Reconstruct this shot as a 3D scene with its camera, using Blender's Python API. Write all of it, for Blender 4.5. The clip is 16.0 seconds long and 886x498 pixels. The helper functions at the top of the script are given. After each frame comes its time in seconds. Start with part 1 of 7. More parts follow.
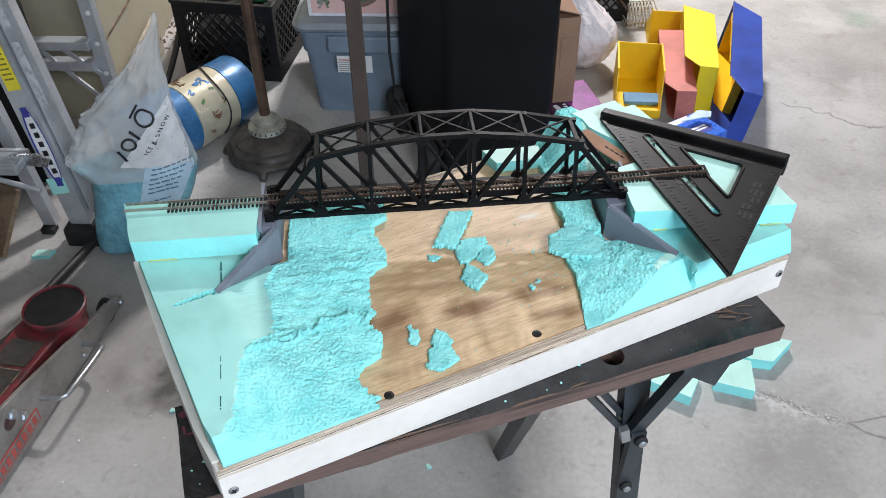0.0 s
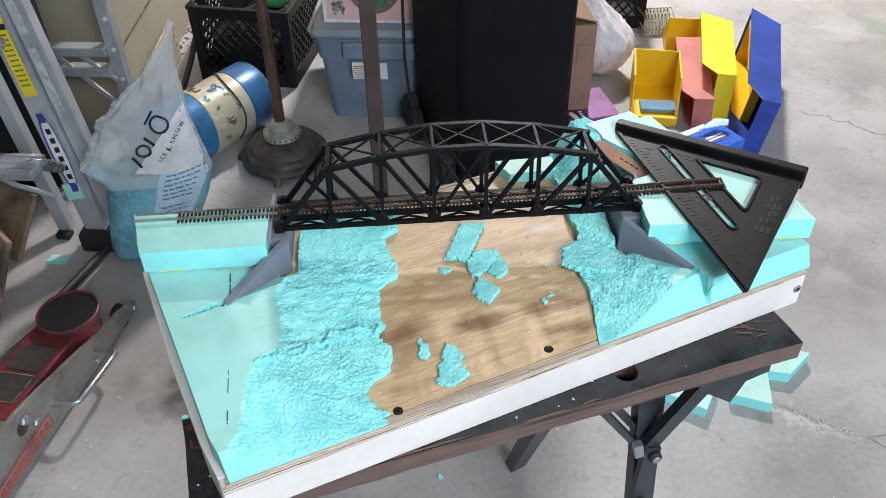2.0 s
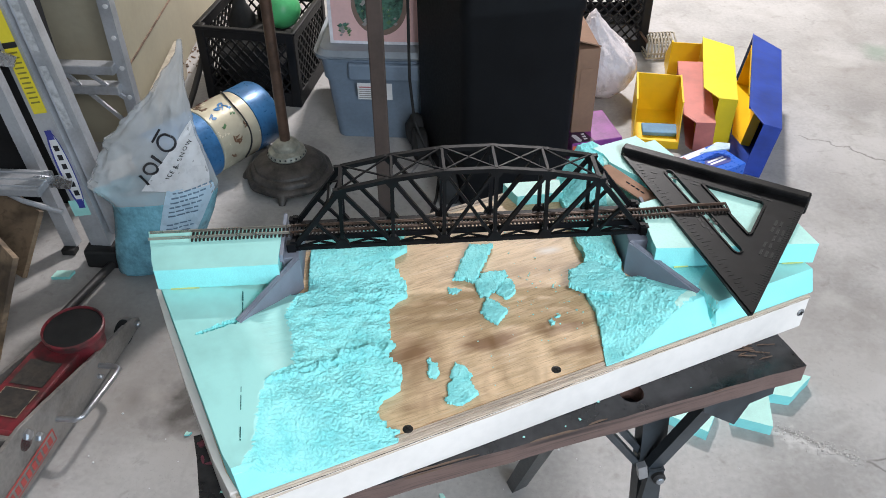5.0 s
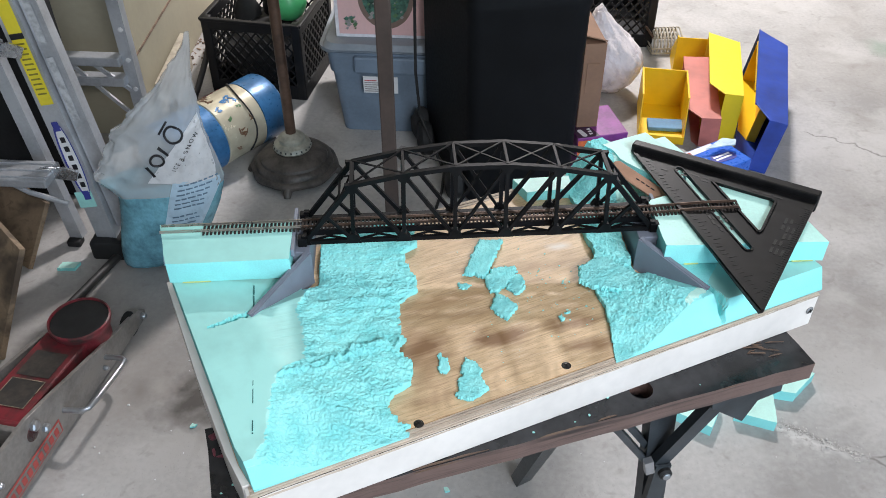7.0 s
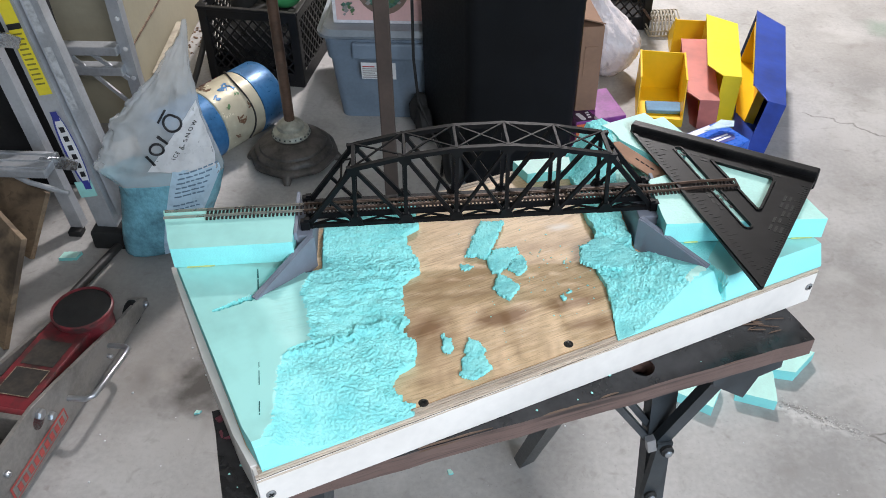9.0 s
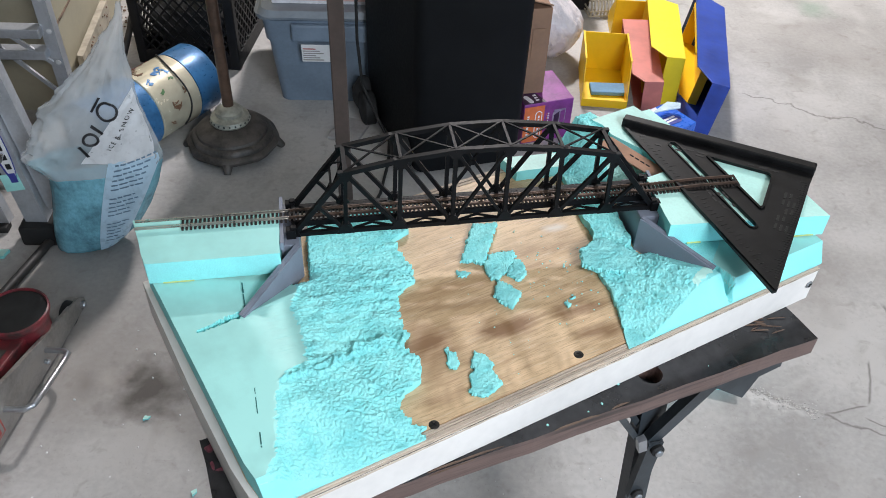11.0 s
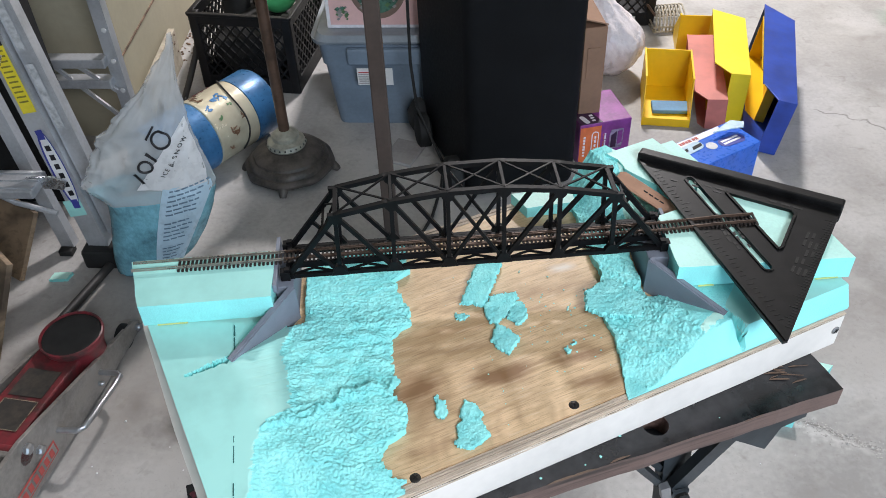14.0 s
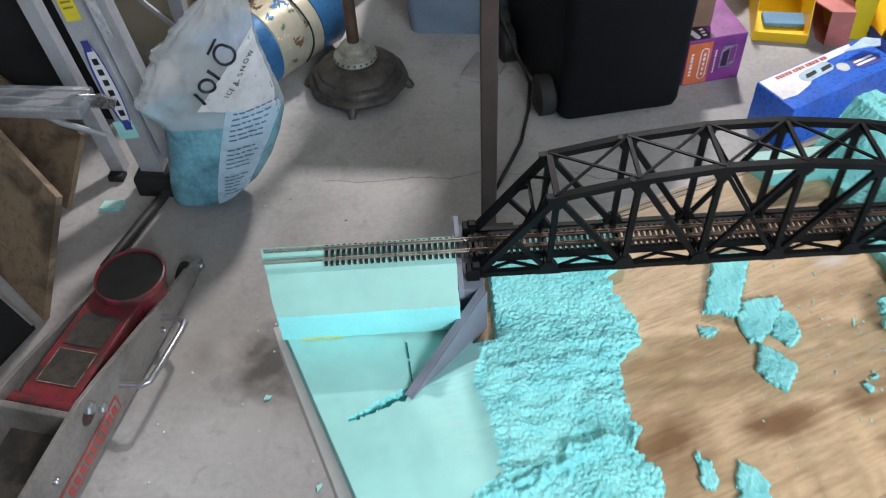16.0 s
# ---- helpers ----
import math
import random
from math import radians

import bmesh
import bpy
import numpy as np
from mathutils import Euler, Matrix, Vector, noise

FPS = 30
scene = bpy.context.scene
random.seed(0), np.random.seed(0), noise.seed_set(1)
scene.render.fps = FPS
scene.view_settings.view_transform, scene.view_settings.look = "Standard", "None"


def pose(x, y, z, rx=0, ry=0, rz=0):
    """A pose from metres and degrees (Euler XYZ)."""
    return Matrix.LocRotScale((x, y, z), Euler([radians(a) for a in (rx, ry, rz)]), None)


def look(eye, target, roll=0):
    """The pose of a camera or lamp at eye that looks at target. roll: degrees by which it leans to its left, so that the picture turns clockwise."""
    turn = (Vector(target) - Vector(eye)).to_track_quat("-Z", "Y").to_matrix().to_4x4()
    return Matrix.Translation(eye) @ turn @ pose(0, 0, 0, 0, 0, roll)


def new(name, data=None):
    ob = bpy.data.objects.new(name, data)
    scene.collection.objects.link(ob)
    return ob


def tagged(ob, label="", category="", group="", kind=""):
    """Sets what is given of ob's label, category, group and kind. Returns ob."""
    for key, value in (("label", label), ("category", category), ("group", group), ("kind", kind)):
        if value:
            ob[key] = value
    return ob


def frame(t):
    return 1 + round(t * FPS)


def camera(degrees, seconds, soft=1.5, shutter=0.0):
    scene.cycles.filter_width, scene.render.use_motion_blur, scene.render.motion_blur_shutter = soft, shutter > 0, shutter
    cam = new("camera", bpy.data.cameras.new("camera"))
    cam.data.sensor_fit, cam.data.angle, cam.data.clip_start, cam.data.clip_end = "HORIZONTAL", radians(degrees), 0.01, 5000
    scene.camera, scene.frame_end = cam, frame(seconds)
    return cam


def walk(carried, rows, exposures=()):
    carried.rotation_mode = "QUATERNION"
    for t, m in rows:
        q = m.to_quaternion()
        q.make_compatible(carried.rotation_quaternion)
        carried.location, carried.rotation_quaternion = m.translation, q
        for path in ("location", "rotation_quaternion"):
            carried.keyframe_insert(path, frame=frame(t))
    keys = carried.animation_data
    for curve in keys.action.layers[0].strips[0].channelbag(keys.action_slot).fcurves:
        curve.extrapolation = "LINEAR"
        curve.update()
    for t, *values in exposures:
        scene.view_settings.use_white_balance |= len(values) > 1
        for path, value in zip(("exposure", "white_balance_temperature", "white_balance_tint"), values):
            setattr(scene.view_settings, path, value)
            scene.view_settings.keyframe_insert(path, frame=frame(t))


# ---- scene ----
cam = camera(54.7, 16.0, soft=0.9, shutter=0.35)
PATH = [
    (0, (0.116, 0.104, 1.288), (0.042, 1.604, -0.033), -0.6),
    (0.5, (0.115, 0.103, 1.287), (0.039, 1.61, -0.026), -0.7),
    (1, (0.119, 0.105, 1.287), (0.033, 1.608, -0.031), -1.5),
    (1.5, (0.125, 0.111, 1.29), (0.023, 1.614, -0.025), -1.5),
    (2, (0.119, 0.116, 1.287), (0.009, 1.621, -0.025), -1.1),
    (2.5, (0.119, 0.116, 1.286), (0.013, 1.622, -0.025), -0.8),
    (3, (0.115, 0.114, 1.29), (0.013, 1.63, -0.011), -0.4),
    (3.5, (0.114, 0.111, 1.295), (0.011, 1.64, 0.01), -0.3),
    (4, (0.112, 0.109, 1.296), (0.007, 1.644, 0.018), -0.3),
    (6.5, (0.107, 0.106, 1.298), (-0.006, 1.639, 0.018), -0.5),
    (7, (0.102, 0.106, 1.299), (-0.01, 1.63, 0.009), -0.1),
    (7.5, (0.104, 0.111, 1.297), (-0.003, 1.625, -0.005), -0.3),
    (8, (0.105, 0.108, 1.296), (0.0, 1.614, -0.016), -0.6),
    (8.5, (0.103, 0.104, 1.296), (-0.004, 1.606, -0.02), -0.7),
    (9, (0.1, 0.098, 1.299), (-0.009, 1.603, -0.014), -0.8),
    (11.3, (0.031, 0.158, 1.288), (0.11, 1.629, -0.065), 2.7),
    (11.5, (0.059, 0.165, 1.288), (0.076, 1.643, -0.06), 2.6),
    (12, (0.105, 0.182, 1.286), (-0.047, 1.668, -0.043), -1.9),
    (12.5, (0.092, 0.187, 1.291), (-0.029, 1.683, -0.031), -1.6),
    (13, (0.102, 0.175, 1.297), (-0.014, 1.682, -0.013), -1.5),
    (13.5, (0.107, 0.172, 1.294), (-0.009, 1.671, -0.025), -1.8),
    (14, (0.108, 0.18, 1.294), (-0.017, 1.669, -0.035), -2.4),
    (14.5, (0.085, 0.184, 1.289), (-0.057, 1.662, -0.052), -3.0),
    (15, (0.024, 0.218, 1.268), (-0.13, 1.669, -0.099), -3.9),
    (15.5, (-0.05, 0.253, 1.246), (-0.18, 1.667, -0.162), -3.2),
    (16, (-0.044, 0.356, 1.201), (-0.216, 1.688, -0.281), -3.2),
]
walk(cam, [(t, look(eye, target, roll)) for t, eye, target, roll in PATH])

# ---- world and light ----
world = bpy.data.worlds.new("world")
scene.world = world
world.use_nodes = True
world.node_tree.nodes["Background"].inputs[0].default_value = (0.62, 0.80, 1.0, 1)
world.node_tree.nodes["Background"].inputs[1].default_value = 0.05


def area_lamp(name, where, target, size, power, color):
    data = bpy.data.lights.new(name, "AREA")
    data.shape, data.size, data.size_y = "RECTANGLE", size[0], size[1]
    data.energy, data.color = power, color
    lamp = new(name, data)
    lamp.matrix_world = look(where, target)
    return lamp


# unseen ceiling lamp set by the floor shadows, then two added fill lamps
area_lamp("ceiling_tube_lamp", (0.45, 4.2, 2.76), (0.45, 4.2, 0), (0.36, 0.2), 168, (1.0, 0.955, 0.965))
# unseen near lamp, added to brighten the base and its front faces
area_lamp("hanging_shop_light", (0.9, -0.75, 2.0), (0.2, 0.6, 0.7), (1.0, 0.5), 43.5, (0.89, 0.92, 1.0))
# bluish fill added behind the camera, with no known source
area_lamp("garage_door_daylight", (3.2, -3.9, 1.1), (0.9, 1.5, 0.7), (3.2, 2.0), 105, (0.56, 0.78, 1.0))
scene.view_settings.exposure = 0.0

# ---- materials ----


def make_mat(name, color, rough=0.6, metal=0.0, vary=0.12, scale=8.0, fine=120.0, bump=0.15, tint=None, depth=0.002, spec=0.5, island=0.0):
    """A surface with broad stains, fine grain and a little relief; scales are per metre."""
    m = bpy.data.materials.new(name)
    m.use_nodes = True
    nt = m.node_tree
    b = nt.nodes["Principled BSDF"]
    b.inputs["Roughness"].default_value, b.inputs["Metallic"].default_value = rough, metal
    b.inputs["Specular IOR Level"].default_value = spec
    co = nt.nodes.new("ShaderNodeTexCoord")
    big, small = nt.nodes.new("ShaderNodeTexNoise"), nt.nodes.new("ShaderNodeTexNoise")
    big.inputs["Scale"].default_value, big.inputs["Detail"].default_value = scale, 6
    small.inputs["Scale"].default_value, small.inputs["Detail"].default_value = fine, 4
    for t in (big, small):
        nt.links.new(co.outputs["Object"], t.inputs["Vector"])
    mix = nt.nodes.new("ShaderNodeMix")
    mix.data_type = "RGBA"
    dark = tint or tuple(c * (1 - 2.2 * vary) for c in color)
    lite = tuple(min(1, c * (1 + vary)) for c in color)
    mix.inputs["A"].default_value, mix.inputs["B"].default_value = (*dark, 1), (*lite, 1)
    ramp = nt.nodes.new("ShaderNodeMapRange")
    ramp.inputs["From Min"].default_value, ramp.inputs["From Max"].default_value = 0.3, 0.62
    add = nt.nodes.new("ShaderNodeMath")
    add.operation = "MULTIPLY_ADD"
    nt.links.new(small.outputs["Fac"], add.inputs[0])
    add.inputs[1].default_value = 0.35
    sub = nt.nodes.new("ShaderNodeMath")
    sub.operation = "SUBTRACT"
    nt.links.new(big.outputs["Fac"], sub.inputs[0])
    sub.inputs[1].default_value = 0.17
    nt.links.new(sub.outputs[0], add.inputs[2])
    nt.links.new(add.outputs[0], ramp.inputs["Value"])
    nt.links.new(ramp.outputs[0], mix.inputs["Factor"])
    nt.links.new(mix.outputs["Result"], b.inputs["Base Color"])
    rr = nt.nodes.new("ShaderNodeMapRange")
    rr.inputs["To Min"].default_value, rr.inputs["To Max"].default_value = max(0, rough - 0.12), min(1, rough + 0.1)
    nt.links.new(small.outputs["Fac"], rr.inputs["Value"])
    nt.links.new(rr.outputs[0], b.inputs["Roughness"])
    bp = nt.nodes.new("ShaderNodeBump")
    bp.inputs["Strength"].default_value, bp.inputs["Distance"].default_value = bump, depth
    nt.links.new(small.outputs["Fac"], bp.inputs["Height"])
    nt.links.new(bp.outputs[0], b.inputs["Normal"])
    return m


def line_mask(nt, co, p, q, width, wobble, scale):
    """1 along a wandering line from p to q in the object's xy plane, 0 elsewhere."""
    p, q = Vector(p), Vector(q)
    d = (q - p).normalized()
    sep = nt.nodes.new("ShaderNodeSeparateXYZ")
    nt.links.new(co, sep.inputs[0])

    def math_node(op, a, b=None, c=None):
        n = nt.nodes.new("ShaderNodeMath")
        n.operation = op
        for k, v in enumerate((a, b, c)):
            if v is None:
                continue
            if isinstance(v, (int, float)):
                n.inputs[k].default_value = v
            else:
                nt.links.new(v, n.inputs[k])
        return n.outputs[0]

    ns = nt.nodes.new("ShaderNodeTexNoise")
    ns.inputs["Scale"].default_value, ns.inputs["Detail"].default_value = scale, 8
    nt.links.new(co, ns.inputs["Vector"])
    across = math_node("MULTIPLY_ADD", sep.outputs[0], -d.y, math_node("MULTIPLY", sep.outputs[1], d.x))
    across = math_node("ADD", across, p.x * d.y - p.y * d.x)
    across = math_node("ADD", across, math_node("MULTIPLY", math_node("SUBTRACT", ns.outputs["Fac"], 0.5), wobble))
    along = math_node("MULTIPLY_ADD", sep.outputs[0], d.x, math_node("MULTIPLY", sep.outputs[1], d.y))
    along = math_node("SUBTRACT", along, p.x * d.x + p.y * d.y)
    near = math_node("SUBTRACT", 1.0, math_node("MINIMUM", math_node("DIVIDE", math_node("ABSOLUTE", across), width), 1.0))
    ln = (q - p).length
    inside = math_node("DIVIDE", math_node("MINIMUM", along, math_node("SUBTRACT", ln, along)), min(0.35 * ln, 4 * width))
    inside = math_node("MAXIMUM", math_node("MINIMUM", inside, 1.0), 0.0)
    return math_node("MULTIPLY", near, inside)


def tint_by(m, mask, color, strength=1.0):
    """Lay a colour over a material where the mask is set."""
    nt = m.node_tree
    b = nt.nodes["Principled BSDF"]
    link = b.inputs["Base Color"].links[0]
    mix = nt.nodes.new("ShaderNodeMix")
    mix.data_type = "RGBA"
    old = link.from_socket
    mul = nt.nodes.new("ShaderNodeMath")
    mul.operation = "MULTIPLY"
    mul.use_clamp = True
    nt.links.new(mask, mul.inputs[0])
    mul.inputs[1].default_value = strength
    nt.links.new(mul.outputs[0], mix.inputs["Factor"])
    nt.links.new(old, mix.inputs["A"])
    mix.inputs["B"].default_value = (*color, 1)
    nt.links.new(mix.outputs["Result"], b.inputs["Base Color"])


def blotch_mask(nt, co, centre, radius, scale=14.0):
    """A ragged round patch of colour."""
    dist = nt.nodes.new("ShaderNodeVectorMath")
    dist.operation = "DISTANCE"
    nt.links.new(co, dist.inputs[0])
    dist.inputs[1].default_value = (*centre, 0)
    ns = nt.nodes.new("ShaderNodeTexNoise")
    ns.inputs["Scale"].default_value, ns.inputs["Detail"].default_value = scale, 6
    nt.links.new(co, ns.inputs["Vector"])
    warp = nt.nodes.new("ShaderNodeMath")
    warp.operation = "MULTIPLY_ADD"
    nt.links.new(ns.outputs["Fac"], warp.inputs[0])
    warp.inputs[1].default_value = radius * 1.6
    nt.links.new(dist.outputs["Value"], warp.inputs[2])
    r = nt.nodes.new("ShaderNodeMapRange")
    r.inputs["From Min"].default_value, r.inputs["From Max"].default_value = radius * 1.0, radius * 1.9
    r.inputs["To Min"].default_value, r.inputs["To Max"].default_value = 1, 0
    nt.links.new(warp.outputs[0], r.inputs["Value"])
    return r.outputs[0]


def wood_mat(name, light, dark, turn, stretch=14.0, scale=9.0, rough=0.6, bands=0.55):
    """Wood with figure drawn out along one direction (turn, degrees about z)."""
    m = make_mat(name, light, rough, vary=0.06, scale=30, fine=300, bump=0.1, depth=0.0006)
    nt = m.node_tree
    co = nt.nodes.new("ShaderNodeTexCoord").outputs["Object"]
    mp = nt.nodes.new("ShaderNodeMapping")
    mp.inputs["Rotation"].default_value = (0, 0, radians(turn))
    mp.inputs["Scale"].default_value = (1, stretch, stretch)
    nt.links.new(co, mp.inputs["Vector"])
    for sc, strength, det in ((scale * 0.42, bands, 3), (scale * 2.6, 0.5, 6)):
        ns = nt.nodes.new("ShaderNodeTexNoise")
        ns.inputs["Scale"].default_value, ns.inputs["Detail"].default_value = sc, det
        ns.inputs["Distortion"].default_value = 0.6
        nt.links.new(mp.outputs[0], ns.inputs["Vector"])
        r = nt.nodes.new("ShaderNodeMapRange")
        r.inputs["From Min"].default_value, r.inputs["From Max"].default_value = 0.5, 0.72
        nt.links.new(ns.outputs["Fac"], r.inputs["Value"])
        tint_by(m, r.outputs[0], dark, strength)
    return m


CONCRETE = make_mat("concrete", (0.418, 0.407, 0.394), 0.72, vary=0.12, scale=3.5, fine=90, bump=0.12, depth=0.0015)
nt = CONCRETE.node_tree
co = nt.nodes.new("ShaderNodeTexCoord").outputs["Object"]
# floor cracks; the last dark line paints the edge of a light patch
for p, q, wd, wob in (((0.95, 2.21), (1.9, 1.75), 0.005, 0.22), ((0.655, 1.180), (0.795, 1.105), 0.006, 0.03), ((0.795, 1.105), (1.4, 0.85), 0.004, 0.12),
                      ((0.98, 1.02), (1.02, 1.4), 0.004, 0.1), ((0.815, 1.105), (0.90, 1.125), 0.003, 0.04), ((0.90, 1.125), (0.945, 1.24), 0.0035, 0.03), ((0.88, 1.10), (0.97, 1.05), 0.003, 0.04), ((-0.45, 1.62), (0.2, 1.66), 0.0022, 0.09)):
    tint_by(CONCRETE, line_mask(nt, co, p, q, wd, wob, 7.0), (0.13, 0.12, 0.11), 0.8)
for sc, lo, hi, col, k in ((2.2, 0.50, 0.72, (0.27, 0.25, 0.23), 0.5), (9.0, 0.54, 0.74, (0.24, 0.22, 0.20), 0.40), (28.0, 0.60, 0.74, (0.22, 0.20, 0.18), 0.45), (6.0, 0.58, 0.80, (0.56, 0.55, 0.53), 0.5), (260.0, 0.62, 0.74, (0.20, 0.19, 0.18), 0.45)):
    floor_blotch = nt.nodes.new("ShaderNodeTexNoise")
    floor_blotch.inputs["Scale"].default_value, floor_blotch.inputs["Detail"].default_value = sc, 7
    floor_blotch.inputs["Distortion"].default_value = 0.8
    mp = nt.nodes.new("ShaderNodeMapping")
    mp.inputs["Location"].default_value = (sc * 0.37, sc * 1.9, 0)
    nt.links.new(co, mp.inputs["Vector"])
    nt.links.new(mp.outputs[0], floor_blotch.inputs["Vector"])
    r = nt.nodes.new("ShaderNodeMapRange")
    r.inputs["From Min"].default_value, r.inputs["From Max"].default_value = lo, hi
    nt.links.new(floor_blotch.outputs["Fac"], r.inputs["Value"])
    tint_by(CONCRETE, r.outputs[0], col, k)
tint_by(CONCRETE, line_mask(nt, co, (0.50, 1.23), (0.80, 1.10), 0.016, 0.10, 30.0), (0.62, 0.61, 0.59), 0.7)
tint_by(CONCRETE, blotch_mask(nt, co, (-0.457, 1.158), 0.088, 24.0), (0.055, 0.050, 0.045), 1.0)
tint_by(CONCRETE, blotch_mask(nt, co, (-0.573, 1.166), 0.035), (0.15, 0.14, 0.13), 0.7)
tint_by(CONCRETE, blotch_mask(nt, co, (-0.528, 1.174), 0.035, 40.0), (0.50, 0.46, 0.43), 0.5)
# broad brown dirt, with the floor's shade by the jack painted in
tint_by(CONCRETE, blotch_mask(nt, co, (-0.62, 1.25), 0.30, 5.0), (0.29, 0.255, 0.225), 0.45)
tint_by(CONCRETE, blotch_mask(nt, co, (1.35, 2.75), 0.07), (0.20, 0.30, 0.22), 0.5)
# dark brown patch paints the shade on the floor behind the ladder
tint_by(CONCRETE, blotch_mask(nt, co, (-0.85, 1.95), 0.22), (0.20, 0.16, 0.12), 0.7)

CRUMBLE = make_mat("crumbled_concrete", (0.47, 0.455, 0.435), 0.9, vary=0.15, scale=60)
FOAM = make_mat("foam_carved", (0.315, 0.80, 0.785), 0.8, vary=0.06, scale=60, fine=620, bump=0.8, depth=0.0014, tint=(0.22, 0.70, 0.70), spec=0.3)
nt = FOAM.node_tree
beads = nt.nodes.new("ShaderNodeTexNoise")
beads.inputs["Scale"].default_value, beads.inputs["Detail"].default_value = 460, 4
nt.links.new(nt.nodes.new("ShaderNodeTexCoord").outputs["Object"], beads.inputs["Vector"])
bead_bump = nt.nodes.new("ShaderNodeBump")
bead_bump.inputs["Strength"].default_value, bead_bump.inputs["Distance"].default_value = 0.42, 0.0016
old_bump = nt.nodes["Principled BSDF"].inputs["Normal"].links[0].from_socket
nt.links.new(beads.outputs["Fac"], bead_bump.inputs["Height"])
nt.links.new(old_bump, bead_bump.inputs["Normal"])
nt.links.new(bead_bump.outputs[0], nt.nodes["Principled BSDF"].inputs["Normal"])
FOAM_SKIN = make_mat("foam_smooth_skin", (0.36, 0.73, 0.675), 0.5, vary=0.07, scale=14, fine=60, bump=0.10, depth=0.003)
FOAM_CUT = make_mat("foam_cut_edge", (0.28, 0.79, 0.775), 0.7, vary=0.05, scale=20, fine=700, bump=0.3, depth=0.0008)
FOAM_PALE = make_mat("pale_foam_skin", (0.50, 0.83, 0.745), 0.5, vary=0.06, scale=20, fine=420, bump=0.25, depth=0.001)
FOAM_CUT_SHADE = make_mat("cut_line_shade", (0.02, 0.13, 0.13), 0.9, vary=0.2)
YELLOW_GLUE = make_mat("yellow_glue", (0.62, 0.66, 0.24), 0.5)
PLYWOOD = wood_mat("plywood_face", (0.68, 0.485, 0.285), (0.37, 0.225, 0.11), -14, 6.0, 10.0, 0.5, 0.8)
nt = PLYWOOD.node_tree
mp = nt.nodes.new("ShaderNodeMapping")
mp.inputs["Rotation"].default_value, mp.inputs["Scale"].default_value = (0, 0, radians(-16)), (1, 16, 16)
nt.links.new(nt.nodes.new("ShaderNodeTexCoord").outputs["Object"], mp.inputs["Vector"])
for sc, lo, hi, col, k in ((48.0, 0.50, 0.70, (0.33, 0.20, 0.105), 0.65), (34.0, 0.55, 0.75, (0.74, 0.60, 0.43), 0.6)):
    streak = nt.nodes.new("ShaderNodeTexNoise")
    streak.inputs["Scale"].default_value, streak.inputs["Detail"].default_value = sc, 4
    streak.inputs["Distortion"].default_value = 1.2
    nt.links.new(mp.outputs[0], streak.inputs["Vector"])
    r = nt.nodes.new("ShaderNodeMapRange")
    r.inputs["From Min"].default_value, r.inputs["From Max"].default_value = lo, hi
    nt.links.new(streak.outputs["Fac"], r.inputs["Value"])
    tint_by(PLYWOOD, r.outputs[0], col, k)
nt = PLYWOOD.node_tree
co = nt.nodes.new("ShaderNodeTexCoord").outputs["Object"]
figure = nt.nodes.new("ShaderNodeTexNoise")
figure.inputs["Scale"].default_value, figure.inputs["Detail"].default_value, figure.inputs["Distortion"].default_value = 13.0, 6, 0.8
nt.links.new(mp.outputs[0], figure.inputs["Vector"])
for p, q, wd, wob, k in (((0.11, 0.1005), (0.215, 0.0765), 0.020, 0.030, 1.0), ((0.195, 0.0800), (0.285, 0.0610), 0.015, 0.026, 1.0), ((0.262, 0.0690), (0.350, 0.0500), 0.009, 0.024, 0.9), ((0.275, 0.0430), (0.345, 0.0190), 0.010, 0.026, 0.8),
                         ((0.13, 0.0700), (0.205, 0.0500), 0.022, 0.040, 0.55), ((0.16, 0.1250), (0.30, 0.0900), 0.007, 0.030, 0.35), ((0.19, 0.1750), (0.37, 0.1240), 0.006, 0.040, 0.35), ((0.12, 0.0400), (0.20, 0.0220), 0.008, 0.040, 0.4), ((0.21, 0.1600), (0.36, 0.1000), 0.004, 0.030, 0.35)):
    n1, n2 = nt.nodes.new("ShaderNodeMath"), nt.nodes.new("ShaderNodeMath")
    n1.operation = n2.operation = "MULTIPLY_ADD"
    n2.use_clamp = True
    nt.links.new(figure.outputs["Fac"], n1.inputs[0])
    n1.inputs[1].default_value, n1.inputs[2].default_value = 1.5, -1.12
    nt.links.new(line_mask(nt, co, p, q, wd * 1.5, wob, 22.0), n2.inputs[0])
    n2.inputs[1].default_value = 1.55
    nt.links.new(n1.outputs[0], n2.inputs[2])
    tint_by(PLYWOOD, n2.outputs[0], (0.235, 0.125, 0.055), k)
for p, q in (((0.213, 0.040), (0.1985, 0.001)), ((0.222, 0.044), (0.208, 0.006)), ((0.272, 0.030), (0.2590, 0.000)), ((0.262, 0.032), (0.252, 0.006)), ((0.176, 0.040), (0.166, 0.012)), ((0.167, 0.046), (0.157, 0.014)), ((0.238, 0.040), (0.230, 0.012))):
    tint_by(PLYWOOD, line_mask(nt, co, p, q, 0.0050, 0.010, 60.0), (0.36, 0.235, 0.13), 0.42)
tint_by(PLYWOOD, line_mask(nt, co, (0.334, 0.160), (0.364, 0.1545), 0.007, 0.006, 60.0), (0.70, 0.64, 0.57), 0.9)
PLY_GLUE = make_mat("dark_glue_line", (0.10, 0.075, 0.055), 0.8, vary=0.3, scale=60)
PLY_EDGE = wood_mat("plywood_edge", (0.60, 0.50, 0.40), (0.14, 0.10, 0.075), 0, 60.0, 18.0, 0.75)
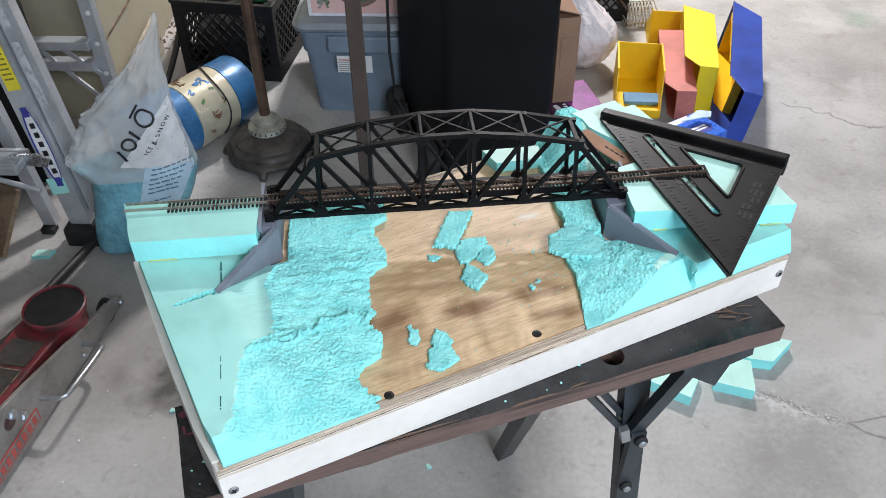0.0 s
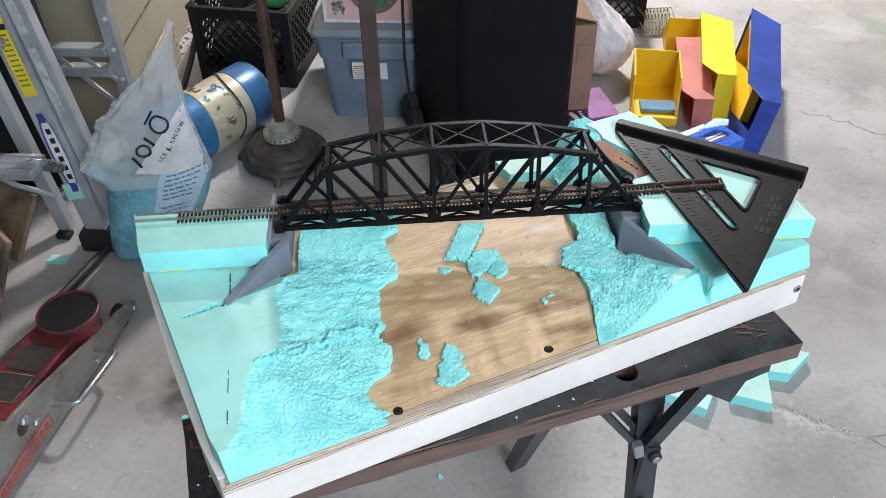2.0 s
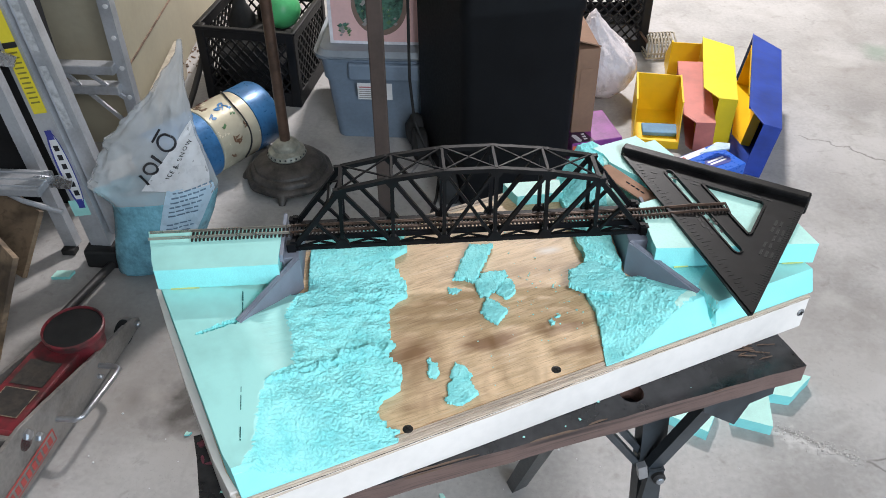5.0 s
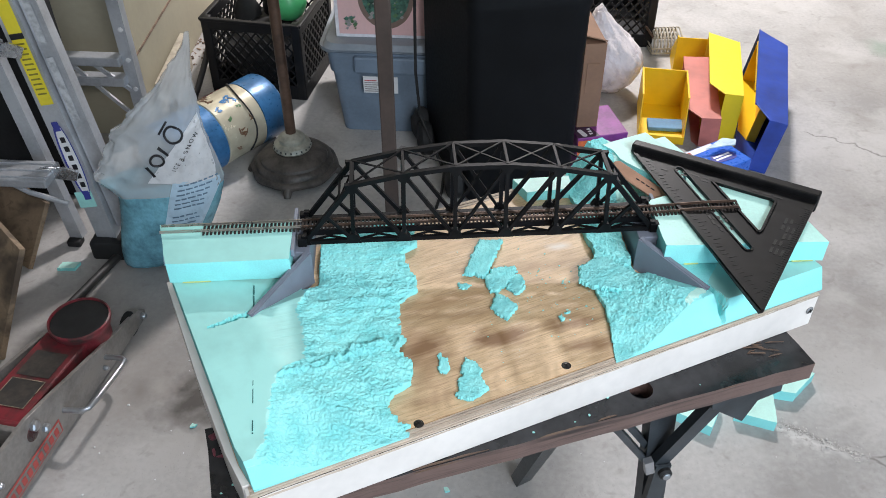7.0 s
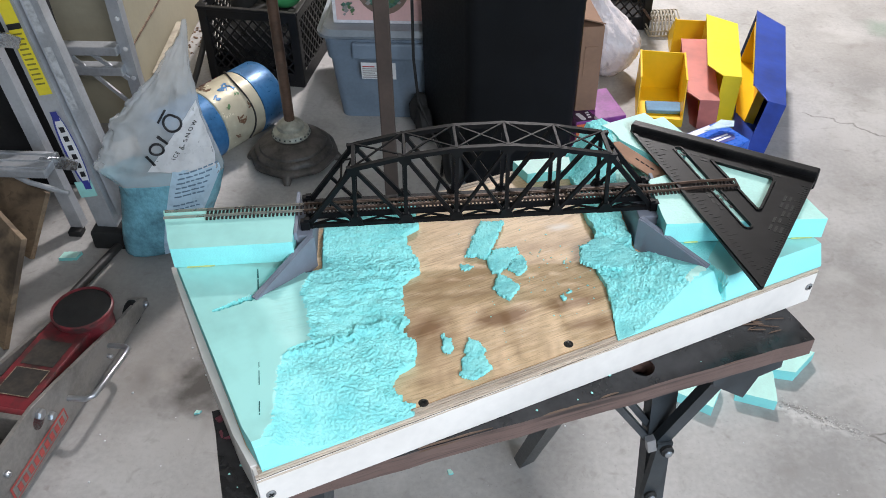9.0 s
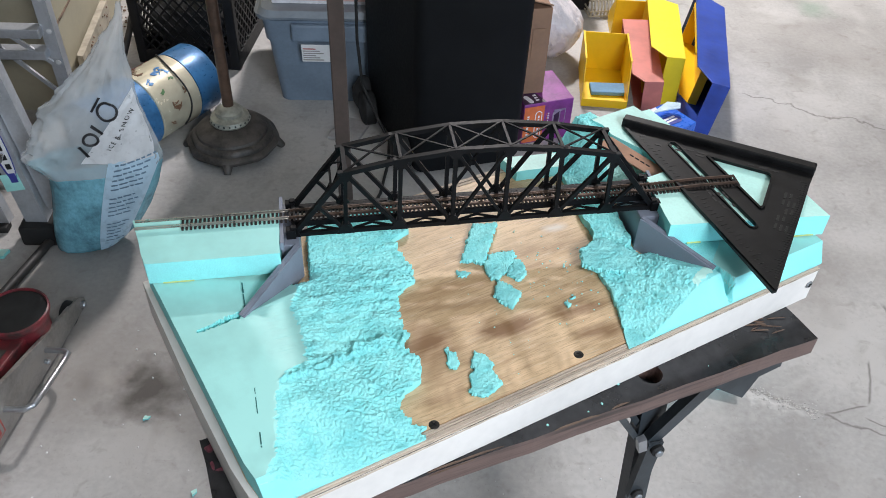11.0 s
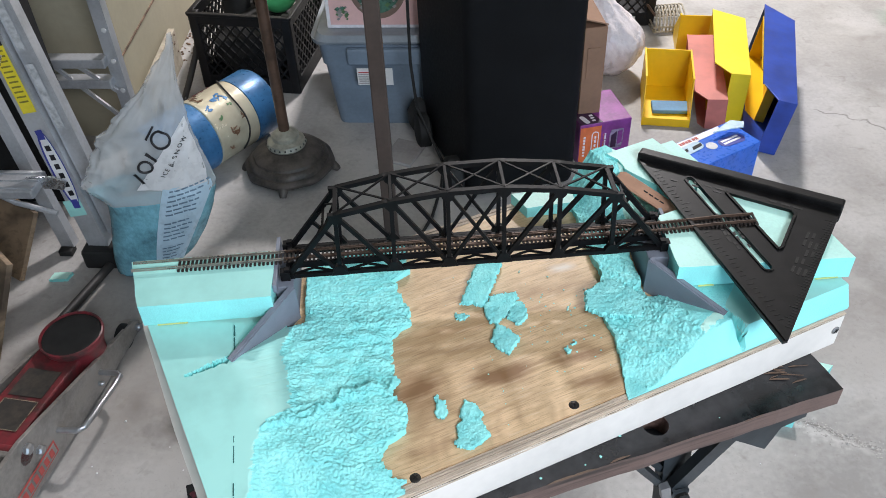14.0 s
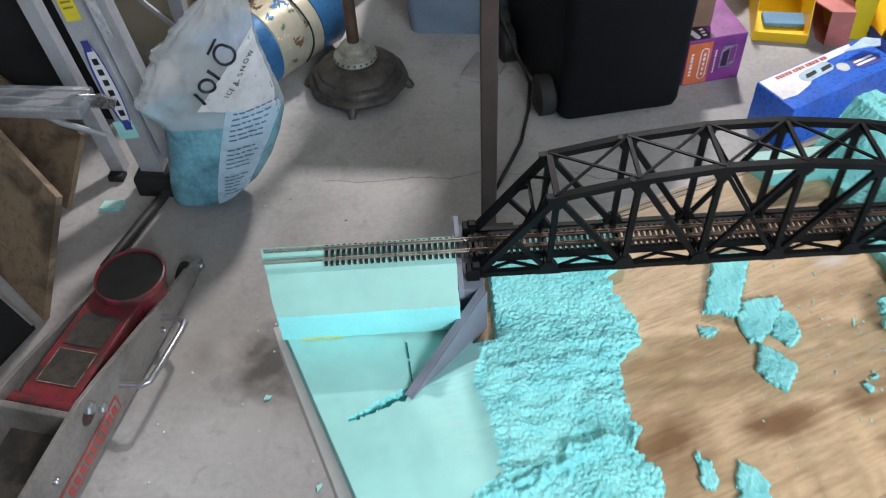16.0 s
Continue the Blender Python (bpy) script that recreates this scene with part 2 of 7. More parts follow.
WHITE_PAINT = make_mat("white_primed_wood", (0.75, 0.71, 0.665), 0.55, vary=0.05, scale=9, fine=90, bump=0.12)
BRIDGE_BLACK = make_mat("black_moulded_plastic", (0.0050, 0.0050, 0.0058), 0.5, vary=0.25, scale=40, fine=400, bump=0.1, depth=0.0004, spec=0.15)
SQUARE_BLACK = make_mat("black_worn_plastic", (0.0048, 0.0047, 0.0050), 0.45, vary=0.4, scale=60, fine=260, bump=0.05, depth=0.0004, spec=0.28)
MARKING = make_mat("dull_grey_marking", (0.0045, 0.0045, 0.0045), 0.5)
GREY_RESIN = make_mat("grey_printed_plastic", (0.185, 0.205, 0.25), 0.55, vary=0.06, scale=40, fine=600, bump=0.12, depth=0.0004)
RAIL_BROWN = make_mat("weathered_rail", (0.105, 0.068, 0.050), 0.5, 0.5, vary=0.2, scale=60, fine=500)
TIE_BROWN = make_mat("brown_tie_plastic", (0.022, 0.017, 0.015), 0.6, vary=0.2, scale=60, spec=0.3)
RAIL_SILVER = make_mat("nickel_rail", (0.5, 0.47, 0.43), 0.3, 0.9)
SCREW = make_mat("dark_screw", (0.06, 0.055, 0.05), 0.4, 0.8, vary=0.2)
RECESS_SHADE = make_mat("screw_recess_shade", (0.008, 0.008, 0.008), 0.7)
STICK = wood_mat("stained_wood_strip", (0.50, 0.285, 0.19), (0.34, 0.17, 0.11), 0, 10, 10)
BENCH_BLACK = make_mat("worn_black_bench_top", (0.023, 0.0225, 0.024), 0.22, vary=0.4, scale=14, fine=120, bump=0.2, depth=0.001)
BENCH_EDGE = wood_mat("bench_edge_wood", (0.135, 0.085, 0.072), (0.012, 0.009, 0.009), 0, 34, 12, 0.34, 1.0)
SPLINTER = wood_mat("splintered_wood", (0.15, 0.095, 0.065), (0.06, 0.035, 0.025), 0, 20, 20)
PINK_PAINT = make_mat("dull_red_paint", (0.13, 0.025, 0.04), 0.5, vary=0.4, scale=300, tint=(0.03, 0.02, 0.02))
STEEL_BLACK = make_mat("black_painted_steel", (0.034, 0.041, 0.047), 0.42, vary=0.2, scale=20, fine=200, bump=0.05, spec=0.4)
ZINC = make_mat("zinc_steel", (0.45, 0.46, 0.48), 0.35, 0.9, vary=0.1)
ALUMINIUM = make_mat("brushed_aluminium", (0.50, 0.515, 0.54), 0.42, 0.5, vary=0.10, scale=12, fine=150, bump=0.05)
ALU_BRIGHT = make_mat("polished_bracket", (0.62, 0.63, 0.65), 0.28, 0.85, vary=0.12, scale=30)
ALU_DULL = make_mat("dull_jack_plate", (0.27, 0.25, 0.23), 0.5, 0.35, vary=0.18, scale=10, fine=140)
BORDER = make_mat("pale_worn_print", (0.30, 0.24, 0.17), 0.5, vary=0.4, scale=90)
GREASE = make_mat("greasy_black_label", (0.03, 0.027, 0.025), 0.5, vary=0.5, scale=40, fine=120, tint=(0.09, 0.075, 0.06))
RUBBER = make_mat("black_rubber", (0.014, 0.014, 0.014), 0.75, vary=0.25, scale=30)
LADDER_YELLOW = make_mat("yellow_sticker", (0.75, 0.62, 0.04), 0.4, vary=0.05)
STICKER_WHITE = make_mat("white_sticker", (0.72, 0.72, 0.72), 0.4, vary=0.05)
STICKER_TEXT = make_mat("olive_print", (0.22, 0.19, 0.03), 0.5)
STICKER_GREY = make_mat("grey_sticker", (0.45, 0.46, 0.47), 0.4, vary=0.15, scale=60)
LOGO_BLUE = make_mat("blue_print", (0.05, 0.06, 0.30), 0.4)
PRINT_BLACK = make_mat("black_print", (0.015, 0.015, 0.018), 0.5)
SCREW_DULL = make_mat("dull_zinc_screw", (0.30, 0.30, 0.30), 0.5, 0.7, vary=0.2)
JACK_RED = make_mat("worn_red_paint", (0.20, 0.026, 0.034), 0.42, vary=0.2, scale=26, fine=110, tint=(0.06, 0.035, 0.033))
PRINT_RED = make_mat("red_print", (0.42, 0.07, 0.06), 0.5)
BAG_CLEAR = make_mat("cloudy_plastic_film", (0.66, 0.69, 0.70), 0.14, vary=0.05, scale=18, fine=40, bump=0.3, depth=0.006)
BAG_TEAL = make_mat("teal_granules_behind_film", (0.17, 0.41, 0.50), 0.22, vary=0.18, scale=22, fine=110, bump=0.5, depth=0.004)
BAG_LABEL = make_mat("pale_printed_film", (0.46, 0.62, 0.73), 0.3, vary=0.06, scale=14, fine=60, bump=0.4, depth=0.004)
BAG_WHITE = make_mat("white_printed_film", (0.66, 0.67, 0.68), 0.3, vary=0.06, scale=14, fine=60, bump=0.4, depth=0.004)
BAR_BLUE = make_mat("grey_blue_print", (0.12, 0.20, 0.29), 0.4)
TIN_BLUE = make_mat("blue_tin", (0.045, 0.165, 0.36), 0.32, 0.2, vary=0.15, scale=20, fine=120)
TIN_CREAM = make_mat("cream_tin", (0.64, 0.59, 0.45), 0.24, 0.35, vary=0.08, scale=12, fine=60)
TIN_PICTURE_BROWN = make_mat("brown_tin_print", (0.16, 0.085, 0.05), 0.35)
TIN_PICTURE_GREEN = make_mat("green_tin_print", (0.10, 0.20, 0.09), 0.35)
CAST_IRON = make_mat("bronzed_cast_iron", (0.085, 0.074, 0.066), 0.5, 0.35, vary=0.25, scale=30, fine=160, bump=0.35, depth=0.002)
LAMP_CREAM = make_mat("tarnished_cream_collar", (0.34, 0.335, 0.28), 0.4, 0.3, vary=0.15, scale=40)
LAMP_TUBE = make_mat("brown_lamp_tube", (0.105, 0.062, 0.042), 0.42, 0.4, vary=0.2, scale=20)
POLE_BROWN = make_mat("brown_painted_pole", (0.066, 0.047, 0.039), 0.5, vary=0.15, scale=12)
TOTE_GREY = make_mat("blue_grey_tote", (0.17, 0.22, 0.28), 0.45, vary=0.08, scale=10)
TOTE_LID = make_mat("grey_tote_lid", (0.25, 0.285, 0.32), 0.45, vary=0.08, scale=10)
BOX_PINK = make_mat("pink_printed_carton", (0.78, 0.50, 0.48), 0.45, vary=0.04)
BOX_GREEN = make_mat("dark_green_print", (0.06, 0.15, 0.11), 0.5, vary=0.35, scale=60)
BOX_TAUPE = make_mat("taupe_print", (0.22, 0.15, 0.12), 0.5)
CRATE_BLACK = make_mat("black_crate_plastic", (0.007, 0.007, 0.008), 0.5, vary=0.2, scale=20, spec=0.3)
BIN_BLACK = make_mat("black_cart_plastic", (0.0060, 0.0066, 0.0078), 0.62, vary=0.2, scale=6, fine=150, bump=0.05, spec=0.13)
GREEN_BALL = make_mat("green_plastic", (0.08, 0.45, 0.17), 0.35)
CARDBOARD = make_mat("cardboard", (0.26, 0.15, 0.095), 0.8, vary=0.08, scale=10, fine=90)
GREY_BOARD = make_mat("grey_board", (0.33, 0.31, 0.30), 0.7)
WHITE_BAG = make_mat("white_bag_film", (0.72, 0.66, 0.67), 0.3, vary=0.08, scale=16, fine=40, bump=0.8, depth=0.012)
BIN_YELLOW = make_mat("yellow_bin_plastic", (0.88, 0.56, 0.008), 0.42, vary=0.035, scale=12, fine=60)
BIN_LEMON = make_mat("lemon_bin_plastic", (0.90, 0.72, 0.02), 0.42, vary=0.03, scale=12, fine=60)
BIN_RED = make_mat("faded_red_bin_plastic", (0.55, 0.18, 0.15), 0.5, vary=0.08, scale=12, fine=60)
BIN_BLUE = make_mat("blue_bin_plastic", (0.022, 0.062, 0.36), 0.42, vary=0.12, scale=14, fine=60)
CARD_BLUE = make_mat("dull_blue_card", (0.10, 0.25, 0.42), 0.6)
PURPLE = make_mat("purple_carton", (0.26, 0.05, 0.255), 0.35, vary=0.15, scale=16)
CARTON_GREY = make_mat("grey_carton_print", (0.30, 0.25, 0.34), 0.4, vary=0.25, scale=90)
CARTON_PLUM = make_mat("plum_carton_print", (0.045, 0.014, 0.05), 0.4)
CARTON_MAGENTA = make_mat("magenta_carton_print", (0.62, 0.06, 0.42), 0.4, vary=0.2, scale=60)
ORANGE = make_mat("orange_carton", (0.68, 0.16, 0.05), 0.4)
TISSUE_BLUE = make_mat("bright_blue_carton", (0.02, 0.13, 0.62), 0.3, vary=0.1, scale=16)
TISSUE_WHITE = make_mat("white_carton", (0.82, 0.80, 0.84), 0.4)
WICKER = make_mat("pale_wicker", (0.40, 0.36, 0.28), 0.7)
WALL_CREAM = make_mat("cream_wall_board", (0.37, 0.335, 0.245), 0.65, vary=0.06, scale=3, fine=60, bump=0.08)
WALL_BOUNCE = make_mat("bounce_wall", (0.54, 0.50, 0.45), 0.8, vary=0.12, scale=2, fine=40)
BASE_BOARD = make_mat("pale_dirty_board", (0.42, 0.37, 0.29), 0.7, vary=0.12, scale=20, fine=80)
WALL_PLAIN = make_mat("plain_wall", (0.60, 0.58, 0.54), 0.8, vary=0.05, scale=2, fine=40)
CEILING = make_mat("ceiling_board", (0.70, 0.69, 0.66), 0.85, vary=0.04, scale=2)
TAN_WOOD = wood_mat("weathered_tan_plywood", (0.27, 0.19, 0.12), (0.055, 0.038, 0.026), 30, 3, 11, 0.7, 0.9)
DARK_PIPE = make_mat("dark_pipe", (0.03, 0.028, 0.027), 0.5)
BLACK_VOID = make_mat("void_and_board_black", (0.010, 0.010, 0.011), 0.8)
BRICK_DIRT = make_mat("dirty_sill", (0.20, 0.13, 0.09), 0.8, vary=0.3, scale=20, fine=60)

nt = BAG_CLEAR.node_tree
nt.nodes["Principled BSDF"].inputs["Coat Weight"].default_value = 0.8
nt.nodes["Principled BSDF"].inputs["Coat Roughness"].default_value = 0.06
clear = nt.nodes.new("ShaderNodeBsdfTransparent")
film = nt.nodes.new("ShaderNodeMixShader")
film.inputs[0].default_value = 0.54
nt.links.new(nt.nodes["Principled BSDF"].outputs[0], film.inputs[1])
nt.links.new(clear.outputs[0], film.inputs[2])
nt.links.new(film.outputs[0], nt.nodes["Material Output"].inputs["Surface"])

# ---- geometry helpers ----


def part(name, bm, material, parent=None, label="", smooth=False):
    me = bpy.data.meshes.new(name)
    bmesh.ops.recalc_face_normals(bm, faces=bm.faces)
    bm.to_mesh(me)
    bm.free()
    me.materials.append(material)
    if smooth:
        me.shade_smooth()
        me.set_sharp_from_angle(angle=radians(38))
    ob = new(name, me)
    if parent:
        ob.parent = parent
    if label:
        tagged(ob, label)
    return ob


def thing(name, label, category, m=None, group="", kind=""):
    ob = new(name)
    ob.empty_display_size = 0.02
    if m is not None:
        ob.matrix_world = m
    return tagged(ob, label, category, group, kind)


def box(bm, x0, x1, y0, y1, z0, z1, bevel=0.0, m=None):
    made = bmesh.ops.create_cube(bm, size=1)
    vs = made["verts"]
    for v in vs:
        v.co = Vector((x0 + (v.co.x + 0.5) * (x1 - x0), y0 + (v.co.y + 0.5) * (y1 - y0), z0 + (v.co.z + 0.5) * (z1 - z0)))
    if bevel:
        es = list({e for v in vs for e in v.link_edges})
        got = bmesh.ops.bevel(bm, geom=es, offset=bevel, segments=2, affect="EDGES", profile=0.5)
        vs = list({v for f in got["faces"] for v in f.verts} | {v for v in vs if v.is_valid})
    if m is not None:
        bmesh.ops.transform(bm, matrix=m, verts=vs)
    return bm


def bar(bm, a, b, w, h, up=(0, 0, 1)):
    """A rectangular bar from a to b, w across and h along up."""
    a, b = Vector(a), Vector(b)
    d = (b - a).normalized()
    side = d.cross(Vector(up))
    if side.length < 1e-4:
        side = d.cross(Vector((1, 0, 0)))
    side.normalize()
    top = side.cross(d).normalized()
    vs = [bm.verts.new(p + side * sx * w / 2 + top * sz * h / 2) for p in (a, b) for sx, sz in ((-1, -1), (1, -1), (1, 1), (-1, 1))]
    for q in ((0, 1, 2, 3), (7, 6, 5, 4), (0, 4, 5, 1), (1, 5, 6, 2), (2, 6, 7, 3), (3, 7, 4, 0)):
        bm.faces.new([vs[i] for i in q])
    return bm


def tube(bm, pts, r, seg=10, close=True):
    """A round tube along points; r is one radius or one a point."""
    pts = [Vector(p) for p in pts]
    rs = r if isinstance(r, (list, tuple)) else [r] * len(pts)
    rings, ref = [], None
    for i, p in enumerate(pts):
        d = (pts[min(i + 1, len(pts) - 1)] - pts[max(i - 1, 0)]).normalized()
        if ref is None:
            ref = d.orthogonal().normalized()
        ref = (ref - d * ref.dot(d)).normalized()
        s = d.cross(ref)
        rings.append([bm.verts.new(p + rs[i] * (math.cos(k * math.tau / seg) * ref + math.sin(k * math.tau / seg) * s)) for k in range(seg)])
    for a, b in zip(rings, rings[1:]):
        for k in range(seg):
            bm.faces.new((a[k], a[(k + 1) % seg], b[(k + 1) % seg], b[k]))
    if close:
        bm.faces.new(rings[0][::-1])
        bm.faces.new(rings[-1])
    return bm


def lathe(bm, profile, seg=40, m=None):
    """A body of revolution about z from (radius, z) pairs."""
    rings = [[bm.verts.new((r * math.cos(k * math.tau / seg), r * math.sin(k * math.tau / seg), z)) for k in range(seg)] for r, z in profile]
    for a, b in zip(rings, rings[1:]):
        for k in range(seg):
            bm.faces.new((a[k], a[(k + 1) % seg], b[(k + 1) % seg], b[k]))
    bm.faces.new(rings[0][::-1])
    bm.faces.new(rings[-1])
    if m is not None:
        bmesh.ops.transform(bm, matrix=m, verts=[v for r in rings for v in r])
    return bm


def prism(bm, outline, z0, z1, bevel=0.0, m=None):
    """An outline in xy raised from z0 to z1."""
    lo = [bm.verts.new((x, y, z0)) for x, y in outline]
    hi = [bm.verts.new((x, y, z1)) for x, y in outline]
    n = len(lo)
    fs = [bm.faces.new(lo[::-1]), bm.faces.new(hi)]
    fs += [bm.faces.new((lo[k], lo[(k + 1) % n], hi[(k + 1) % n], hi[k])) for k in range(n)]
    vs = lo + hi
    if bevel:
        es = list({e for f in fs for e in f.edges})
        got = bmesh.ops.bevel(bm, geom=es, offset=bevel, segments=2, affect="EDGES", profile=0.5)
        vs = list({v for f in got["faces"] for v in f.verts} | {v for v in vs if v.is_valid})
    if m is not None:
        bmesh.ops.transform(bm, matrix=m, verts=vs)
    return bm


def B():
    return bmesh.new()


def smooth_step(a, b, x):
    t = max(0.0, min(1.0, (x - a) / (b - a)))
    return t * t * (3 - 2 * t)


def fbm(x, y, z, scale, octaves=4):
    p, total, amp = Vector((x, y, z)) * scale, 0.0, 1.0
    for _ in range(octaves):
        total += amp * noise.noise(p)
        p, amp = p * 2.03, amp * 0.5
    return total


def seg_dist(x, y, a, b):
    ax, ay, bx, by = *a, *b
    t = ((x - ax) * (bx - ax) + (y - ay) * (by - ay)) / ((bx - ax) ** 2 + (by - ay) ** 2)
    t = max(0.0, min(1.0, t))
    return math.hypot(x - ax - t * (bx - ax), y - ay - t * (by - ay))


# ---- the garage ----
bm = B()
box(bm, -3.5, 5.0, -4.0, 7.0, -0.12, 0.0)
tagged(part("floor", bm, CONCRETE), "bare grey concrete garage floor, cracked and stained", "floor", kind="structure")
for name, dims in (("wall_north", (-3.5, 5.0, 7.0, 7.15, 0, 2.8)), ("wall_west", (-3.65, -3.5, -4.0, 7.15, 0, 2.8)), ("wall_east", (5.0, 5.15, -4.0, 7.15, 0, 2.8))):
    bm = B()
    box(bm, *dims)
    # the unseen west wall's own tone only regulates light bounced onto the left
    tagged(part(name, bm, WALL_BOUNCE if name == "wall_west" else WALL_PLAIN), "unseen side wall, its tone set for bounced light" if name == "wall_west" else "plain pale garage wall", "wall", kind="structure")
bm = B()  # unseen front wall with an assumed doorway for the blue fill
for d in ((-3.5, 1.55, -4.15, -4.0, 0, 2.8), (4.85, 5.0, -4.15, -4.0, 0, 2.8), (1.55, 4.85, -4.15, -4.0, 2.35, 2.8)):
    box(bm, *d)
tagged(part("wall_south", bm, WALL_PLAIN), "unseen front wall with an added doorway", "wall", kind="structure")
bm = B()
box(bm, -3.65, 5.15, -4.15, 7.15, 2.8, 2.9)
tagged(part("ceiling", bm, CEILING), "plain garage ceiling", "ceiling", kind="structure")
# cream partition: one face to the room, one short face behind the ladder
bm = B()
prism(bm, [(-3.5, 2.075), (-0.862, 2.075), (-0.905, 2.80), (-1.02, 4.70), (-1.10, 7.0), (-3.5, 7.0)], 0.0, 2.8)
wall_in = tagged(part("wall_inner", bm, WALL_CREAM), "cream painted inner partition wall with a low seam", "wall", kind="structure")
bm = B()
bar(bm, (-0.8600, 2.085, 0.225), (-0.9030, 2.80, 0.225), 0.003, 0.004)
part("seam", bm, BRICK_DIRT, wall_in, "dark seam between wall boards")
bm = B()
prism(bm, [(-0.853, 2.16), (-0.835, 2.155), (-0.858, 2.47), (-0.878, 2.47)], 0.0, 0.115, 0.001)
skirt = tagged(part("trim", bm, BASE_BOARD), "pale dirty board along the wall's foot", "board", kind="structure")
rng = random.Random(15)
for k in range(16):
    y = rng.uniform(2.18, 2.45)
    bm = B()
    bmesh.ops.create_icosphere(bm, subdivisions=1, radius=rng.uniform(0.0025, 0.005), matrix=pose(-0.835 - 0.073 * (y - 2.155), y, rng.uniform(0.02, 0.11)))
    part("knot", bm, BRICK_DIRT, skirt)
bm = B()
for k in range(130):
    y = rng.uniform(2.44, 2.95)
    s_ = rng.uniform(0.0015, 0.0055)
    made = bmesh.ops.create_icosphere(bm, subdivisions=1, radius=s_)
    dx, dy = rng.uniform(-0.02, 0.055), y
    for v in made["verts"]:
        v.co = Vector((v.co.x * rng.uniform(0.6, 1.3) - 0.895 + dx, v.co.y * rng.uniform(0.6, 1.3) + dy, max(0.0, v.co.z * 0.6 + s_ * 0.4)))
tagged(part("rubble", bm, BRICK_DIRT), "brown crumbled rubble at the foot of the wall", "rubble", kind="stuff")

# ---- the diorama base ----
BOARD = pose(-0.066, 0.456, 0.757, 0, 0, 28.05)
LEN, WID = 0.536, 0.262
base = thing("diorama_base", "plywood diorama base with a white primed wooden frame on the workbench", "model base", BOARD)
bm = B()
prism(bm, [(0.0030, 0.010), (LEN - 0.010, 0.010), (LEN - 0.010, WID - 0.010), (-0.0088, WID - 0.010), (-0.0036, 0.118), (-0.0008, 0.030)], -0.006, 0.0)
part("plywood_top", bm, PLYWOOD, base, "bare plywood with brown figure")
for name, d in (("front_rail", (0, LEN, 0, 0.010)), ("back_rail", (0, LEN, WID - 0.010, WID)), ("end_rail", (0, 0.010, 0.010, WID - 0.010)), ("end_rail", (LEN - 0.010, LEN, 0.010, WID - 0.010))):
    bm = B()
    if d[1] < 0.02:  # this end is cut slightly out of square
        prism(bm, [(-0.0028, 0.0102), (0.0028, 0.0102), (-0.0010, 0.030), (-0.0038, 0.118), (-0.0090, d[3] - 0.0002), (-0.0134, d[3] - 0.0002), (-0.0114, 0.130), (-0.0074, 0.045)], -0.040, 0.0012)
        part(name, bm, WHITE_PAINT, base)
        continue
    box(bm, d[0] - (0.0134 if name == "back_rail" else 0.0020 if name == "front_rail" else 0), *d[1:], -0.040, -0.0012, 0.0006)
    rail = part(name, bm, WHITE_PAINT, base)
    if name == "end_rail":
        continue
    # bare laminations on the rail's top edge
    along = d[1] - d[0] > d[3] - d[2]
    lo, hi = (d[2], d[3]) if along else (d[0], d[1])
    for k in range(4):
        a = lo + 0.0008 + k * (hi - lo - 0.0016) / 4
        b = a + (hi - lo) / 4 - 0.0010
        bm = B()
        top = (0.0002, -0.0004, 0.0003, -0.0001)[k]
        if along:
            box(bm, d[0] + 0.001, d[1] - 0.001, a, b, -0.0014, top)
        else:
            box(bm, a, b, d[2] + 0.001, d[3] - 0.001, -0.0014, top)
        part("lamination", bm, PLY_EDGE, rail)
    if name == "front_rail":  # wavy plies showing along the top of the painted face, deepest at one end
        rng = random.Random(52)
        for k in range(3):
            bm = B()
            n_ = 90
            rows = []
            for i in range(n_ + 1):
                f = i / n_
                deep = 0.0024 + 0.0050 * (1 - f) ** 1.6
                z0 = -0.0010 - deep * k / 3 + 0.0005 * fbm(f * 9, k, 0, 1.0, 3)
                z1 = -0.0010 - deep * (k + (0.30 if k == 1 else 0.82)) / 3 + 0.0005 * fbm(f * 11, k + 4, 0, 1.0, 3)
                out = -0.0003 - 0.0004 * (0.5 + noise.noise(Vector((f * 40, k * 3.1, 0))))
                u_ = -0.0016 + (LEN + 0.0014) * f
                rows.append([bm.verts.new((u_, y_, z_)) for y_, z_ in ((0.002, z0), (out, z0), (out, z1), (0.002, z1))])
            for a_, b_ in zip(rows, rows[1:]):
                for q in range(4):
                    bm.faces.new((a_[q], a_[(q + 1) % 4], b_[(q + 1) % 4], b_[q]))
            bm.faces.new(rows[0][::-1])
            bm.faces.new(rows[-1])
            part("lamination", bm, PLY_GLUE if k == 1 else PLY_EDGE, rail)


def screw_head(parent, m, r=0.0042, metal=SCREW):
    bm = B()
    lathe(bm, [(r * 0.6, -0.002), (r, 0.0), (r, 0.0006), (r * 0.85, 0.0011), (r * 0.3, 0.0012)], 20, m)
    s = part("screw", bm, metal, parent, smooth=True)
    # cross recess drawn as near-black bars in place of its inner shade
    bm = B()
    for a in (0.4, 0.4 + math.pi / 2):
        bar(bm, m @ Vector((-0.6 * r * math.cos(a), -0.6 * r * math.sin(a), 0.0012)), m @ Vector((0.6 * r * math.cos(a), 0.6 * r * math.sin(a), 0.0012)), 0.0011, 0.0008, m.to_3x3() @ Vector((0, 0, 1)))
    part("recess", bm, RECESS_SHADE, s)


for u, v in ((0.2765, 0.0135), (0.139, 0.0075), (0.235, 0.243)):
    screw_head(base, pose(u, v + 0.004, -0.0006))
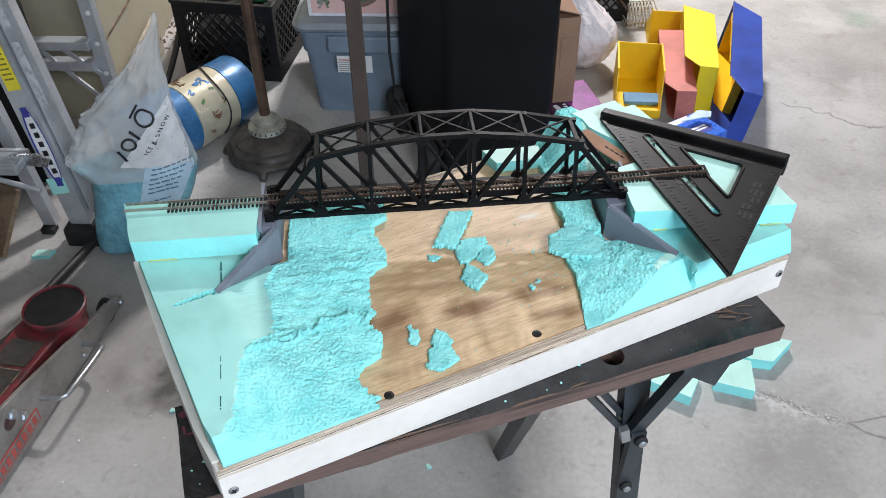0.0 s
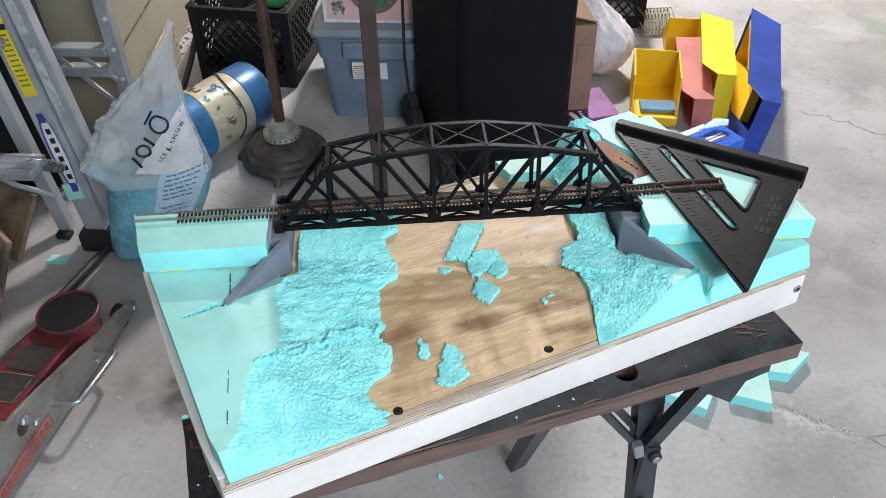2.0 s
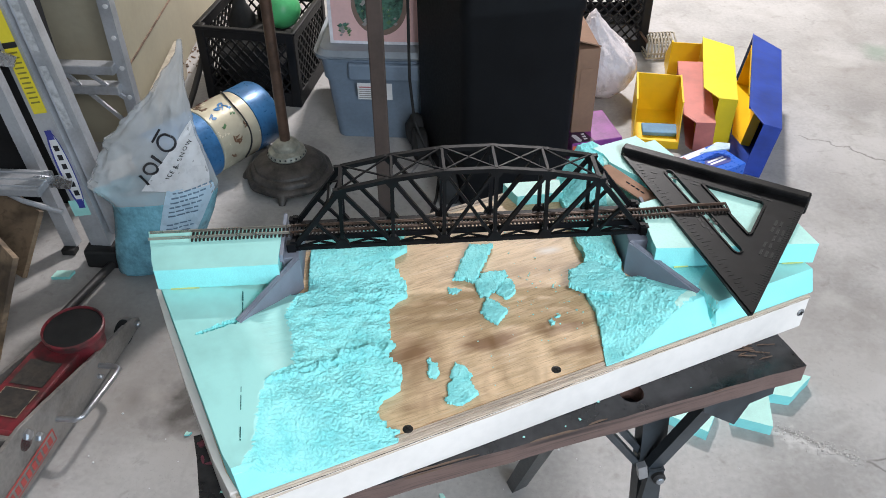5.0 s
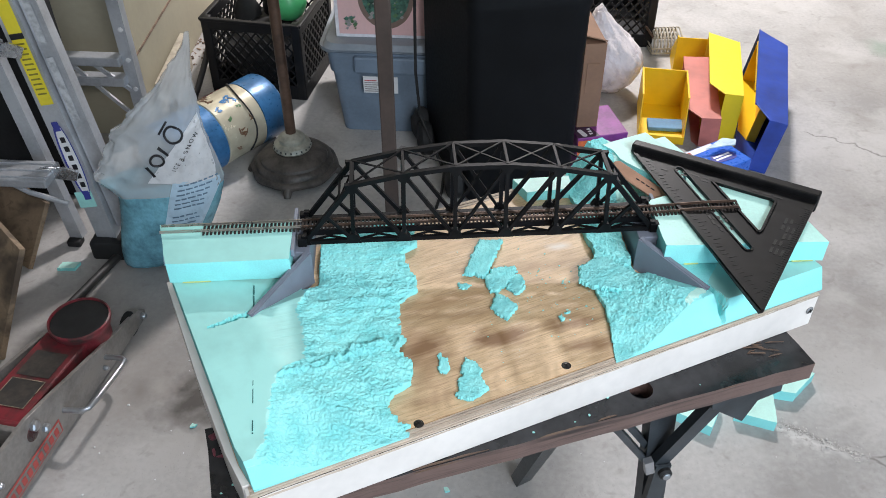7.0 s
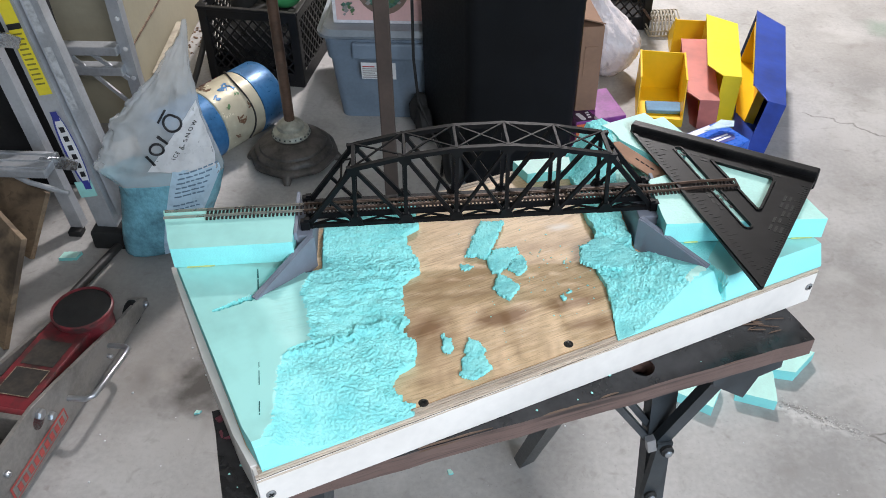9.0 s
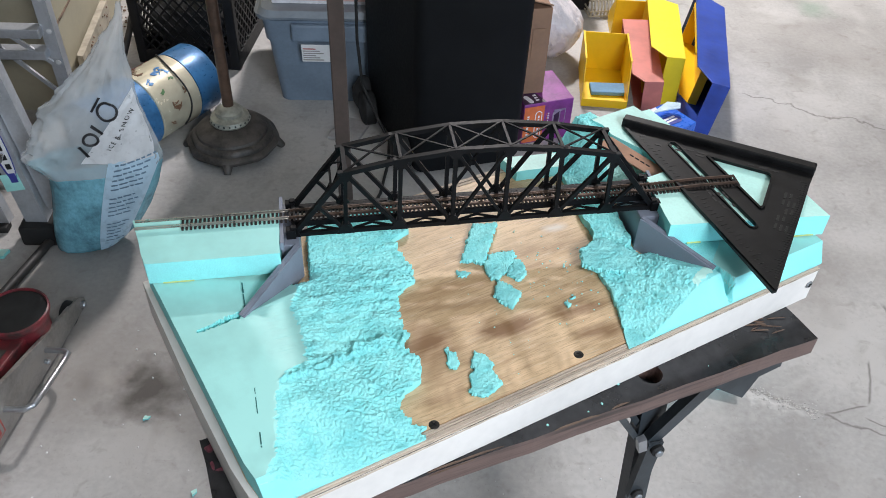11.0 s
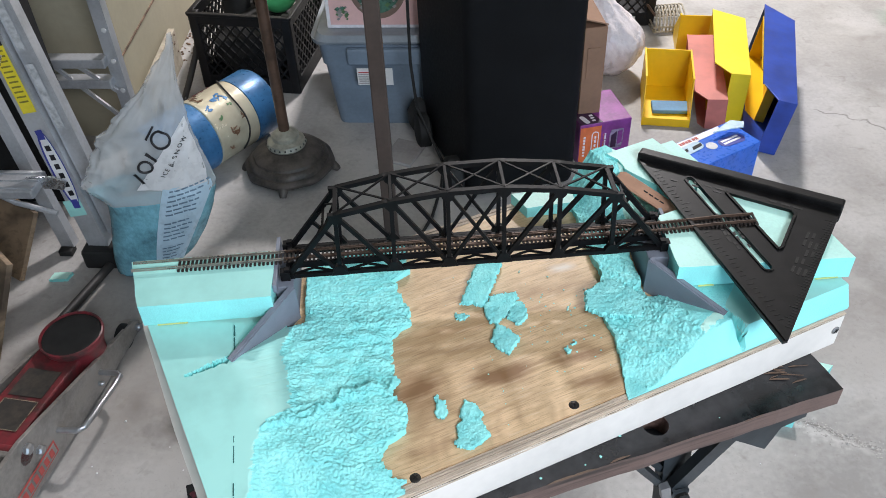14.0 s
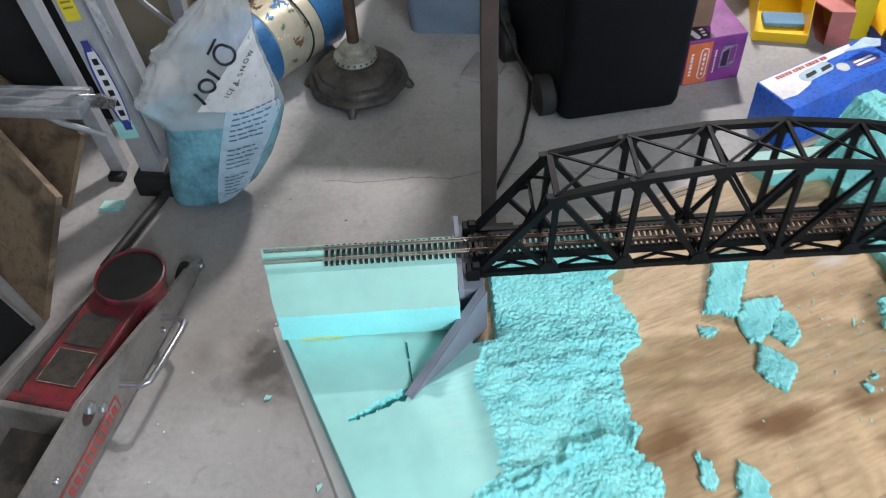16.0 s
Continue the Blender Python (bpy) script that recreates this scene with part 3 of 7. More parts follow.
for u, z in ((0.0065, -0.0265), (LEN - 0.006, -0.0195)):
    screw_head(base, pose(u, -0.0002, z, 90, 0, 0), 0.0040, SCREW_DULL)

# ---- carved foam ----
# the bridge's own frame, seen from the board: near truss at y = 0
BRIDGE = pose(0.091, 0.7216, 0.795, 0, 0, 7.87)
TO_BOARD = BOARD.inverted() @ BRIDGE


def on_board(s, n):
    q = TO_BOARD @ Vector((s, n, 0))
    return q.x, q.y


def steps(v, seed, size):
    """Uneven torn notches: each stretch of the edge keeps its own offset."""
    k = v / size + 0.35 * noise.noise(Vector((v * 90, seed, 0)))
    i_ = math.floor(k)
    a_, b_ = (noise.noise(Vector((n_ * 7.31 + 0.5, seed, 3.7))) for n_ in (i_, i_ + 1))
    return a_ + (b_ - a_) * smooth_step(0.86, 1.0, k - i_)


def along(knots, v):
    """A line through (v, u) knots."""
    for (v0, u0), (v1, u1) in zip(knots, knots[1:]):
        if v <= v1:
            return u0 + (u1 - u0) * max(0.0, (v - v0) / (v1 - v0))
    return knots[-1][1]


TORN_LEFT = [(0.0, 0.1250), (0.010, 0.1290), (0.0165, 0.1222), (0.031, 0.1210), (0.040, 0.1236), (0.0455, 0.1320), (0.0480, 0.1460), (0.070, 0.1568), (0.0805, 0.1512), (0.087, 0.1502), (0.098, 0.1603),
             (0.115, 0.1632), (0.1435, 0.1752), (0.1480, 0.1850), (0.1500, 0.1925), (0.163, 0.1992), (0.171, 0.1978), (0.195, 0.2000), (0.2070, 0.2030), (0.2110, 0.2190), (0.252, 0.2300)]
TORN_RIGHT = [(0.0, 0.3155), (0.024, 0.3260), (0.044, 0.3348), (0.063, 0.3425), (0.0756, 0.3432), (0.094, 0.3495), (0.119, 0.3640), (0.129, 0.3730), (0.157, 0.3780), (0.252, 0.4090)]


def bank_left(v):
    return along(TORN_LEFT, v) + 0.0020 * fbm(v, 2.1, 0, 120, 3) + 0.0034 * steps(v, 8.2, 0.0050) + 0.0034 * steps(v, 4.4, 0.0020) + 0.0016 * fbm(v, 3.0, 5, 1100, 2)


def bank_right(v):
    return along(TORN_RIGHT, v) + 0.0012 * steps(v, 2.2, 0.012) + 0.0014 * steps(v, 5.1, 0.004) + 0.0007 * fbm(v, 3.0, 8, 900, 2)


GROOVE = (on_board(-0.205, -0.0715), on_board(-0.238, -0.087))
WING_L = (on_board(-0.158, -0.010), on_board(-0.2065, -0.0745))
WING_R = (on_board(0.149, -0.011), on_board(0.1985, -0.068))


def wing_floor(u, v, wing, side):
    """How high the foam may stand on the river side of a wing wall: dug low at the abutment, full at the wing's tip."""
    (ax, ay), (bx, by) = wing
    ln = math.hypot(bx - ax, by - ay)
    k = ((u - ax) * (bx - ax) + (v - ay) * (by - ay)) / ln ** 2
    dist = side * ((u - ax) * (by - ay) - (v - ay) * (bx - ax)) / ln
    if dist < -0.001 or k > 1.1 or k < -0.06:
        return 1.0
    return 0.0020 + 0.0205 * max(0.0, min(1.1, k)) ** 1.15 + 0.42 * max(0.0, dist)


def lumps(u, v, a):
    """Torn relief: soft swells, strokes drawn out along the angle a, and small crumbs."""
    ca, sa = math.cos(a), math.sin(a)
    p, q = u * ca + v * sa, v * ca - u * sa
    swell = 0.0009 * fbm(u, v, 0.3, 70, 2)
    stroke = 0.0007 * fbm(p * 0.42, q, 0.7, 210, 2)
    crumb = 0.0007 * noise.noise(Vector((u * 430, v * 430, 2.9))) + 0.0004 * noise.noise(Vector((p * 820, q * 980, 5.9)))
    bead = noise.voronoi(Vector((p * 330, q * 420, 1.7)))[0][0]
    return swell + stroke + crumb + 0.0016 * (0.5 - min(1.0, bead))


def pit_left(q):
    return smooth_step(-0.166, -0.165, q.x) * smooth_step(-0.1500, -0.1512, q.x + 0.0012 * noise.noise(Vector((q.y * 300, 0, 0)))) * smooth_step(-0.0300, -0.0280, q.y) * smooth_step(0.06, 0.05, q.y)


def pit_right(q):
    return smooth_step(0.156, 0.155, q.x) * smooth_step(0.1448, 0.1462, q.x + 0.002 * smooth_step(-0.02, 0.02, q.y)) * smooth_step(-0.028, -0.024, q.y) * smooth_step(0.06, 0.05, q.y)


SKIN_END = [(0.0, 0.0040), (0.017, 0.0107), (0.030, 0.0218), (0.058, 0.0324), (0.080, 0.0415), (0.091, 0.0505), (0.0945, 0.0560), (0.0975, 0.0720), (0.122, 0.0790), (0.158, 0.0825), (0.178, 0.0960), (0.252, 0.1100)]


def skin_edge_left(v):
    """Where the smooth skin ends and the torn face begins."""
    return along(SKIN_END, v) + 0.0034 * fbm(v, 3.3, 1, 130, 4) * smooth_step(0.01, 0.03, v) + 0.0018 * fbm(v, 8.3, 1, 600, 2)


def height_left(u, v, w):
    edge = skin_edge_left(v)
    far = bank_left(v)
    t = max(0.0, min(1.0, (u - edge) / (far - edge)))
    carved = smooth_step(0.0, 0.05, t)
    # the front shelf runs out to the torn edge; behind its crest a scooped valley, behind that a low even bank
    crest = 0.0955 + 0.004 * math.sin(u * 60) + 0.005 * fbm(u, 0.4, 2, 90, 4)
    back = smooth_step(crest - 0.006, crest + 0.012, v)
    shelf = 0.0218 - 0.0150 * t ** 0.9
    valley = 0.0182 - 0.0120 * t ** 0.8 - 0.0030 * smooth_step(0.09, 0.12, u) * smooth_step(0.165, 0.135, v)
    low = 0.0125 - 0.0055 * t
    behind = valley + (low - valley) * smooth_step(0.145, 0.180, v)
    h = shelf + (behind - shelf) * back
    # smooth scooped skin between the flat top and the valley
    flat = 0.0660 - 0.004 * smooth_step(0.150, 0.175, v)
    scoop = 0.0232 - 0.0046 * smooth_step(flat - 0.022, max(flat + 0.012, edge + 0.002), u) * smooth_step(0.082, 0.098, v)
    scoop -= 0.0016 * smooth_step(0.028, 0.062, u) * smooth_step(0.10, 0.165, v)
    h = scoop + (h - scoop) * carved
    relief = lumps(u, v, -0.25 if v > crest else -0.7)
    furrow = 0.0008 * math.sin(430 * (v + 0.28 * u) + 2.6 * fbm(u, v, 5, 42, 2)) * smooth_step(crest, crest + 0.012, v) * smooth_step(0.185, 0.155, v)
    h += carved * (relief * (0.8 + 0.5 * t) + furrow * smooth_step(0.0, 0.25, t))
    h += 0.0032 * carved * smooth_step(0.008, 0.002, abs(v - crest + 0.004)) * (0.7 + noise.noise(Vector((u * 240, v * 200, 7))))
    # cut down steeply along the front
    wall = 0.0024 + 0.0170 * smooth_step(0.062, 0.002, u)
    rise = v - 0.0022 - wall / 2.1
    h = min(h, max(0.0012, 2.1 * (v - 0.0018)), wall + max(0.0, rise) * (0.26 + 1.2 * smooth_step(0.030, 0.006, u)) + carved * 0.7 * relief)
    h = min(h, wing_floor(u, v, WING_L, -1) + carved * relief)
    g = seg_dist(u, v, *GROOVE)
    on = math.hypot(u - GROOVE[0][0], v - GROOVE[0][1]) / 0.037
    wide = max(0.0010, 0.0036 - 0.0024 * on + 0.0024 * fbm(u, v, 1, 420, 2))
    h -= 0.017 * smooth_step(wide, 0.35 * wide, g)
    q = TO_BOARD.inverted() @ Vector((u, v, 0))
    # dug out along the abutment
    pit = pit_left(q)
    return max(0.0012 + 0.0012 * (0.5 + noise.noise(Vector((u * 500, v * 500, 0)))), h) * (1 - pit) + 0.0008 * pit


WING_GAP = ((0.4275, 0.034), (0.4310, 0.010))


def height_right(u, v, w):
    far = bank_right(v)
    edge = 0.408 + 0.096 * smooth_step(0.06, 0.14, v) + 0.003 * fbm(v, 2.3, 4, 45, 3)
    t = max(0.0, min(1.0, (edge - u) / max(1e-3, edge - far)))
    carved = smooth_step(0.0, 0.12, t)
    relief = lumps(u, v, 1.1 if v < 0.10 else 0.5)
    h = 0.0228 - 0.0175 * smooth_step(0.0, 1.0, t) ** 0.72 * carved
    h += 0.0028 * smooth_step(0.085, 0.125, v) * carved
    h += carved * (relief * 0.95 + 0.0007 * math.sin(620 * (u + 0.45 * v) + 3 * fbm(u, v, 2, 50, 2)))
    # the front is cut back to a smooth slope
    wall = 0.0010 + 0.020 * smooth_step(0.325, 0.412, u)
    h = min(h, 0.0012 + 1.15 * max(0.0, v - 0.0022) + 0.0004 * fbm(u, v, 3, 120, 2) if u < 0.4285 else 0.0015 + 2.6 * max(0.0, v - 0.0022))
    h = min(h, wall + 0.22 * max(0.0, v - 0.016) + carved * 0.8 * relief) if u < 0.415 else h
    h = min(h, wing_floor(u, v, WING_R, 1) + carved * relief)
    cut = seg_dist(u, v, (0.4285, 0.002), (0.4285 + 0.004 * fbm(v, 1, 1, 60, 2), 0.020))
    h -= 0.012 * smooth_step(0.0022, 0.0006, cut)
    h -= 0.009 * smooth_step(0.0030, 0.0010, seg_dist(u, v, *WING_GAP) + 0.0008 * fbm(u, v, 2, 300, 2))
    q = TO_BOARD.inverted() @ Vector((u, v, 0))
    # behind the track the torn face climbs to the top of the back block
    d = 0.935 * (0.1480 - q.x) + 0.355 * (0.1300 - q.y)
    if d > -0.008 - 0.003 * fbm(u, v, 6, 80, 2):
        e = max(0.0, d - 0.013)
        t = e / (e + max(0.0, u - far) + 1e-4)
        ramp = 0.0035 + 0.0400 * (1 - t) ** 1.15 + 0.9 * relief * smooth_step(-0.006, 0.002, d)
        h += (ramp - h) * smooth_step(0.082, 0.116, q.y)
    pit = pit_right(q)
    return max(0.0016, h) * (1 - pit) + 0.0008 * pit


def terrain(name, label, start, far, height, nu, nv, v0, v1):
    """A slab of foam on the board between a straight edge and a ragged bank, with a carved top."""
    bm = B()
    top, low = [], []
    for j in range(nv + 1):
        v = v0 + (v1 - v0) * j / nv
        r1, r2 = [], []
        u0, u1 = start(v), far(v)
        for i in range(nu + 1):
            w = i / nu
            u = u0 + (u1 - u0) * w
            r1.append(bm.verts.new((u, v, height(u, v, w))))
            if i in (0, nu) or j in (0, nv):
                r2.append(bm.verts.new((u, v, 0.0003)))
            else:
                r2.append(None)
        top.append(r1)
        low.append(r2)
    for j in range(nv):
        for i in range(nu):
            bm.faces.new((top[j][i], top[j][i + 1], top[j + 1][i + 1], top[j + 1][i]))
        for i in (0, nu):
            bm.faces.new((top[j][i], top[j + 1][i], low[j + 1][i], low[j][i]))
    for i in range(nu):
        for j in (0, nv):
            bm.faces.new((top[j][i], top[j][i + 1], low[j][i + 1], low[j][i]))
    ob = part(name, bm, FOAM, None, smooth=True)
    ob.matrix_world = BOARD
    return tagged(ob, label, "foam terrain", "carved foam banks")


FOOT_LEFT = [(0.0, 0.0048), (0.030, -0.0002), (0.118, -0.0036), (0.252, -0.0089)]
bank_a = terrain("foam_bank", "carved aqua foam river bank with a smooth skin along one side",
                 lambda v: along(FOOT_LEFT, v), bank_left, height_left, 290, 520, 0.0022, 0.252)
bank_b = terrain("foam_bank", "carved aqua insulation foam river bank under the speed square",
                 lambda v: LEN + 0.004 - 0.004 * (v / 0.25), bank_right, height_right, 320, 400, 0.0026, 0.252)


def cut_front(u, v):
    """The knife-cut slope along the base's front edge."""
    return u < 0.105 - 5.0 * max(0.0, v - 0.005) or u > 0.33


def skin_where_smooth(ob, test, pit, index=1):
    """Faces of the uncarved foam keep the board's smooth skin."""
    ob.data.materials.append(FOAM_SKIN)
    ob.data.materials.append(FOAM_CUT)
    ob.data.materials.append(PLYWOOD)
    ob.data.materials.append(FOAM_PALE)
    back = TO_BOARD.inverted()
    for p in ob.data.polygons:
        if abs(p.normal.z) < 0.3 or (p.center.y < 0.024 and p.normal.y < -0.55 and p.center.z > 0.002 and cut_front(p.center.x, p.center.y)):
            p.material_index = 2
        elif ob is bank_b and seg_dist(p.center.x, p.center.y, (0.402, 0.0255), (0.421, 0.0300)) < 0.0042 + 0.003 * fbm(p.center.x, p.center.y, 0, 160, 3):
            p.material_index = 4
        elif pit(back @ p.center) > 0.9:
            p.material_index = 3
        elif ob is bank_b and p.center.y > 0.165 and (back @ p.center).x > 0.15:
            p.material_index = 4
        elif test(p.center.x, p.center.y):
            p.material_index = index


def smooth_left(u, v):
    return u < skin_edge_left(v) + 0.0015 + 0.0015 * fbm(u, v, 0, 300, 2) and seg_dist(u, v, *GROOVE) > 0.0018


def smooth_right(u, v):
    return u > 0.4285 + 0.03 * smooth_step(0.03, 0.06, v)


skin_where_smooth(bank_a, smooth_left, pit_left)
skin_where_smooth(bank_b, smooth_right, pit_right)
# knife line scored across the smooth skin, its shadow drawn as dark bars
a, b = Vector((0.0574, 0.198, 0.0218)), Vector((0.0150, 0.036, 0.0231))
rng = random.Random(4)
k = 0.0
while k < 1.0:
    ln = rng.uniform(0.02, 0.10)
    if not 0.30 < k < 0.62 and rng.random() < 0.8:
        bm = B()
        bar(bm, a.lerp(b, k), a.lerp(b, min(1, k + ln)), rng.uniform(0.0006, 0.0011), 0.0012)
        cut = part("scored_line", bm, FOAM_CUT_SHADE, bank_a)
    k += ln + rng.uniform(0.0, 0.02)


def foam_slab(name, label, outline, z0, z1, m, group="", jag=0.0, seed=0, top_skin=FOAM_PALE):
    """A cut piece of foam board: pale skin on top, brighter cut edges, slightly worn rim."""
    r = random.Random(seed)
    pts = []
    n = len(outline)
    for i in range(n):
        p, q = Vector(outline[i]), Vector(outline[(i + 1) % n])
        steps = max(1, int((q - p).length / 0.004)) if jag else max(1, int((q - p).length / 0.012))
        for s in range(steps):
            w = p.lerp(q, s / steps)
            amount = jag or 0.0004
            pts.append((w.x + r.uniform(-amount, amount), w.y + r.uniform(-amount, amount)))
    bm = B()
    prism(bm, pts, z0, z1)
    ob = part(name, bm, FOAM_CUT)
    ob.matrix_world = m
    ob.data.materials.append(top_skin)
    for p in ob.data.polygons:
        if abs(p.normal.z) > 0.7:
            p.material_index = 1
    return tagged(ob, label, "foam block", group)


# raised approach blocks under the track
block_l = foam_slab("foam_block", "square-cut aqua foam block carrying the track to the bridge",
                    [(-0.2815, -0.0295), (-0.1730, -0.0295), (-0.1730, 0.027), (-0.296, 0.027)], -0.0142, 0.008, BRIDGE, group="approach blocks", top_skin=FOAM_SKIN)
block_r = foam_slab("foam_block", "square-cut aqua foam block under the speed square",
                    [(0.1655, -0.0335), (0.314, -0.038), (0.297, 0.030), (0.280, 0.075), (0.1655, 0.034)], -0.0142, 0.008, BRIDGE, group="approach blocks")
block_b = foam_slab("foam_block", "pale aqua foam block at the back of the base",
                    [(0.1545, 0.1070), (0.1600, 0.0990), (0.1995, 0.0525), (0.222, 0.090), (0.211, 0.1165), (0.193, 0.1535), (0.142, 0.1335), (0.151, 0.123), (0.1535, 0.112)], -0.0142, 0.008, BRIDGE, group="approach blocks", seed=3)
slab = foam_slab("foam_offcut", "thin aqua foam offcut lying on the plywood", [(0.048, 0.124), (0.108, 0.127), (0.108, 0.104), (0.060, 0.100)], -0.0375, -0.0255, BRIDGE, group="foam scraps", seed=5)
for s0, s1, n0 in ((-0.270, -0.245, -0.0300), (0.185, 0.198, -0.0352), (0.285, 0.305, -0.0380)):
    bm = B()
    bar(bm, (s0, n0, -0.0138), (s1, n0, -0.0138), 0.0012, 0.0008)
    g = part("glue_bead", bm, YELLOW_GLUE, block_l if s0 < 0 else block_r, "dried yellow glue")


# scraps and crumbs on the plywood
def scrap(outline, thick, lift, seed, tilt=0.0):
    """A flat torn piece: a fine grid cut to a ragged outline, with a pebbly top."""
    r = random.Random(seed)
    cx, cy = sum(p[0] for p in outline) / len(outline), sum(p[1] for p in outline) / len(outline)
    pts = [Vector((p[0] - cx, p[1] - cy)) for p in outline]

    def inside(x, y):
        x += 0.0022 * fbm(x, y, seed, 230, 3)
        y += 0.0022 * fbm(x, y, seed + 9, 230, 3)
        hit = False
        for p, q in zip(pts, pts[1:] + pts[:1]):
            if (p.y > y) != (q.y > y) and x < p.x + (y - p.y) * (q.x - p.x) / (q.y - p.y):
                hit = not hit
        return hit

    st = 0.00075
    x0, y0 = min(p.x for p in pts) - 0.003, min(p.y for p in pts) - 0.003
    nx, ny = int((max(p.x for p in pts) + 0.003 - x0) / st), int((max(p.y for p in pts) + 0.003 - y0) / st)
    cells = {(i, j) for i in range(nx) for j in range(ny) if inside(x0 + (i + 0.5) * st, y0 + (j + 0.5) * st)}
    bm = B()
    top, low = {}, {}

    def corner(i, j, upper):
        store = top if upper else low
        if (i, j) not in store:
            rim = any((i + a_, j + b_) not in cells for a_ in (0, -1) for b_ in (0, -1))
            x, y = x0 + i * st + r.uniform(-0.00025, 0.00025), y0 + j * st + r.uniform(-0.00025, 0.00025)
            z = thick * (0.72 if rim else 1.0) + 0.0006 * fbm(x, y, seed, 260, 2) + 0.0005 * noise.noise(Vector((x * 900, y * 900, seed))) if upper else 0.0
            store[(i, j)] = bm.verts.new((x, y, max(0.0, z)))
        return store[(i, j)]

    for i, j in cells:
        bm.faces.new([corner(i + a_, j + b_, True) for a_, b_ in ((0, 0), (1, 0), (1, 1), (0, 1))])
        for da, db, c0, c1 in ((-1, 0, (0, 1), (0, 0)), (1, 0, (1, 0), (1, 1)), (0, -1, (0, 0), (1, 0)), (0, 1, (1, 1), (0, 1))):
            if (i + da, j + db) not in cells:
                a_, b_ = (i + c0[0], j + c0[1]), (i + c1[0], j + c1[1])
                bm.faces.new((corner(*a_, False), corner(*b_, False), corner(*b_, True), corner(*a_, True)))
    ob = part("foam_scrap", bm, FOAM, smooth=True)
    ob.matrix_world = BOARD @ pose(cx, cy, lift, tilt, 0, 0)
    return tagged(ob, "torn scrap of aqua foam lying on the plywood", "foam scrap", "foam scraps")


scrap([(0.279, 0.193), (0.300, 0.183), (0.281, 0.163), (0.262, 0.143), (0.253, 0.149), (0.245, 0.155)], 0.0040, 0.0012, 1, 2)
scrap([(0.272, 0.150), (0.283, 0.149), (0.294, 0.145), (0.2926, 0.1386), (0.2745, 0.1249), (0.2645, 0.1217), (0.2569, 0.1219), (0.2595, 0.1398)], 0.0027, 0.0010, 2, 3)
scrap([(0.2875, 0.1347), (0.2938, 0.1317), (0.2929, 0.1224), (0.287, 0.1138), (0.2781, 0.1094), (0.2737, 0.1235)], 0.0028, 0.0006, 12)
scrap([(0.2612, 0.1199), (0.2684, 0.1089), (0.2722, 0.0962), (0.2543, 0.0843), (0.2489, 0.0981), (0.2493, 0.1045)], 0.0032, 0.0004, 3)
scrap([(0.2344, 0.1466), (0.2462, 0.1393), (0.2405, 0.1359), (0.2337, 0.1400)], 0.0020, 0.0004, 4)
scrap([(0.1836, 0.0731), (0.1853, 0.0709), (0.1840, 0.0675), (0.1871, 0.0656), (0.1852, 0.0535), (0.1804, 0.0487), (0.1746, 0.0521), (0.1767, 0.0590), (0.1816, 0.0653), (0.1812, 0.0700)], 0.0022, 0.0004, 5)
scrap([(0.2016, 0.0589), (0.2041, 0.0562), (0.2094, 0.0409), (0.2037, 0.0358), (0.2045, 0.0196), (0.1869, 0.0144), (0.1767, 0.0231), (0.1854, 0.0360)], 0.0028, 0.0004, 6)
scrap([(0.298, 0.0695), (0.303, 0.0700), (0.304, 0.0650), (0.299, 0.0640)], 0.0024, 0.0004, 7)
scrap([(0.307, 0.0720), (0.311, 0.0730), (0.3105, 0.0690)], 0.0020, 0.0004, 8)
scrap([(0.344, 0.112), (0.335, 0.0945), (0.341, 0.0845), (0.356, 0.0745), (0.370, 0.0650), (0.380, 0.0690), (0.387, 0.0800), (0.382, 0.098), (0.374, 0.114), (0.360, 0.1155)], 0.0046, 0.0072, 9, 1)


def crumbs(name, label, count, spot, m, size, mat, seed):
    r = random.Random(seed)
    bm = B()
    for _ in range(count):
        x, y = spot(r)
        s = size * r.uniform(0.4, 1.3)
        made = bmesh.ops.create_icosphere(bm, subdivisions=1, radius=s)
        for v in made["verts"]:
            v.co = Vector((v.co.x * r.uniform(0.7, 1.5) + x, v.co.y * r.uniform(0.7, 1.4) + y, v.co.z * 0.7 + s * 0.55))
    ob = part(name, bm, mat)
    ob.matrix_world = m
    return tagged(ob, label, "foam crumbs", kind="stuff")


crumbs("foam_crumbs", "tiny aqua foam crumbs on the plywood", 46, lambda r: (r.gauss(0.315, 0.022), r.gauss(0.105, 0.022)), BOARD @ pose(0, 0, 0.0), 0.0008, FOAM_SKIN, 2)
crumbs("foam_crumbs", "tiny aqua foam crumbs on the plywood", 40, lambda r: (r.uniform(0.2, 0.33), r.uniform(0.02, 0.2)), BOARD @ pose(0, 0, 0.0), 0.0006, FOAM_SKIN, 3)
crumbs("foam_crumbs", "pale foam crumbs scattered on the concrete floor", 150, lambda r: (r.uniform(-0.62, 0.75), r.uniform(0.65, 1.6)), pose(0, 0, 0), 0.0019, STICKER_WHITE, 4)
bm = B()
rng = random.Random(44)
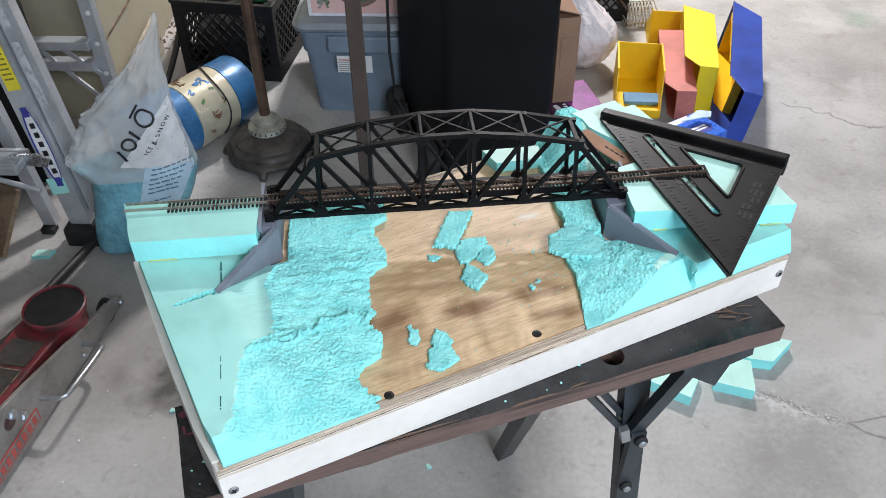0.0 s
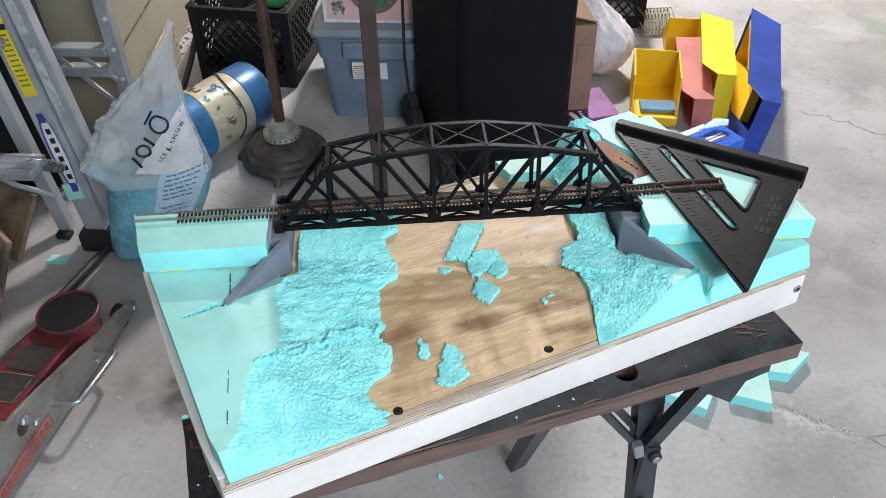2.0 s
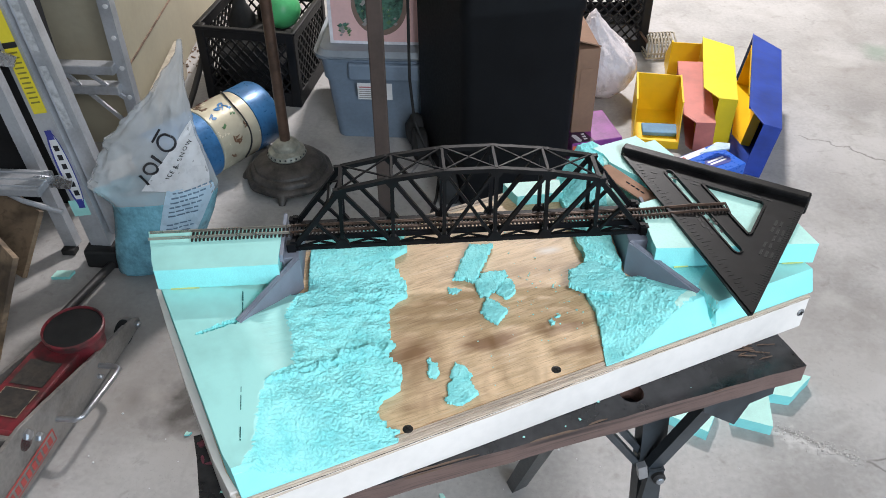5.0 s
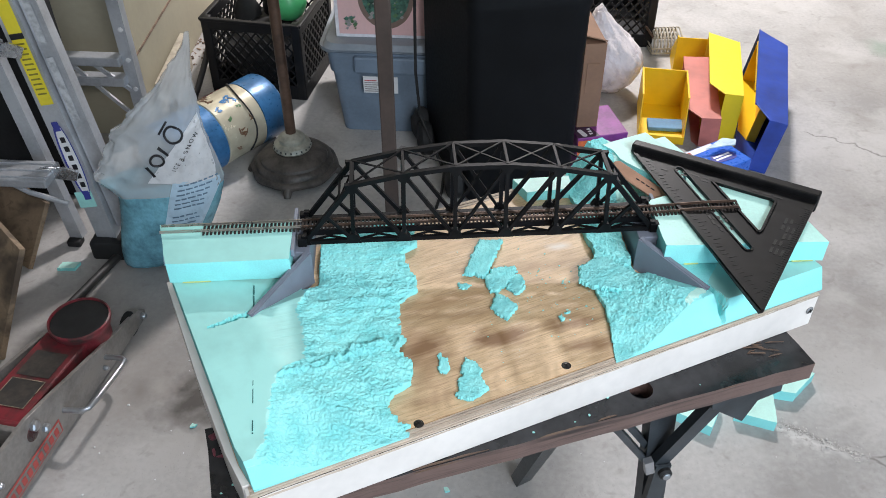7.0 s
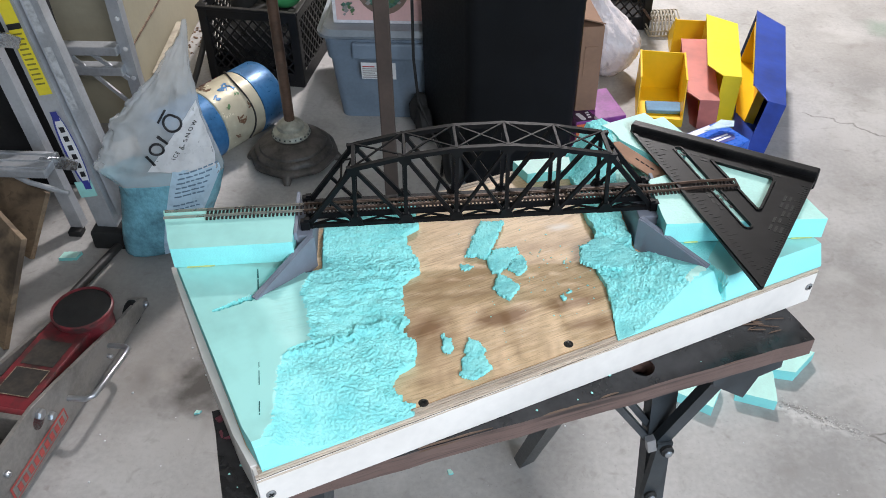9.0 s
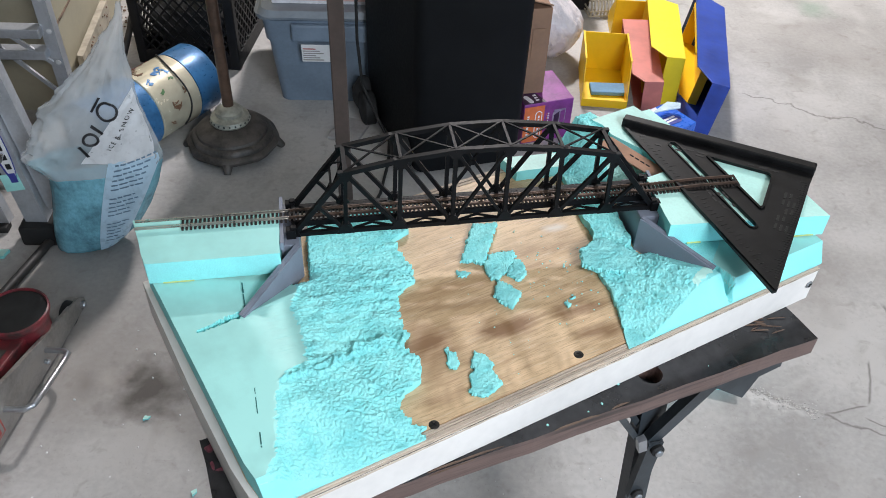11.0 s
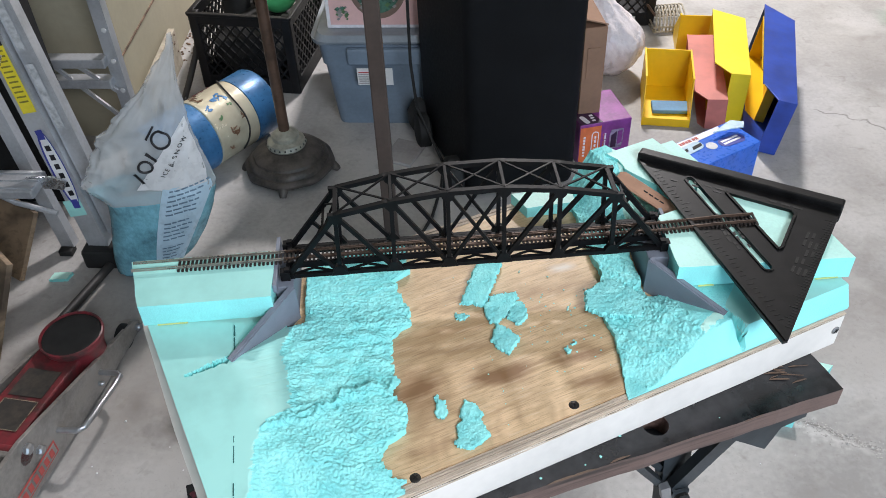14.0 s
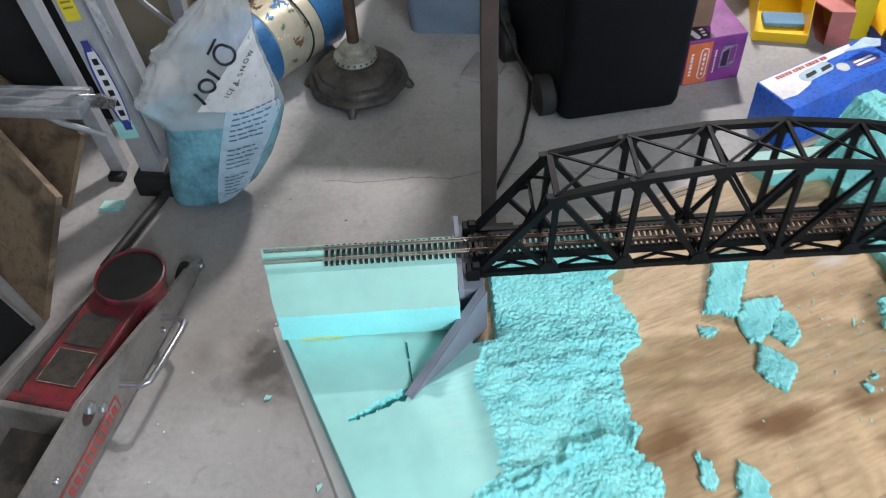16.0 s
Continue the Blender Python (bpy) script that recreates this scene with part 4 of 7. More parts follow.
for k in range(420):  # crumbled edges of the floor crack
    f = rng.random()
    x, y = 0.60 + 0.20 * f + rng.gauss(0, 0.006), 1.205 - 0.10 * f + 0.012 * noise.noise(Vector((f * 9, 0, 0))) + rng.gauss(0, 0.006 + 0.004 * f)
    s_ = rng.uniform(0.0005, 0.0018) * (2.0 if rng.random() < 0.06 else 1.0)
    made = bmesh.ops.create_icosphere(bm, subdivisions=1, radius=s_)
    for v in made["verts"]:
        v.co = Vector((v.co.x * rng.uniform(0.6, 1.5) + x, v.co.y * rng.uniform(0.6, 1.5) + y, max(0.0, v.co.z * 0.5 + s_ * 0.3)))
tagged(part("crack_rubble", bm, CRUMBLE), "pale crumbled concrete along the floor crack", "rubble", kind="stuff")

# ---- abutments ----


def abutment(sign):
    """Grey seat block with a wing wall that slopes down into the foam."""
    ab = thing("bridge_abutment", "grey plastic bridge abutment with a sloping wing wall set in foam", "abutment", BRIDGE, "bridge abutments")
    s = sign
    x_in, x_out = (-0.1565, -0.1725) if s < 0 else (0.1475, 0.1725)
    bm = B()
    box(bm, min(x_in, x_out), max(x_in, x_out), -0.010, 0.046, -0.0374, -0.0012, 0.0008)
    part("seat_block", bm, GREY_RESIN, ab)
    bm = B()
    box(bm, min(s * 0.1695, s * 0.1728), max(s * 0.1695, s * 0.1728), -0.016, 0.046, -0.001, 0.0075, 0.0004)
    part("back_wall", bm, GREY_RESIN, ab)
    # wing wall: a thin wall whose top edge falls away from the seat
    a = Vector((-0.1580, -0.010, 0)) if s < 0 else Vector((0.1490, -0.0105, 0))
    c = Vector((s * 0.2065, -0.0745, 0)) if s < 0 else Vector((s * 0.1985, -0.068, 0))
    d = (c - a).normalized()
    side = Vector((-d.y, d.x, 0)) * 0.0035 * (-s)
    bm = B()
    tops = [(0.0, -0.0012), (0.08, -0.0016), (1.0, -0.0150)]
    lo1 = [bm.verts.new(a.lerp(c, k) + Vector((0, 0, -0.0374))) for k, _ in tops]
    hi1 = [bm.verts.new(a.lerp(c, k) + Vector((0, 0, z))) for k, z in tops]
    lo2 = [bm.verts.new(a.lerp(c, k) + side + Vector((0, 0, -0.0374))) for k, _ in tops]
    hi2 = [bm.verts.new(a.lerp(c, k) + side + Vector((0, 0, z))) for k, z in tops]
    for k in range(2):
        bm.faces.new((lo1[k], lo1[k + 1], hi1[k + 1], hi1[k]))
        bm.faces.new((lo2[k], hi2[k], hi2[k + 1], lo2[k + 1]))
        bm.faces.new((hi1[k], hi1[k + 1], hi2[k + 1], hi2[k]))
        bm.faces.new((lo1[k], lo2[k], lo2[k + 1], lo1[k + 1]))
    bm.faces.new((lo1[0], hi1[0], hi2[0], lo2[0]))
    bm.faces.new((lo1[-1], lo2[-1], hi2[-1], hi1[-1]))
    part("wing_wall", bm, GREY_RESIN, ab)
    bm = B()
    bar(bm, a + Vector((0, 0, -0.0006)), a.lerp(c, 1.0) + Vector((0, 0, -0.0146)), 0.0038, 0.0010)
    part("coping", bm, GREY_RESIN, ab)
    return ab


abutment(-1)
abutment(1)

# ---- the truss bridge ----
bridge = thing("truss_bridge", "black plastic model truss bridge with a curved top chord", "model bridge", BRIDGE)
WIDE = 0.036
BOT = [-0.161, -0.1165, -0.0700, -0.0233, 0.0233, 0.0700, 0.1165, 0.161]
TOP = [-0.1145, -0.0685, -0.0228, 0.0228, 0.0685, 0.1145]
ZT = [0.0640, 0.0735, 0.0790, 0.0790, 0.0735, 0.0640]
ZB = 0.0022
for y in (0.0, WIDE):
    inward = 1 if y == 0 else -1
    bm = B()  # bottom chord
    bar(bm, (BOT[0] - 0.003, y, ZB), (BOT[-1] + 0.003, y, ZB), 0.0034, 0.0040)
    chord = part("bottom_chord", bm, BRIDGE_BLACK, bridge)
    for k in range(5):
        bm = B()
        bar(bm, (TOP[k], y, ZT[k]), (TOP[k + 1], y, ZT[k + 1]), 0.0044, 0.0042)
        part("top_chord", bm, BRIDGE_BLACK, bridge)
    for e in (0, 1):
        b0, t0, z0 = (BOT[0], TOP[0], ZT[0]) if e == 0 else (BOT[-1], TOP[-1], ZT[-1])
        bm = B()
        bar(bm, (b0, y, ZB), (t0, y, z0), 0.0044, 0.0044)
        part("end_post", bm, BRIDGE_BLACK, bridge)
        mid = Vector((b0, y, ZB)).lerp(Vector((t0, y, z0)), 0.47)
        bm = B()
        bar(bm, mid, (BOT[1] if e == 0 else BOT[-2], y, ZB), 0.0026, 0.0028)
        part("sub_strut", bm, BRIDGE_BLACK, bridge)
    for k in range(6):
        bm = B()
        bar(bm, (BOT[k + 1], y, ZB), (TOP[k], y, ZT[k]), 0.0034, 0.0034)
        part("vertical", bm, BRIDGE_BLACK, bridge)
    for i, j in ((0, 2), (1, 3), (5, 5), (4, 4)):
        bm = B()
        bar(bm, (TOP[i], y, ZT[i]), (BOT[j], y, ZB), 0.0030, 0.0036)
        part("diagonal", bm, BRIDGE_BLACK, bridge)
    for i, j in ((2, 4), (3, 3)):
        bm = B()
        bar(bm, (TOP[i], y, ZT[i]), (BOT[j], y, ZB), 0.0024, 0.0026)
        part("diagonal", bm, BRIDGE_BLACK, bridge)
    # gusset plates at the panel points
    for k in range(8):
        bm = B()
        x = BOT[k]
        w = 0.0060 if k in (0, 7) else 0.0075
        prism(bm, [(x - w, 0.0), (x + w, 0.0), (x + w * 0.75, 0.0055), (x + w * 0.35, 0.0105), (x - w * 0.35, 0.0105), (x - w * 0.75, 0.0055)], -0.0022, 0.0022, 0, pose(0, y, ZB - 0.002, 90, 0, 0))
        part("gusset", bm, BRIDGE_BLACK, bridge)
    for k in range(6):
        bm = B()
        x, z = TOP[k], ZT[k]
        prism(bm, [(x - 0.0062, 0.0015), (x + 0.0062, 0.0015), (x + 0.0050, -0.0045), (x + 0.0020, -0.0080), (x - 0.0020, -0.0080), (x - 0.0050, -0.0045)], -0.0021, 0.0021, 0, pose(0, y, z, 90, 0, 0))
        part("gusset", bm, BRIDGE_BLACK, bridge)
    # inner stringer under the track
    bm = B()
    bar(bm, (BOT[0] + 0.001, y + inward * 0.0090, 0.0062), (BOT[-1] - 0.001, y + inward * 0.0090, 0.0062), 0.0024, 0.0058)
    part("stringer", bm, BRIDGE_BLACK, bridge)
for k in range(8):  # floor beams
    bm = B()
    bar(bm, (BOT[k], 0, 0.0046), (BOT[k], WIDE, 0.0046), 0.0030, 0.0060)
    part("floor_beam", bm, BRIDGE_BLACK, bridge)
for k in range(7):  # lateral bracing between the bottom chords, a zigzag in each panel
    mid = (BOT[k] + BOT[k + 1]) / 2
    for y0, y1 in ((0.001, 0.0080), (WIDE - 0.001, WIDE - 0.0080)):
        for x in (BOT[k], BOT[k + 1]):
            bm = B()
            bar(bm, (x, y0, 0.0014), (mid, y1, 0.0024), 0.0017, 0.0016)
            part("lateral_brace", bm, BRIDGE_BLACK, bridge)
for k in range(6):  # struts between the top chords
    bm = B()
    bar(bm, (TOP[k], 0, ZT[k] + 0.001), (TOP[k], WIDE, ZT[k] + 0.001), 0.0024 if k not in (0, 5) else 0.0036, 0.0024)
    part("top_strut", bm, BRIDGE_BLACK, bridge)
for k in range(5):  # crossed top bracing
    for y0, y1 in ((0, WIDE), (WIDE, 0)):
        bm = B()
        bar(bm, (TOP[k], y0, ZT[k] + 0.0018), (TOP[k + 1], y1, ZT[k + 1] + 0.0018), 0.0015, 0.0012)
        part("top_brace", bm, BRIDGE_BLACK, bridge)
for e in (0, 1):  # portal frames on the sloping end posts
    b0, t0, z0 = (BOT[0], TOP[0], ZT[0]) if e == 0 else (BOT[-1], TOP[-1], ZT[-1])
    p = lambda y, f: Vector((b0, y, ZB)).lerp(Vector((t0, y, z0)), f)
    for a, b, w in ((p(0, 0.74), p(WIDE, 0.74), 0.0020), (p(0, 0.74), p(WIDE / 2, 0.97), 0.0015), (p(WIDE, 0.74), p(WIDE / 2, 0.97), 0.0015),
                    (p(0, 0.56), p(WIDE * 0.25, 0.74), 0.0018), (p(WIDE, 0.56), p(WIDE * 0.75, 0.74), 0.0018)):
        bm = B()
        bar(bm, a, b, w, w)
        part("portal_brace", bm, BRIDGE_BLACK, bridge)
    for y in (0.0, WIDE):  # shoes
        bm = B()
        sx = -1 if e == 0 else 1
        box(bm, min(b0 - 0.002 * sx, b0 + 0.0062 * sx), max(b0 - 0.002 * sx, b0 + 0.0062 * sx), y - 0.0036, y + 0.0036, -0.0008, 0.0088, 0.0006)
        part("bearing_shoe", bm, BRIDGE_BLACK, bridge)

# ---- track ----
TRACK_Y = 0.0168
track = thing("model_track", "narrow model railway track with brown ties running across the bridge", "model track", BRIDGE)
x = -0.2535
rng = random.Random(8)
tie_mesh = None
while x < 0.2475:
    if tie_mesh is None:
        bm = B()
        box(bm, -0.00095, 0.00095, -0.0082, 0.0082, -0.0009, 0.0009, 0.0002)
        ob = part("tie", bm, TIE_BROWN, track)
        tie_mesh = ob.data
    else:
        ob = new("tie", tie_mesh)
        ob.parent = track
    lift = 0.0090 if abs(x) > 0.165 else 0.0100
    lift += 0.0022 * max(0.0, min(1.0, (x - 0.168) / 0.045))
    ob.matrix_local = pose(x, TRACK_Y + rng.uniform(-0.0002, 0.0002), lift, 0, 0, rng.uniform(-1.2, 1.2))
    x += 0.0036
for dy in (-0.0047, 0.0047):
    for x0, x1, z0, z1, mat in ((-0.2930, -0.1640, 0.0112, 0.0112, RAIL_SILVER), (-0.1640, 0.1680, 0.0112, 0.0112, RAIL_BROWN), (0.1680, 0.2130, 0.0112, 0.0134, RAIL_BROWN), (0.2130, 0.2460, 0.0134, 0.0134, RAIL_BROWN)):
        bm = B()
        bar(bm, (x0, TRACK_Y + dy, z0), (x1, TRACK_Y + dy, z1), 0.0008, 0.0020)
        bar(bm, (x0, TRACK_Y + dy, z0 - 0.0010), (x1, TRACK_Y + dy, z1 - 0.0010), 0.0018, 0.0005)
        part("rail", bm, mat, track, "worn steel rail" if mat is RAIL_SILVER else "rust-brown painted rail")
for dy in (-0.0030, 0.0030):  # guard rails on the bridge
    bm = B()
    bar(bm, (-0.150, TRACK_Y + dy, 0.0112), (0.150, TRACK_Y + dy, 0.0112), 0.0006, 0.0014)
    part("guard_rail", bm, RAIL_BROWN, track)

# ---- speed square ----
# right angle at the lip's end, plate resting on the foam block
A, R, C = Vector((0.2465, 0.8715)), Vector((0.4150, 0.7935)), Vector((0.3268, 0.6266))
L = 0.186
ex = (R - A).normalized()
ey = (C - A - ex * L) / (L - 0.002)
SQ = Matrix(((ex.x, ey.x, 0, A.x), (ex.y, ey.y, 0, A.y), (0, 0, 1, 0.8036), (0, 0, 0, 1)))
square = thing("speed_square", "black plastic rafter square with a thick lip lying across foam", "speed square", pose(A.x, A.y, 0.8036))


def holed_plate(outer, holes, z0, z1):
    """A plate with openings: triangulated between outline and holes."""
    bm = B()
    loops = []
    for ring in [outer] + holes:
        vs = [bm.verts.new((x_, y_, z1)) for x_, y_ in ring]
        loops.append([bm.edges.new((vs[k], vs[(k + 1) % len(vs)])) for k in range(len(vs))])
    bmesh.ops.triangle_fill(bm, edges=[e for l in loops for e in l], use_beauty=True)
    got = bmesh.ops.extrude_face_region(bm, geom=list(bm.faces))
    bmesh.ops.translate(bm, vec=(0, 0, z0 - z1), verts=[g for g in got["geom"] if isinstance(g, bmesh.types.BMVert)])
    return bm


def stadium(a, b, r, n=6):
    a, b = Vector(a), Vector(b)
    d = (b - a).normalized()
    base_a = math.atan2(d.y, d.x)
    pts = [(a.x + r * math.cos(base_a + math.pi / 2 + k * math.pi / n), a.y + r * math.sin(base_a + math.pi / 2 + k * math.pi / n)) for k in range(n + 1)]
    pts += [(b.x + r * math.cos(base_a - math.pi / 2 + k * math.pi / n), b.y + r * math.sin(base_a - math.pi / 2 + k * math.pi / n)) for k in range(n + 1)]
    return pts


SLOT = ((0.0555, 0.0225), (0.1505, 0.1090))
WINDOW = [(0.090, 0.0265), (0.149, 0.0275), (0.1525, 0.0310), (0.1540, 0.0805), (0.1520, 0.0835)]
plate = holed_plate([(0.002, 0.010), (L, 0.010), (L, L - 0.004), (L - 0.003, L - 0.001)], [WINDOW, stadium(*SLOT, 0.0032)], 0.0, 0.0024)
part("plate", plate, SQUARE_BLACK, square, "thin plate with openings")
bm = B()
box(bm, 0.0, L + 0.001, -0.001, 0.0105, -0.0115, 0.0085, 0.0018)
part("lip", bm, SQUARE_BLACK, square, "thick square lip")
bm = B()
bar(bm, (0.004, 0.0135, 0.0028), (L - 0.001, L - 0.004, 0.0028), 0.003, 0.002)
part("edge_rib", bm, SQUARE_BLACK, square)
bm = B()
for p, q in zip(WINDOW, WINDOW[1:] + WINDOW[:1]):  # raised rim round the window
    bar(bm, (*p, 0.0030), (*q, 0.0030), 0.0022, 0.0018)
part("window_rim", bm, SQUARE_BLACK, square)
bm = B()
for p, q in zip(stadium(*SLOT, 0.0042), stadium(*SLOT, 0.0042)[1:] + stadium(*SLOT, 0.0042)[:1]):
    bar(bm, (*p, 0.0028), (*q, 0.0028), 0.0014, 0.0014)
part("slot_rim", bm, SQUARE_BLACK, square)
rng = random.Random(6)
for k in range(44):  # graduations along the free edges
    f = k / 43
    long_ = 0.008 if k % 4 == 0 else 0.0045
    bm = B()
    p = Vector((L - 0.001, 0.028 + f * 0.140, 0.0025))
    bar(bm, p, p + Vector((-long_, 0, 0)), 0.0006, 0.0004)
    part("graduation", bm, MARKING, square)
for k in range(40):
    f = 0.05 + 0.9 * k / 39
    p = Vector((0.010, 0.020, 0.0025)).lerp(Vector((L - 0.006, L - 0.012, 0.0025)), f)
    d = Vector((0.72, -0.69, 0)) * (0.008 if k % 5 == 0 else 0.005)
    bm = B()
    bar(bm, p + d * 0.6, p + d * 1.6, 0.0006, 0.0004)
    part("graduation", bm, MARKING, square)
for x0, y0, w, n, ang in ((0.170, 0.050, 0.06, 3, 90), (0.110, 0.080, 0.030, 3, 48), (0.040, 0.028, 0.05, 2, 0), (0.118, 0.021, 0.05, 1, 0), (0.090, 0.062, 0.04, 2, 48)):
    for r_ in range(n):
        for q in range(5):
            if rng.random() < 0.3:
                continue
            t = pose(x0, y0, 0.0025, 0, 0, ang) @ pose(q * w / 5, -r_ * 0.0048, 0)
            bm = B()
            box(bm, 0, w / 5 * rng.uniform(0.55, 0.85), 0, 0.0022, -0.0001, 0.0002, 0, t)
            part("marking", bm, MARKING, square)

for ob in square.children:  # from the square's own axes into the world's
    ob.data.transform(pose(A.x, A.y, 0.8036).inverted() @ SQ)
    ob.data.flip_normals()

# ---- wooden strip by the back block ----
a, b = Vector((0.1430, 0.1020, -0.004)), Vector((0.1835, 0.0425, -0.004))
d = (b - a).normalized()
ang = math.degrees(math.atan2(d.y, d.x))
STRIP = BRIDGE @ pose(a.x, a.y, -0.0072, 0, 0, ang) @ pose(0, 0, 0, 0, 2.5, 0)
strip = thing("wood_strip", "reddish brown stained wooden strip leaning on the foam block", "wood strip", STRIP)
ln = (b - a).length
bm = B()
prism(bm, [(0, 0), (ln - 0.006, 0), (ln, 0.004), (ln, 0.010), (ln - 0.004, 0.0132), (0.004, 0.0132), (0, 0.010)], -0.002, 0.002, 0.0006, pose(0, 0, 0.006, 30, 0, 0))
part("strip", bm, STICK, strip)
for k in range(4):
    bm = B()
    box(bm, 0.032 + k * 0.0065, 0.0365 + k * 0.0065, 0.0066, 0.0078, -0.0003, 0.00025, 0, pose(0, 0, 0.006, 30, 0, 0) @ pose(0, 0, 0.0021) )
    part("print", bm, PRINT_BLACK, strip)

# ---- folding workbench ----
BENCH = pose(-0.0935, 0.4565, 0.717, 0, 0, 22.1)
bench = thing("folding_workbench", "folding workbench with worn black wooden jaws and dark steel legs", "workbench", pose(0, 0, 0))


def jaw(y0, y1, length, start):
    hole_x = [0.10, 0.235, 0.368]
    n = 26
    holes = [[(hx + 0.0108 * math.cos(k * math.tau / n), y0 + (0.0215 if y0 == 0 else 0.05) + 0.0108 * math.sin(k * math.tau / n)) for k in range(n)] for hx in hole_x]
    rr = random.Random(int(y0 * 1000))
    outer = []
    for p, q in (((start, y0), (length, y0)), ((length, y0), (length - 0.003, y1)), ((length - 0.003, y1), (start + 0.004, y1)), ((start + 0.004, y1), (start, y0))):
        p, q = Vector(p), Vector(q)
        steps = int((q - p).length / 0.02)
        for s_ in range(steps):
            w_ = p.lerp(q, s_ / steps)
            outer.append((w_.x + rr.uniform(-0.0007, 0.0007), w_.y + rr.uniform(-0.0007, 0.0007)))
    bm_ = holed_plate(outer, holes, -0.020, -0.0002)
    ob_ = part("jaw", bm_, BENCH_BLACK, bench, "black-stained jaw board with splintered edges")
    ob_.matrix_world = BENCH
    ob_.data.materials.append(BENCH_EDGE)
    for f_ in ob_.data.polygons:
        if abs(f_.normal.z) < 0.5:
            f_.material_index = 1
    return ob_


jaw_front = jaw(0.0, 0.096, 0.534, -0.006)
jaw_back = jaw(0.122, 0.220, 0.526, 0.006)
for x0, y0, w_, h_ in ((0.003, 0.086, 0.008, 0.007), (0.011, 0.074, 0.010, 0.003), (0.002, 0.070, 0.003, 0.008), (0.009, 0.064, 0.013, 0.003)):
    bm = B()
    prism(bm, [(x0 + w_ * (0.5 + 0.12 * math.sin(5 * k)) * math.cos(k * math.tau / 11), y0 + h_ * (0.5 + 0.15 * math.cos(7 * k)) * math.sin(k * math.tau / 11)) for k in range(11)], -0.0001, 0.0004)
    part("paint_smear", bm, PINK_PAINT, jaw_front, "dried dull red paint").matrix_local = Matrix()
# splinters and worn wood near the end
rng = random.Random(12)
for k in range(9):
    x0 = rng.uniform(0.478, 0.505)
    y0 = rng.uniform(0.018, 0.045)
    bm = B()
    t = pose(x0, y0, 0.0006, 0, rng.uniform(-4, 0), rng.uniform(-30, 4) + (20 if y0 < 0.012 else 0))
    n_ = rng.uniform(0.008, 0.022)
    prism(bm, [(0, 0), (n_, rng.uniform(-0.001, 0.001)), (n_ * 0.9, 0.0005), (n_ * 0.3, 0.0009)], -0.0006, 0.0003, 0, t)
    ob = part("splinter", bm, SPLINTER, jaw_front)
for k in range(16):
    x0 = rng.uniform(0.05, 0.475)
    bm = B()
    t = pose(x0, rng.uniform(-0.0004, 0.004), rng.uniform(-0.002, 0.0004), 0, 0, rng.uniform(-3, 3))
    n_ = rng.uniform(0.012, 0.05)
    prism(bm, [(0, 0), (n_, 0.0003), (n_ * 0.6, 0.0016), (n_ * 0.2, 0.0012)], -0.0006, 0.0006, 0, t)
    part("splinter", bm, SPLINTER, jaw_front)


def bench_part(name, bm, mat, label=""):
    return part(name, bm, mat, bench, label)


def channel(a, b, w, h, up):
    """A pressed channel, web and two flanges in one profile."""
    bm_ = B()
    a, b = Vector(a), Vector(b)
    d_ = (b - a).normalized()
    side = d_.cross(Vector(up)).normalized()
    top = side.cross(d_).normalized()
    prof = [(-w / 2, 0.0015), (w / 2, 0.0015), (w / 2, -h), (w / 2 - 0.003, -h), (w / 2 - 0.003, -0.0015), (-w / 2 + 0.003, -0.0015), (-w / 2 + 0.003, -h), (-w / 2, -h)]
    ends = [[bm_.verts.new(p_ + side * x_ + top * z_) for x_, z_ in prof] for p_ in (a, b)]
    for k_ in range(8):
        bm_.faces.new((ends[0][k_], ends[0][(k_ + 1) % 8], ends[1][(k_ + 1) % 8], ends[1][k_]))
    bm_.faces.new(ends[0][::-1])
    bm_.faces.new(ends[1])
    return bm_


LEG_TOP, LEG_FOOT = Vector((0.283, 0.700, 0.697)), Vector((0.345, 0.742, 0.0))
bench_part("leg", channel(LEG_TOP, LEG_FOOT, 0.029, 0.018, (0.25, -1, 0.1)), STEEL_BLACK)
bench_part("leg", channel((-0.06, 0.565, 0.697), (-0.13, 0.60, 0.0), 0.040, 0.022, (-0.25, -1, 0.1)), STEEL_BLACK)
bench_part("leg", channel((0.236, 0.690, 0.690), (0.178, 1.008, 0.0), 0.029, 0.020, (0.5, -0.8, -0.4)), STEEL_BLACK)
bench_part("leg", channel((-0.15, 0.70, 0.697), (-0.22, 0.92, 0.0), 0.036, 0.022, (-0.3, -1, -0.3)), STEEL_BLACK)
hub = LEG_TOP.lerp(LEG_FOOT, 0.300) + Vector((-0.006, 0, 0))
fwd = Vector((0.2, -0.95, 0.12)).normalized()
bench_part("brace", channel(hub + fwd * 0.014, (0.352, 0.672, 0.682), 0.016, 0.010, (0.3, -1, 0.2)), STEEL_BLACK)
for dx in (0.0, 0.018):
    bm = B()
    bar(bm, hub + Vector((-0.010 + dx * 0.3, -0.004 + dx, 0.004)), Vector((0.204 + dx * 0.7, 0.628 + dx * 0.3, 0.678)), 0.007, 0.012, (0.2, -1, 0.3))
    bench_part("brace", bm, STEEL_BLACK)
low = LEG_TOP.lerp(LEG_FOOT, 0.43)
bench_part("hinge_link", channel(hub + fwd * 0.020 + Vector((0.004, 0, 0.012)), low + fwd * 0.020 + Vector((-0.012, 0, -0.012)), 0.018, 0.008, (0.25, -1, 0.1)), STEEL_BLACK)
bm = B()
